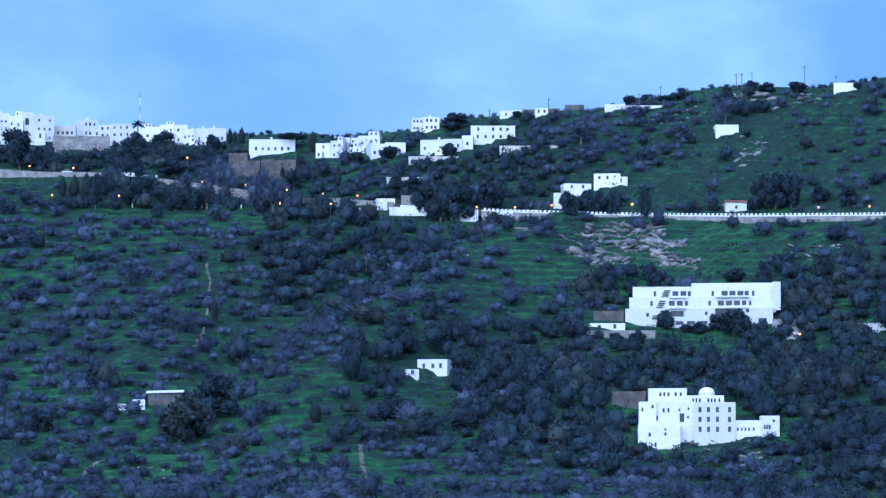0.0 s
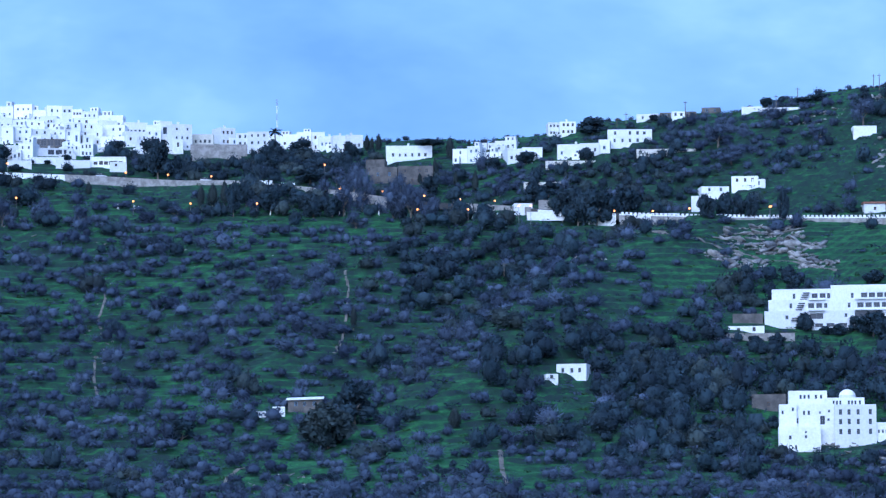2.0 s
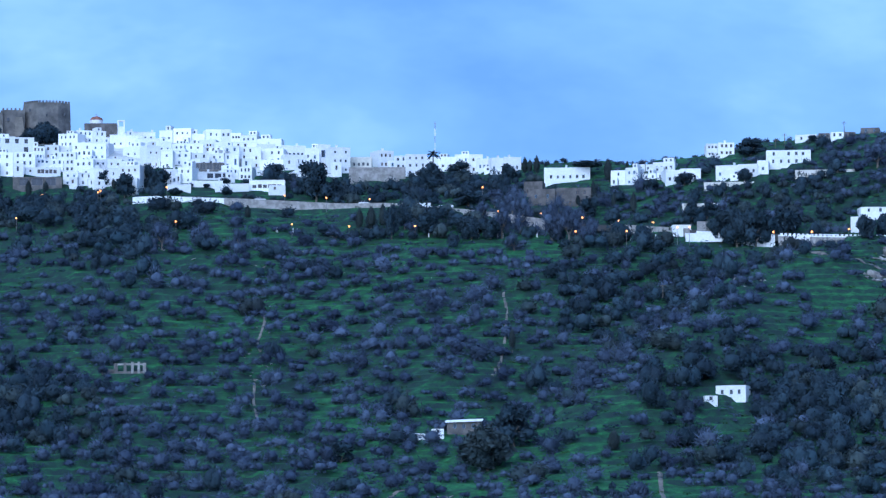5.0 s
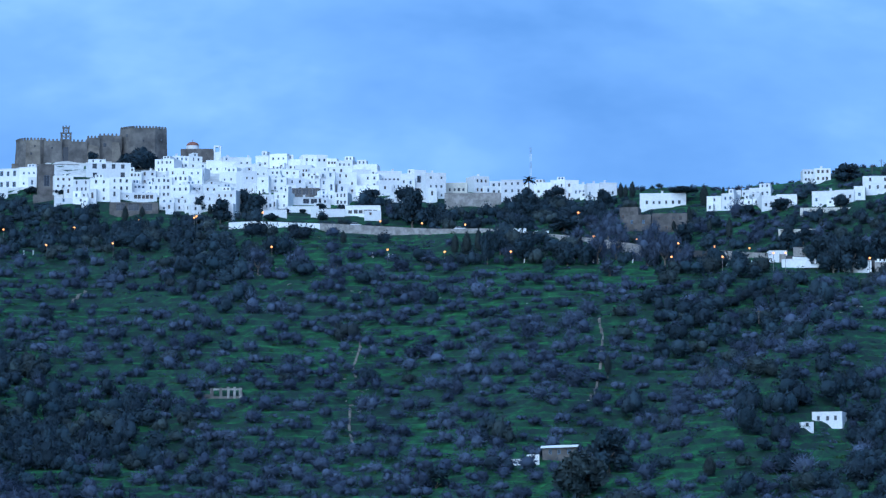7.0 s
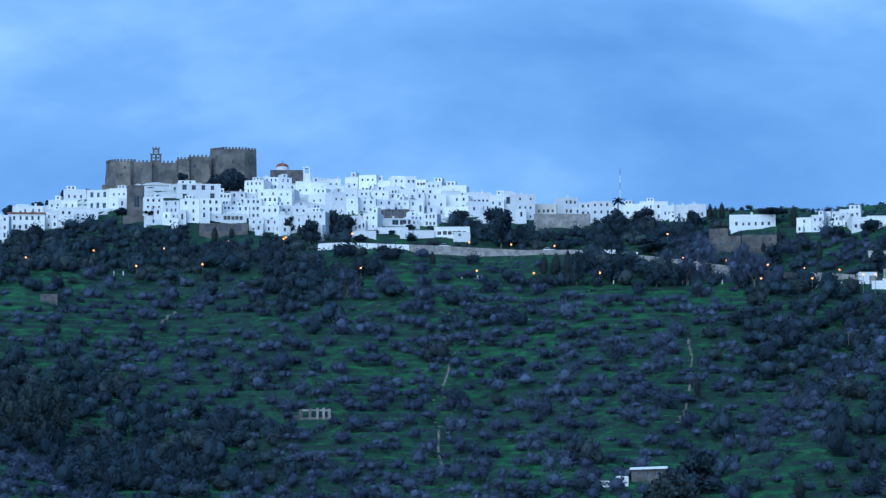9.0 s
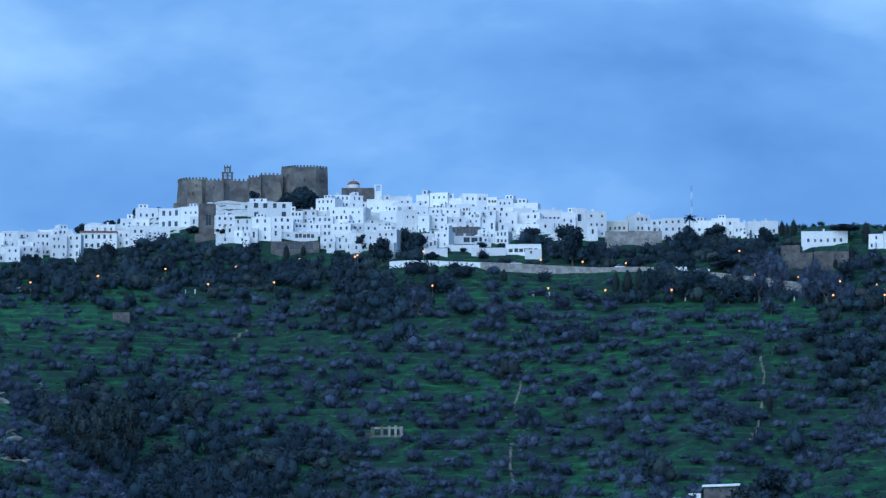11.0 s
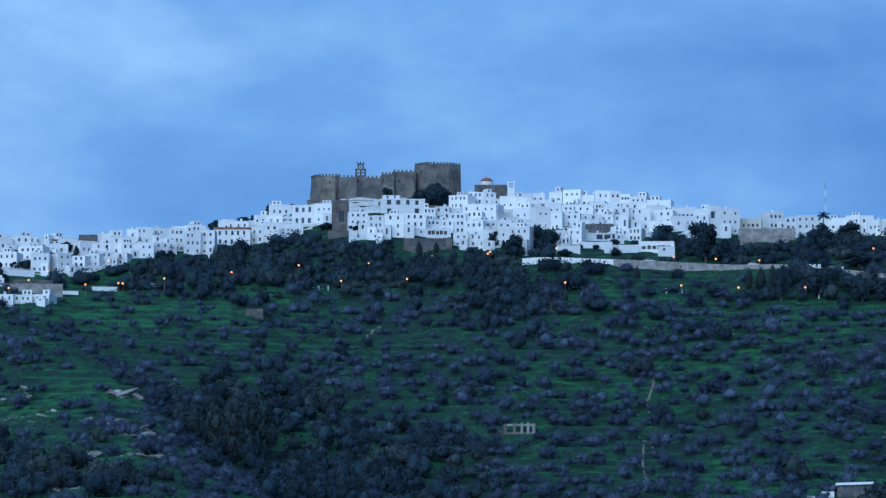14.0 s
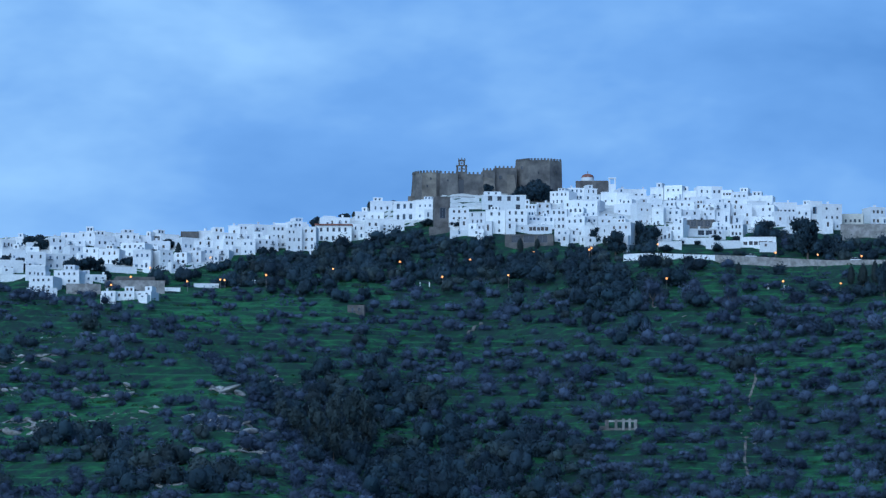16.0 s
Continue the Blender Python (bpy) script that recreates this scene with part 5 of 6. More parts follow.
def tri_mesh(name, V, T, mat, tint=None):
    me = bpy.data.meshes.new(name)
    me.vertices.add(len(V)), me.loops.add(T.size), me.polygons.add(len(T))
    me.vertices.foreach_set("co", np.ascontiguousarray(V, dtype=np.float32).ravel())
    me.loops.foreach_set("vertex_index", np.ascontiguousarray(T, dtype=np.int32).ravel())
    me.polygons.foreach_set("loop_start", np.arange(0, T.size, 3))
    me.materials.append(mat)
    a = me.attributes.new("tint", "FLOAT", "POINT")
    a.data.foreach_set("value", np.full(len(V), 0.5, np.float32) if tint is None else tint.astype(np.float32))
    me.update()
    return me


def limbs(rng, h, r, spread, n):
    """A tapered trunk that forks into n limbs, as one mesh."""
    V, F = [], []

    def limb(a, b, r0, r1, s=7):
        a, b = Vector(a), Vector(b)
        w = (b - a).normalized()
        e = w.orthogonal().normalized()
        g = w.cross(e)
        i0 = len(V)
        for c, r_ in ((a, r0), (b, r1)):
            V.extend(tuple(c + (e * math.cos(6.2832 * i / s) + g * math.sin(6.2832 * i / s)) * r_) for i in range(s))
        F.extend((i0 + i, i0 + (i + 1) % s, i0 + s + (i + 1) % s, i0 + s + i) for i in range(s))
    limb((0, 0, -0.1), (0, 0, h), r * 1.25, r * 0.8)
    for i in range(n):
        a = 6.2832 * i / n + rng.uniform(-0.4, 0.4)
        limb((0, 0, h * rng.uniform(0.75, 1.0)), (spread * math.cos(a), spread * math.sin(a), h + spread * rng.uniform(0.5, 1.1)), r * 0.6, r * 0.2, 5)
    return V, F


PROTOS = {}


def prototypes():
    """Unit plants, one metre high and about one wide, scaled when they are set out."""
    rng = random.Random(4)
    for kind, n in (("broad", 3), ("cypress", 2), ("umbrella", 1), ("bare", 3), ("olive", 1), ("bush", 2), ("tall", 2)):
        for i in range(n):
            root = new({"broad": "tree", "cypress": "cypress", "umbrella": "pine", "bare": "bare_tree", "olive": "olive_tree", "bush": "bush", "tall": "eucalyptus"}[kind])
            tagged(root, {"broad": "dark evergreen tree with a dense rounded crown", "cypress": "slender dark green cypress", "umbrella": "umbrella pine with a flat wide crown",
                          "bare": "grey leafless tree with a twiggy crown", "olive": "broad olive-green tree with a rounded crown", "bush": "round dark clipped bush on the grass terrace",
                          "tall": "tall thin eucalyptus with grey-green foliage"}[kind], "tree" if kind != "bush" else "bush", group="trees on the hill")
            if kind == "cypress":
                V, T = crown_proto(20 + i, 700, 0.10, inner=0.9, amount=0.05)
                z = (V[:, 2] + 1) / 2
                f = 0.55 * np.clip(1.15 - z, 0.05, 1) ** 0.6 + 0.12
                V = np.stack([V[:, 0] * f * 0.85, V[:, 1] * f * 0.85, 0.04 + z * 0.97], -1)
                t0, mat, stem = 0.08, CYPRESS, (0.06, 0.0, 0)
            elif kind == "umbrella":
                Vs, Ts, o = [], [], 0
                for j in range(9):
                    V, T = crown_proto(60 + j, 260, 0.2)
                    a = 6.2832 * j / 8
                    rr = 0.0 if j == 8 else 0.33
                    Vs.append(V * np.array((0.22, 0.22, 0.15)) + np.array((rr * math.cos(a), rr * math.sin(a), 0.78 + (0.08 if j == 8 else 0))))
                    Ts.append(T + o)
                    o += len(V)
                V, T = np.concatenate(Vs), np.concatenate(Ts)
                t0, mat, stem = 0.6, DARK, (0.03, 0.25, 5)
            else:
                # several lobes make an uneven outline with gaps
                Vs, Ts, o = [], [], 0
                lobes = {"broad": 9, "bare": 8, "olive": 11, "bush": 5, "tall": 9}[kind]
                for j in range(lobes):
                    bare = kind == "bare"
                    V, T = crown_proto(100 * i + j + len(kind), 170 if bare else 115, 0.42 if bare else 0.36, 0.16 if bare else 0.9, bare, 0.55 if bare else 0.78)
                    a, rr = 6.2832 * j * 0.382 * 2, 0.32 * math.sqrt((j + 0.5) / lobes)
                    if kind == "tall":
                        cz, sz, sr = 0.3 + 0.62 * j / (lobes - 1), 0.15, 0.26
                        rr *= 0.9 * (1.2 - 0.7 * j / lobes)
                    else:
                        cz, sz, sr = 0.26 + 0.48 * rng.random() * (1.25 - rr), rng.uniform(0.2, 0.28), rng.uniform(0.19, 0.28)
                        if j == 0:
                            cz = 0.74
                    Vs.append(V * np.array((sr, sr, sz)) + np.array((rr * math.cos(a), rr * math.sin(a), cz)))
                    Ts.append(T + o)
                    o += len(V)
                V, T = np.concatenate(Vs), np.concatenate(Ts)
                mat = {"broad": DARK, "bare": SHRUB, "olive": OLIVE, "bush": DARK, "tall": OLIVE}[kind]
                t0, stem = {"tall": 0.55, "bush": 0.15}.get(kind, 0.3), (0.035 if kind != "tall" else 0.022, 0.22, 6)
            tv, tf = limbs(rng, t0, stem[0], stem[1] or 0.02, max(stem[2], 1))
            under(new("trunk", mesh("trunk", tv, tf, BARK)), root)
            under(new("crown", tri_mesh("crown", V, T, mat)), root)
            PROTOS.setdefault(kind, []).append(root)


prototypes()
USED = set()


def plant(kind, x, y, z, h, w):
    if kind == "palm":
        return palm(x, y, z, h)
    rng = random.Random(int(x * 31 + y * 17))
    drop = z - ground_at(x, y)
    if 0.4 < drop < 9:
        z, h = z - drop, h + drop * 0.8
    src = PROTOS[kind][rng.randrange(len(PROTOS[kind]))]
    m = pose(x, y, z - 0.15, 0, 0, rng.uniform(0, 360)) @ Matrix.Diagonal((w, w, h, 1))
    TAKEN.append((x, y, w * 0.4))
    if src.name in USED:
        return copy_thing(src, m @ Matrix.Diagonal((*(1 / f for f in src.scale), 1)))
    USED.add(src.name)
    src.matrix_basis = m
    return src


def palm(x, y, z, h):
    root = tagged(new("palm"), "tall date palm with drooping fronds beside white houses", "palm")
    root.matrix_basis = pose(x, y, z)
    under(new("trunk", tube("trunk", 0.32, 0.24, h - 1.5, BARK, 9, -1)), root)
    for i in range(22):
        rng = random.Random(i)
        V, F = [], []
        lift, length = rng.uniform(-0.3, 1.1), rng.uniform(2.4, 3.2)
        for j in range(9):
            s = j / 8
            cx, cz = length * s * math.cos(lift * (1 - s)), length * (s * math.sin(lift) - 0.55 * s * s)
            w = 0.42 * math.sin(math.pi * min(0.97, 0.12 + s * 0.9))
            V += [(cx, -w, cz - 0.12), (cx, 0, cz + 0.06), (cx, w, cz - 0.12)]
            if j:
                k_ = 3 * j
                F += [(k_ - 3, k_ - 2, k_ + 1, k_), (k_ - 2, k_ - 1, k_ + 2, k_ + 1)]
        under(new("frond", mesh("frond", V, F, DARK)), root).matrix_basis = pose(0, 0, h - 1.5, 0, 0, i * 137.5)


plant("broad", -283.9, 1328.0, 148.4, 5.0, 5.6)
plant("broad", -279.1, 1325.9, 147.4, 6.3, 6.0)
plant("broad", -236.3, 1350.5, 150.6, 3.9, 4.9)
plant("broad", -229.7, 1352.6, 151.1, 3.9, 3.9)
plant("broad", -260.1, 1288.0, 136.3, 5.1, 7.0)
plant("broad", -255.7, 1294.0, 136.6, 5.6, 7.5)
plant("broad", -251.7, 1295.8, 136.6, 5.1, 5.6)
plant("broad", -237.4, 1323.9, 142.1, 5.7, 4.8)
plant("broad", -243.9, 1309.5, 139.9, 3.8, 5.2)
plant("broad", -282.3, 1281.3, 136.9, 4.5, 5.6)
plant("broad", -277.8, 1282.2, 136.6, 4.2, 5.6)
plant("broad", -200.9, 1344.1, 147.3, 3.4, 4.8)
plant("broad", -197.8, 1346.5, 147.7, 3.1, 3.5)
plant("broad", -247.9, 1307.7, 140.1, 2.8, 3.8)
plant("broad", -246.9, 1283.5, 133.2, 2.8, 4.6)
plant("cypress", -229.6, 1330.3, 143.4, 8.1, 3.4)
plant("cypress", -221.4, 1347.9, 149.0, 5.8, 3.3)
plant("cypress", -284.4, 1298.2, 140.4, 3.8, 1.3)
plant("cypress", -192.3, 1297.8, 132.3, 3.7, 1.3)
plant("broad", -193.1, 1431.0, 167.0, 4.5, 6.0)
plant("broad", -185.6, 1424.0, 167.2, 3.0, 7.0)
plant("broad", -181.5, 1427.5, 169.3, 3.0, 5.0)
plant("broad", -168.7, 1452.2, 176.9, 2.8, 4.1)
plant("broad", -164.9, 1446.6, 177.1, 2.4, 3.6)
plant("broad", -126.2, 1430.4, 179.2, 4.6, 4.6)
plant("broad", -116.0, 1435.3, 179.4, 4.0, 5.0)
plant("broad", -106.9, 1422.0, 175.1, 9.4, 8.9)
plant("broad", -111.1, 1418.7, 174.6, 7.1, 7.9)
plant("broad", -103.5, 1423.2, 175.1, 7.9, 6.0)
plant("broad", -114.7, 1420.4, 175.1, 5.0, 5.0)
plant("broad", -148.1, 1404.2, 168.9, 2.6, 3.9)
plant("broad", -133.8, 1379.5, 161.1, 2.9, 5.8)
plant("broad", -145.4, 1387.4, 162.6, 2.9, 5.8)
plant("cypress", -173.4, 1440.6, 173.8, 5.0, 2.8)
plant("cypress", -170.0, 1436.0, 174.5, 2.2, 2.0)
plant("cypress", -178.0, 1428.0, 170.1, 3.2, 2.0)
plant("cypress", -107.0, 1348.8, 147.3, 7.1, 3.2)
plant("cypress", -101.1, 1352.2, 149.5, 4.7, 2.8)
plant("broad", -81.5, 1362.6, 152.9, 7.0, 6.4)
plant("broad", -72.1, 1343.1, 147.1, 8.6, 7.6)
plant("broad", -64.1, 1354.5, 150.8, 9.6, 6.7)
plant("broad", -59.7, 1353.7, 150.4, 8.2, 7.7)
plant("broad", -18.7, 1376.9, 157.2, 5.7, 7.6)
plant("broad", -3.1, 1344.0, 145.3, 14.3, 11.0)
plant("broad", -36.3, 1360.5, 153.0, 2.9, 3.9)
plant("broad", -28.6, 1361.7, 153.3, 2.3, 4.8)
plant("broad", -42.9, 1354.3, 151.3, 1.9, 2.9)
plant("broad", 5.7, 1389.0, 160.3, 1.6, 1.6)
plant("broad", -53.9, 1340.9, 147.4, 2.9, 5.7)
plant("cypress", -76.9, 1358.8, 151.1, 4.8, 2.1)
plant("cypress", 12.0, 1289.9, 131.3, 6.4, 3.1)
plant("cypress", -26.9, 1299.7, 134.5, 5.5, 2.8)
plant("broad", -4.4, 1357.0, 149.8, 11.9, 11.9)
plant("broad", 38.2, 1368.5, 153.7, 8.6, 9.6)
plant("broad", 50.1, 1386.1, 158.1, 6.5, 10.8)
plant("broad", 67.7, 1369.3, 155.4, 6.4, 6.4)
plant("broad", 3.6, 1356.0, 148.8, 6.4, 6.4)
plant("broad", 39.3, 1350.4, 149.0, 6.3, 8.5)
plant("broad", 22.6, 1265.8, 123.8, 12.9, 5.4)
plant("broad", 27.3, 1278.7, 129.1, 9.0, 6.0)
plant("broad", 36.1, 1271.5, 126.4, 9.9, 9.0)
plant("broad", 49.7, 1263.0, 123.2, 8.7, 6.9)
plant("broad", 56.1, 1262.8, 123.1, 7.9, 6.9)
plant("broad", 78.2, 1267.6, 123.3, 7.0, 4.5)
plant("broad", 90.6, 1265.8, 123.5, 8.9, 5.0)
plant("broad", 51.1, 1326.0, 141.8, 5.2, 11.4)
plant("broad", 128.0, 1321.8, 147.8, 5.2, 7.3)
plant("broad", 116.0, 1321.9, 145.5, 5.2, 6.2)
plant("broad", 131.8, 1282.2, 132.7, 5.5, 7.1)
plant("bare", 66.2, 1315.3, 137.3, 11.3, 11.3)
plant("bare", 81.9, 1302.4, 132.2, 11.7, 10.2)
plant("bare", 87.6, 1295.0, 130.3, 8.1, 7.1)
plant("bare", 60.5, 1326.6, 141.5, 6.2, 7.3)
plant("bare", 29.2, 1271.7, 125.7, 5.5, 5.0)
plant("bare", 3.5, 1275.0, 124.4, 5.0, 9.0)
plant("bare", 63.4, 1250.4, 118.3, 6.9, 9.8)
plant("bare", 115.6, 1288.8, 133.4, 7.1, 7.1)
for _b, _r, _h, _w in ((2.72, 1268, 12.5, 9.5), (3.0, 1276, 14.0, 10.0), (3.48, 1270, 14.5, 10.5), (3.75, 1266, 13.5, 10.0), (4.05, 1262, 10.0, 8.0), (2.4, 1292, 9.0, 8.0), (-1.9, 1262, 10.0, 9.0), (-2.5, 1256, 9.5, 10.0), (-1.3, 1258, 8.0, 9.0)):
    _x, _y = spot(_b, _r)
    plant("bare", _x, _y, ground_at(_x, _y), _h, _w)
plant("cypress", 74.0, 1375.0, 158.1, 7.1, 2.6)
plant("cypress", 75.8, 1373.9, 158.0, 6.2, 2.2)
plant("cypress", 78.2, 1372.8, 157.9, 7.5, 3.0)
plant("cypress", 102.9, 1349.1, 152.3, 9.3, 4.2)
plant("cypress", 95.5, 1323.6, 142.2, 8.8, 2.9)
plant("cypress", 89.9, 1321.9, 140.7, 4.8, 2.1)
plant("cypress", 101.8, 1310.1, 138.8, 5.8, 2.3)
plant("cypress", 107.6, 1296.5, 134.9, 9.2, 3.1)
plant("cypress", 110.9, 1362.5, 159.1, 2.8, 1.5)
plant("cypress", 112.9, 1361.3, 158.6, 3.2, 1.5)
plant("cypress", 11.8, 1283.9, 128.9, 7.6, 3.2)
plant("cypress", 15.9, 1281.9, 129.0, 9.0, 4.0)
plant("cypress", 19.9, 1280.8, 129.0, 10.0, 3.4)
plant("cypress", 139.0, 1292.5, 138.0, 5.1, 2.4)
plant("umbrella", 95.9, 1355.6, 154.5, 6.8, 10.4)
plant("palm", 40.4, 1387.4, 158.7, 10.0, 4.3)
plant("broad", 154.9, 1349.1, 161.8, 6.6, 11.4)
plant("broad", 178.0, 1222.1, 118.4, 9.5, 7.0)
plant("broad", 184.9, 1226.1, 120.1, 8.8, 6.2)
plant("broad", 189.5, 1225.4, 120.5, 7.9, 5.2)
plant("broad", 193.0, 1220.8, 118.6, 9.5, 5.7)
plant("broad", 202.6, 1215.2, 117.7, 11.9, 4.3)
plant("broad", 217.4, 1212.7, 118.5, 5.7, 5.2)
plant("broad", 226.3, 1218.2, 120.9, 4.4, 4.2)
plant("broad", 239.8, 1214.5, 120.9, 10.2, 7.3)
plant("broad", 245.5, 1211.4, 121.1, 12.4, 9.3)
plant("broad", 250.8, 1211.3, 121.5, 11.4, 8.3)
plant("broad", 261.0, 1212.2, 123.7, 6.2, 6.2)
plant("broad", 267.9, 1202.5, 122.0, 6.6, 7.2)
plant("broad", 221.9, 1365.1, 173.8, 3.9, 6.0)
plant("broad", 225.2, 1353.4, 172.6, 4.1, 6.2)
plant("broad", 230.8, 1338.2, 171.5, 3.2, 6.8)
plant("broad", 235.9, 1334.3, 172.2, 3.2, 6.8)
plant("broad", 247.1, 1304.8, 164.8, 7.8, 8.9)
plant("broad", 275.6, 1318.5, 173.6, 4.3, 7.0)
plant("broad", 260.3, 1325.7, 175.0, 3.9, 5.0)
plant("broad", 264.4, 1319.8, 173.7, 3.8, 7.0)
plant("broad", 296.7, 1314.9, 174.5, 2.9, 3.8)
plant("broad", 218.3, 1379.8, 174.5, 2.1, 3.5)
plant("broad", 148.2, 1310.6, 148.6, 4.6, 6.6)
plant("broad", 177.9, 1352.4, 167.2, 2.7, 3.9)
plant("bare", 193.2, 1295.7, 151.6, 7.7, 11.0)
plant("bare", 216.1, 1319.4, 163.5, 5.6, 7.8)
plant("bare", 194.7, 1276.2, 143.4, 7.6, 11.9)
plant("bare", 227.7, 1288.0, 152.4, 6.0, 7.7)
plant("bare", 244.1, 1292.1, 158.8, 10.5, 9.9)
plant("broad", 190.7, 1107.7, 75.0, 6.1, 6.7)
plant("broad", 205.3, 1105.1, 74.7, 5.2, 5.4)
plant("broad", 209.5, 1098.2, 72.9, 7.9, 9.9)
plant("broad", 212.5, 1090.5, 70.0, 8.0, 8.0)
plant("broad", 231.3, 1102.0, 78.7, 5.4, 5.4)
plant("broad", 226.5, 1137.7, 92.1, 6.5, 5.6)
plant("broad", 218.0, 1142.4, 91.9, 4.7, 7.5)
plant("broad", 194.0, 1145.7, 89.8, 5.6, 6.5)
plant("broad", 216.2, 1088.7, 69.9, 7.1, 7.1)
plant("broad", 200.5, 1103.9, 73.4, 4.0, 5.4)
plant("broad", 196.7, 1105.6, 73.7, 3.1, 4.5)
plant("broad", 179.6, 1093.3, 69.8, 4.4, 5.3)
plant("broad", 173.3, 1093.3, 69.7, 3.6, 5.3)
plant("cypress", 56.5, 1130.6, 79.0, 6.4, 2.7)
plant("cypress", 77.9, 1012.0, 42.7, 6.8, 4.4)
plant("cypress", 81.3, 1027.8, 47.3, 4.7, 2.2)
plant("broad", 138.5, 1250.4, 123.2, 11.4, 9.9)
plant("broad", 144.4, 1247.7, 122.5, 10.6, 11.4)
plant("broad", 133.6, 1254.9, 124.1, 9.5, 8.0)
plant("broad", 149.4, 1248.1, 122.4, 8.7, 8.7)
plant("broad", 126.0, 1278.8, 130.0, 7.0, 7.8)
plant("broad", 156.4, 1255.3, 126.1, 7.6, 9.5)
plant("broad", 92.6, 1303.7, 134.5, 7.9, 7.9)
plant("broad", 47.9, 1269.1, 125.9, 6.9, 7.7)
plant("broad", 35.5, 1270.5, 125.8, 7.7, 7.7)
plant("olive", 43.0, 1000.1, 37.3, 13.3, 13.6)
plant("broad", 51.1, 1022.7, 45.8, 11.1, 12.5)
plant("bush", 38.6, 949.2, 26.4, 3.7, 3.9)
plant("bush", 41.7, 945.1, 25.8, 4.3, 5.3)
plant("bush", 47.5, 938.8, 24.9, 4.3, 6.3)
plant("bush", 57.0, 947.3, 27.7, 3.3, 3.1)
plant("bush", 62.0, 946.0, 27.7, 3.3, 3.3)
plant("bush", 65.3, 948.8, 28.3, 3.1, 2.7)
plant("bush", 70.1, 951.4, 28.5, 2.7, 2.7)
plant("bush", 69.2, 959.5, 30.6, 1.9, 1.9)
plant("bush", 73.5, 961.2, 31.0, 2.7, 2.5)
plant("bush", 3.3, 934.0, 23.9, 4.9, 4.9)
plant("bush", 52.8, 901.5, 20.8, 2.9, 2.5)
plant("bush", 55.0, 949.4, 27.9, 2.3, 2.1)
plant("bush", 63.3, 901.8, 21.1, 5.9, 6.9)
plant("bush", 4.0, 1019.0, 40.2, 6.6, 8.9)
plant("bush", 75.8, 944.0, 26.9, 4.1, 3.1)
plant("bush", 73.1, 943.2, 26.9, 4.1, 4.1)
plant("tall", -140.2, 1004.3, 53.5, 16.8, 6.7)
plant("tall", -135.6, 1009.9, 54.0, 18.5, 6.5)
plant("tall", -132.9, 1025.4, 55.8, 19.5, 6.2)
plant("tall", -131.0, 1049.9, 60.2, 18.4, 7.0)
plant("tall", -145.9, 1016.6, 58.5, 14.7, 6.2)
plant("tall", -128.7, 1065.3, 63.3, 14.6, 6.5)
for _kind in PROTOS.values():
    for _o in _kind:
        if _o.name not in USED:
            for _c in _o.children:
                bpy.data.objects.remove(_c)
            bpy.data.objects.remove(_o)

ZONES = []


def zone(x, y, rx, ry, kind, amount):
    ZONES.append((x, y, rx, ry, kind, amount))


zone(201, 1097, 35, 16, "dark", 1)
zone(225, 1056, 23, 42, "dark", 1)
zone(142, 1039, 36, 42, "dark", 0.9)
zone(128, 1052, 19, 28, "dark", 0.8)
zone(219, 985, 17, 40, "dark", 0.9)
zone(246, 1114, 16, 22, "dark", 0.9)
zone(185, 1144, 16, 14, "dark", 0.7)
zone(159, 1102, 27, 20, "grey", 1)
zone(106, 1190, 23, 56, "dark", 0.25)
zone(104, 1168, 28, 74, "grey", 1)
zone(161, 961, 22, 38, "grey", 1)
zone(155, 1171, 23, 32, "grass", 0.75)
zone(232, 1165, 47, 23, "grass", 0.85)
zone(244, 1274, 65, 36, "grass", 0.8)
zone(209, 1247, 25, 16, "grass", 0.6)
zone(62, 1026, 19, 19, "grass", 0.8)
zone(81, 970, 21, 24, "grass", 0.7)
zone(57, 1258, 86, 10, "grass", 0.7)
zone(191, 1192, 22, 20, "grass", 1)
zone(25, 1280, 12, 9, "dark", 1)
zone(40, 1276, 12, 10, "dark", 1)
zone(54, 1275, 10, 10, "dark", 1)
zone(87, 1278, 12, 20, "dark", 0.8)
zone(111, 1267, 12, 14, "dark", 0.8)
zone(10, 1361, 33, 20, "dark", 0.9)
zone(57, 1356, 20, 27, "dark", 0.8)
zone(117, 1308, 20, 24, "grey", 1)
zone(156, 1282, 21, 27, "dark", 0.7)
zone(157, 1294, 26, 24, "grey", 1)
zone(188, 1302, 28, 26, "grey", 0.9)
zone(223, 1327, 24, 27, "grey", 0.7)
zone(-154, 1360, 48, 28, "dark", 1)
zone(-180, 1335, 35, 37, "dark", 0.9)
zone(-87, 1351, 22, 34, "dark", 1)
zone(-114, 1334, 28, 22, "dark", 0.9)
zone(-71, 1284, 16, 42, "dark", 0.6)
zone(-96, 1063, 21, 32, "dark", 0.8)
zone(-115, 1023, 9, 23, "dark", 0.6)
zone(-143, 1062, 15, 46, "dark", 0.6)
zone(-128, 1136, 9, 18, "dark", 0.5)
zone(-204, 1120, 40, 98, "grass", 0.75)
zone(-194, 981, 26, 60, "grass", 0.75)
zone(-180, 1034, 32, 48, "grass", 0.5)
zone(-90, 1222, 37, 26, "grass", 0.3)
zone(-192, 1227, 41, 48, "grass", 0.5)
zone(-98, 1187, 29, 41, "grass", 0.35)
zone(-232, 1169, 27, 38, "grey", 0.5)
zone(-137, 1077, 15, 48, "dark", 0.6)
zone(-100, 1057, 24, 34, "dark", 0.7)
zone(-154, 1345, 31, 22, "dark", 0.9)

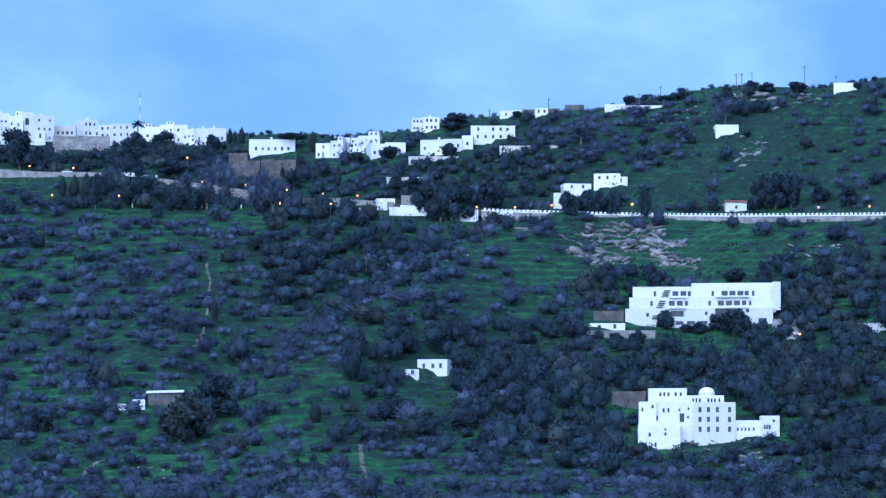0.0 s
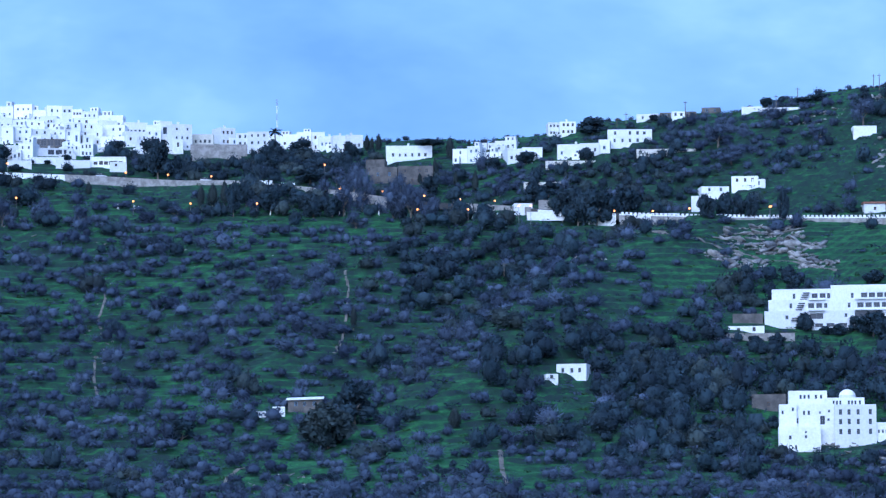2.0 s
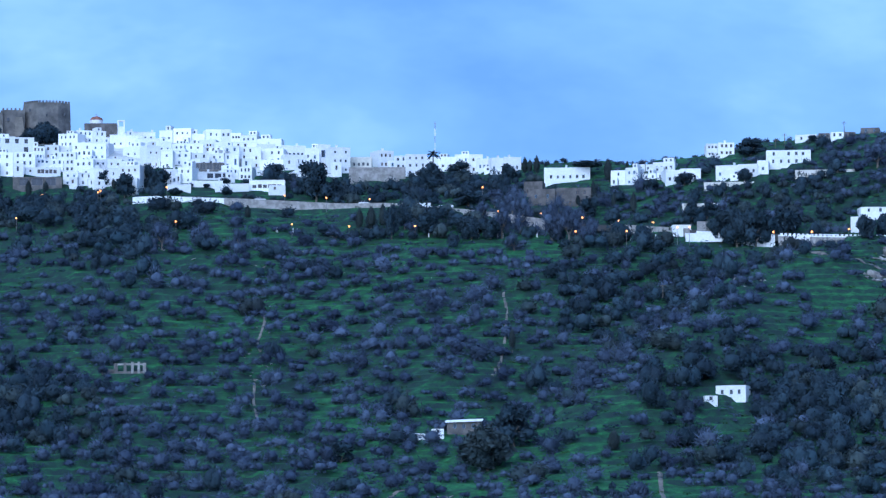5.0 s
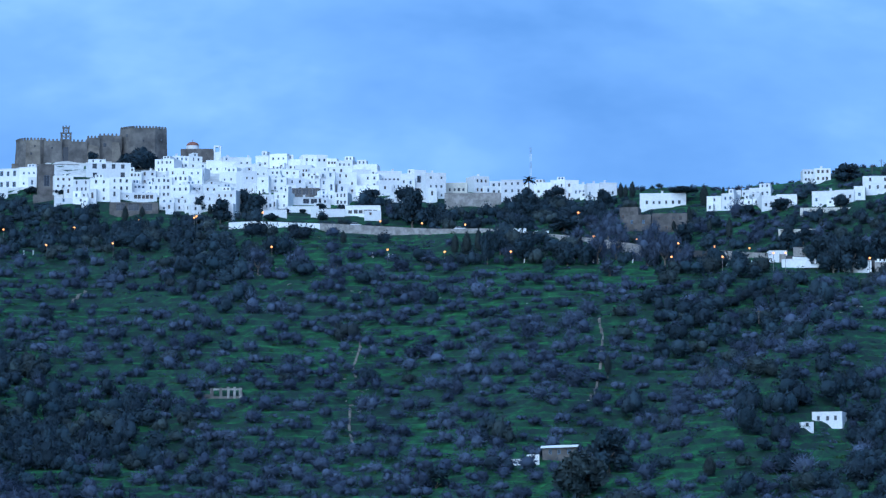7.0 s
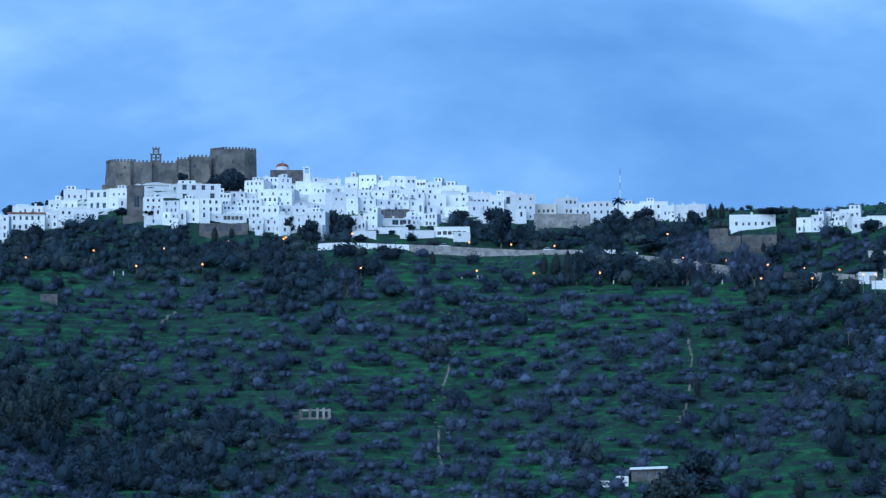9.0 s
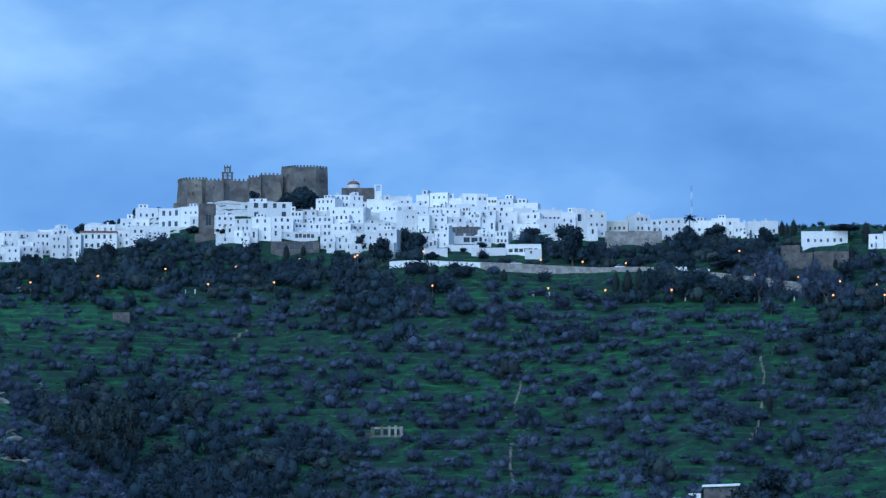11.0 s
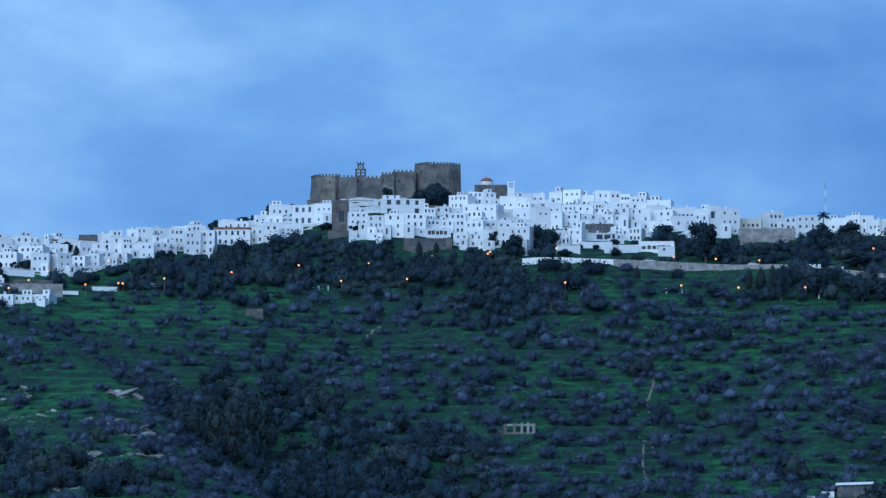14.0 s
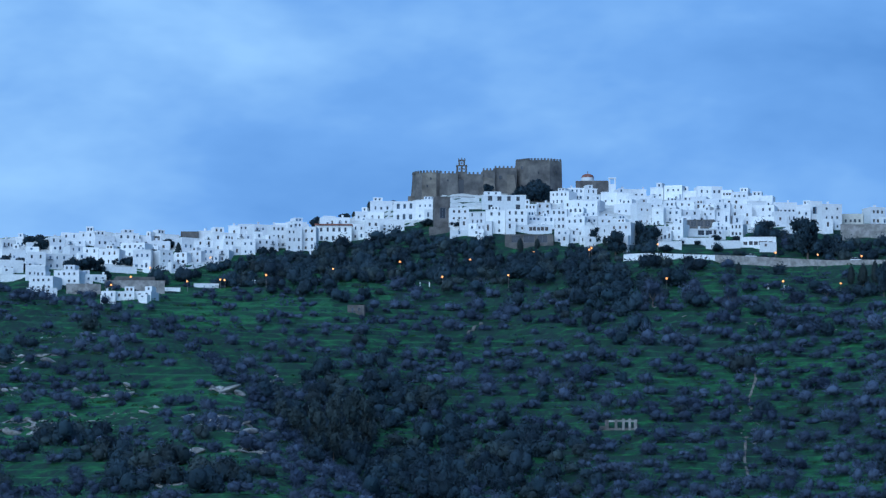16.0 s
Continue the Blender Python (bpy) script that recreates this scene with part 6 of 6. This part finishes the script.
zone(-194, 958, 6, 9, "dark", 0.9)
zone(-177, 932, 7, 8, "dark", 0.9)
zone(-165, 913, 6, 8, "dark", 0.9)
zone(-146, 882, 12, 8, "dark", 0.7)
zone(-216, 1042, 14, 14, "grey", 0.8)
zone(-197, 915, 10, 8, "grass", 0.8)
zone(-131, 885, 9, 8, "grass", 0.7)
zone(-162, 1005, 12, 10, "grass", 0.6)
zone(-206, 1065, 16, 14, "grey", 0.8)
zone(-180, 1057, 14, 14, "grass", 0.5)
zone(-118, 1045, 8, 10, "dark", 0.8)
zone(-103, 1053, 10, 10, "dark", 0.9)
zone(-83, 1064, 9, 10, "dark", 0.7)
zone(91, 1171, 14, 34, "dark", 0.55)
zone(109, 1217, 16, 26, "dark", 0.5)
zone(133, 1120, 20, 18, "grass", 0.5)
zone(155, 1156, 16, 14, "grass", 0.7)


# below this the slope drops out of sight behind the shore
VALE = [(-14, 1.3), (-9, 1.3), (-7, 1.0), (-4, 0.85), (14, 0.4)]


def scatter():
    """Sets out the hillside's shrubs and trees: many sizes, thick in the gullies, thin on the meadows."""
    rng = np.random.RandomState(11)
    n = 36000
    b = rng.uniform(-13.0, 13.6, n)
    r0, z0, r1, z1, r2, z2 = lines(b)
    r = np.sqrt(rng.uniform(0, 1, n) * ((r2 - 2) ** 2 - (r0 - 110) ** 2) + (r0 - 110) ** 2)
    x, y = r * np.sin(np.radians(b)), r * np.cos(np.radians(b))
    s = (r - r0) / (r1 - r0)
    patch = wobble(x, y, 70, 21) * 0.5 + wobble(x, y, 24, 22) * 0.3
    grey = np.clip(0.60 + 0.36 * patch, 0.10, 1) * np.where(b < -4.5, 0.85, 1.0)
    dark = np.clip(0.02 + 0.2 * (wobble(x, y, 60, 23) - 0.8), 0.008, 0.4)
    above = s > 1.0
    town = above & (b < 1.3)
    grey = np.where(above, grey * 0.45, grey) * np.where(town, 0.1, 1)
    dark = dark * np.where(town, 0.2, 1)
    dark = np.where(above & ~town, dark + 0.06, dark)
    grey = np.where((s > 0.86) & (s < 1.0), grey * 0.35, grey)
    for zx, zy, rx, ry, kind, amt in ZONES:
        cb = math.atan2(zx, zy)
        du = (x * math.cos(cb) - y * math.sin(cb)) / rx
        dv = (r - math.hypot(zx, zy)) / ry
        f = np.clip(1.5 * np.exp(-(du * du + dv * dv) * 0.9), 0, 1) * amt
        if kind == "grass":
            grey, dark = grey * (1 - f), dark * (1 - f)
        elif kind == "grey":
            grey = np.maximum(grey, f)
        else:
            dark, grey = np.maximum(dark, f), grey * (1 - 0.6 * f)
    cut = curve(b, TOWN_EDGE)
    dark, grey = dark * np.where(town & (r > r1 + cut), 0.02, 1), grey * np.where(town & (r > r1 + cut), 0.0, 1)
    on_road = (r > r1 - np.where(b < 6.9, 17.0, 6.0)) & (r < r1 + 9.5) & (b > -3.0)
    # the skyline keeps low scrub
    brow = (r > r2 - 45) & ~town
    dark, grey = np.where(brow, dark * 0.3, dark), np.where(brow, grey * 0.6, grey)
    room = np.clip(0.88 - 0.32 * grey, 0.54, 0.9)
    pick = rng.uniform(0, 1, n)
    kind = np.where(pick < dark, 1, np.where(pick < dark + grey, 0, -1))
    kind = np.where((kind == 1) & (rng.uniform(0, 1, n) < 0.22), 2, kind)
    kind[on_road] = -1
    kind[np.degrees(np.arctan2(height(x, y) - EYE, r)) < curve(b, VALE)] = -1
    size = np.where(kind == 0, (1.6 + 2.6 * rng.beta(1.5, 1.9, n)) * np.where(b < -6.5, 0.78, 1.0), rng.uniform(2.2, 4.6, n))
    size = np.where(above, size * 0.8, size) * np.where(brow, 0.5, 1)
    taken = np.array(TAKEN)
    cells, out = {}, []
    for i in range(n):
        if kind[i] < 0:
            continue
        if (np.hypot(taken[:, 0] - x[i], taken[:, 1] - y[i]) < taken[:, 2] + 0.6 * size[i]).any():
            continue
        ahead = (taken[:, 1] - y[i] > 0) & (taken[:, 1] - y[i] < 15) & (np.abs(taken[:, 0] - x[i]) < taken[:, 2]) & (taken[:, 2] > 4)
        if ahead.any() and size[i] > 1.9:
            size[i] = 1.6
        # rows along the terraces: close beside one another, farther apart up the slope
        c = (int(x[i] // 10), int(y[i] // 20))
        gap = room[i] if kind[i] == 0 else 0.5
        deep = 0.40 if kind[i] == 0 else 0.62
        if any(math.hypot(x[j] - x[i], (y[j] - y[i]) * deep) < gap * (size[i] + size[j]) for a in (-1, 0, 1) for e in (-1, 0, 1) for j in cells.get((c[0] + a, c[1] + e), ())):
            continue
        cells.setdefault(c, []).append(i)
        out.append(i)
    out = np.array(out)
    z = height(x[out], y[out])
    return [(x[i], y[i], zz, size[i], int(kind[i])) for i, zz in zip(out, z)]


SPOTS = scatter()


def dome_proto(seed, lobes, twigs, size, slim, radial, inner, tall):
    """An airy rounded crown over the ground, of one or more overlapping domes."""
    rng = np.random.RandomState(seed)
    Vs, Ts, o = [], [], 0
    for j in range(lobes):
        sh = lumps(rng, 9, 0.62)
        V0, T0 = core(sh, inner, 7, 4)
        n = int(twigs * (1.0, 0.52, 0.37, 0.29)[lobes - 1])
        V1, T1 = cloud_of_leaves(rng, n, size * (1.0 if lobes == 1 else 1.2), sh, slim, radial, inner * 0.95)
        V, T = np.concatenate([V0, V1]), np.concatenate([T0, T1 + len(V0)])
        V[:, 2] = np.where(V[:, 2] < 0, V[:, 2] * 0.72, V[:, 2] * tall)
        a, f = rng.uniform(0, 6.28), 1.0 if lobes == 1 else rng.uniform(0.5, 0.8)
        d = 0.0 if lobes == 1 else rng.uniform(0.35, 0.65)
        Vs.append(V * f + np.array((d * math.cos(a), d * math.sin(a), 0.66 * f + (0.0 if lobes == 1 else rng.uniform(0, 0.25)))))
        Ts.append(T + o)
        o += len(V)
    return np.concatenate(Vs), np.concatenate(Ts)


def shrub_protos():
    P = {0: [], 1: [], 2: []}
    for i in range(12):
        P[0].append(dome_proto(300 + i, (2, 1, 3, 4)[i % 4], 330, 0.31, 0.24, True, 0.60, 0.72 + 0.08 * (i % 5)))
        P[1].append(dome_proto(330 + i, (3, 2, 4)[i % 3], 290, 0.22, 0.6, False, 0.67, 1.0 + 0.16 * (i % 4)))
        P[2].append(dome_proto(360 + i, (3, 2, 4)[i % 3], 290, 0.22, 0.6, False, 0.67, 0.95 + 0.1 * (i % 4)))
    return P


def undergrowth():
    P = shrub_protos()
    rng = random.Random(8)
    near = sorted(s for s in SPOTS if s[4] == 0 and abs(s[0] - 10) < 60 and 950 < s[1] < 1090)[:280]
    keep = {(s[0], s[1]) for s in near}
    names = {0: ("grey_shrubs", SHRUB, "grey leafless shrubs covering the terraces"), 1: ("dark_trees", DARK, "dark evergreen trees and scrub on the slope"), 2: ("olive_trees", OLIVE, "dull olive-green trees on the slope")}
    for kind, (name, mat, label) in names.items():
        Vs, Ts, tint, o = [], [], [], 0
        for x, y, z, s, k_ in SPOTS:
            if k_ != kind or (x, y) in keep:
                continue
            V, T = P[kind][rng.randrange(12)]
            a = rng.uniform(0, 6.28)
            ca, sa = math.cos(a), math.sin(a)
            wide, hz = s * rng.uniform(0.9, 1.15), s * rng.uniform(0.85, 1.2)
            Vs.append(np.stack([(V[:, 0] * ca - V[:, 1] * sa) * wide + x, (V[:, 0] * sa + V[:, 1] * ca) * s + y, V[:, 2] * hz + z - 0.1], -1))
            Ts.append(T + o)
            tint.append(np.full(len(V), rng.random()))
            o += len(V)
        tagged(new(name, tri_mesh(name, np.concatenate(Vs), np.concatenate(Ts), mat, np.concatenate(tint))), label, "shrubs" if kind == 0 else "trees", kind="stuff")
    protos = [tri_mesh("shrub", V, T, SHRUB, np.full(len(V), rng.random())) for V, T in P[0]]
    for x, y, z, s, k_ in near:
        ob = new("shrub", protos[rng.randrange(12)])
        ob.matrix_basis = pose(x, y, z - 0.1, 0, 0, rng.uniform(0, 360)) @ Matrix.Diagonal((s * rng.uniform(0.9, 1.15), s, s * rng.uniform(0.85, 1.2), 1))
        tagged(ob, "grey leafless shrub on the grass terrace", "shrub", group="shrubs on the terraces")


undergrowth()


def tufts():
    """Low scrub and rank grass between the shrubs."""
    rng = np.random.RandomState(77)
    n = 15000
    b = rng.uniform(-14, 14.5, n)
    r0, z0, r1, z1, r2, z2 = lines(b)
    r = np.sqrt(rng.uniform(0, 1, n) * ((r2 - 2) ** 2 - (r0 - 80) ** 2) + (r0 - 80) ** 2)
    x, y = r * np.sin(np.radians(b)), r * np.cos(np.radians(b))
    keep = (wobble(x, y, 40, 61) + rng.normal(size=n) * 0.5 > -0.2) & ~((r > r1 - 1) & (r < r1 + 9.5) & (b > -3.0)) & ~((r > r1 + 15) & (b < 1.3))
    x, y = x[keep], y[keep]
    z = height(x, y)
    for name, mat, label, part_ in (("low_scrub", SHRUB, "low grey scrub scattered in the grass", 0), ("grass_tufts", TUFT, "rank green grass tufts on the slope", 1)):
        idx = np.arange(len(x))[part_::2]
        Vs, Ts, tint, o = [], [], [], 0
        P = []
        for i in range(5):
            g = np.random.RandomState(500 + i)
            P.append(cloud_of_leaves(g, 28, 0.45, lambda d: 0.5 + 0.5 * np.abs(d[:, 0]), 0.6))
        for i in idx:
            V, T = P[i % 5]
            s = rng.uniform(0.4, 1.25) if part_ else rng.uniform(0.6, 1.9)
            Vs.append(V * np.array((s * rng.uniform(0.9, 1.8), s, s * 0.6)) + np.array((x[i], y[i], z[i] + 0.25 * s)))
            Ts.append(T + o)
            tint.append(np.full(len(V), rng.uniform(0, 0.8)))
            o += len(V)
        tagged(new(name, tri_mesh(name, np.concatenate(Vs), np.concatenate(Ts), mat, np.concatenate(tint))), label, "scrub", kind="stuff")


tufts()

# ---- rocks ----
ROCKS = []


def rocks(x, y, rx, ry, n, size):
    ROCKS.append((x, y, rx, ry, n, size))


rocks(192, 1197, 14, 14, 170, 2.0)
rocks(180, 1172, 10, 7, 60, 1.9)
rocks(204, 1181, 6, 8, 50, 1.8)
rocks(205, 1167, 8, 5, 40, 1.5)
rocks(248, 1267, 6, 12, 26, 1.6)
rocks(269, 1309, 12, 10, 30, 1.8)
rocks(256, 1317, 8, 8, 22, 1.6)
rocks(248, 1164, 11, 16, 30, 1.2)
rocks(231, 1312, 12, 7, 18, 1.4)
rocks(192, 991, 6, 17, 30, 1.8)
rocks(183, 1010, 5, 6, 22, 1.6)
rocks(29, 954, 13, 14, 40, 1.0)
rocks(132, 1159, 11, 14, 20, 0.8)
rocks(13, 1232, 19, 7, 26, 0.8)
rocks(64, 1203, 36, 37, 26, 0.6)
rocks(-21, 1215, 37, 44, 30, 0.6)
rocks(-20, 1142, 5, 48, 30, 0.6)
rocks(-36, 1277, 39, 32, 30, 0.6)
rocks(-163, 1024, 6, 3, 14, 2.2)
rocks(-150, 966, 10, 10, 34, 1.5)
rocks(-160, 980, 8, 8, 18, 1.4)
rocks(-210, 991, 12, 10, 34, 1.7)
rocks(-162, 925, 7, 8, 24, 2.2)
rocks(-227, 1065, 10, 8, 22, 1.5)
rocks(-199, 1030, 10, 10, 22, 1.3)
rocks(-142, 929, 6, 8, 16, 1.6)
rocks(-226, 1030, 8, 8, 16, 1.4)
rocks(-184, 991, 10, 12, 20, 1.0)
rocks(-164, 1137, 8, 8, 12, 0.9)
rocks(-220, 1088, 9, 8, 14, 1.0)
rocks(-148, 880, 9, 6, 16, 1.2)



def boulders():
    rng = np.random.RandomState(31)
    Vs, Ts, tint, o = [], [], [], 0
    bm = bmesh.new()
    bmesh.ops.create_icosphere(bm, subdivisions=2, radius=1)
    V0 = np.array([v_.co[:] for v_ in bm.verts])
    T0 = np.array([[v_.index for v_ in f.verts] for f in bm.faces])
    bm.free()
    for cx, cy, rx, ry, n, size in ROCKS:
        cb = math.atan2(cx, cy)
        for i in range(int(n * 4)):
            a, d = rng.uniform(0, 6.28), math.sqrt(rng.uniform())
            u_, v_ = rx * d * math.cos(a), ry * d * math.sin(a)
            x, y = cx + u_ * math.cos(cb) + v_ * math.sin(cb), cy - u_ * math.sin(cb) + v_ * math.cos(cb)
            c = rng.normal(size=(9, 3))
            c /= np.linalg.norm(c, axis=1, keepdims=True)
            # cut the ball by planes for flat broken faces
            W = V0.copy()
            for pl in c:
                over = W @ pl - 0.5
                W = W - np.where(over > 0, over, 0)[:, None] * pl
            if wobble(np.array([x]), np.array([y]), 9, 91)[0] + rng.normal() * 0.4 < -0.15:
                continue
            s = size * 0.62 * min(2.0, 0.25 + 0.45 * rng.exponential())
            W = W * np.array((s * rng.uniform(0.9, 2.5), s * rng.uniform(0.6, 1.1), s * rng.uniform(0.36, 0.78)))
            k_ = rng.uniform(-0.5, 0.5)
            W[:, 2] = W[:, 2] + k_ * W[:, 0]
            t = cb + rng.normal() * 0.5 + 0.4
            W = np.stack([W[:, 0] * math.cos(t) - W[:, 1] * math.sin(t) + x, W[:, 0] * math.sin(t) + W[:, 1] * math.cos(t) + y, W[:, 2] + ground_at(x, y) + 0.05 * s], -1)
            Vs.append(W)
            Ts.append(T0 + o)
            tint.append(np.full(len(V0), rng.uniform()))
            o += len(V0)
    me = tri_mesh("boulders", np.concatenate(Vs), np.concatenate(Ts), ROCK, np.concatenate(tint))
    tagged(new("boulders", me), "pale grey limestone outcrops and boulders in the grass", "rocks", kind="stuff")


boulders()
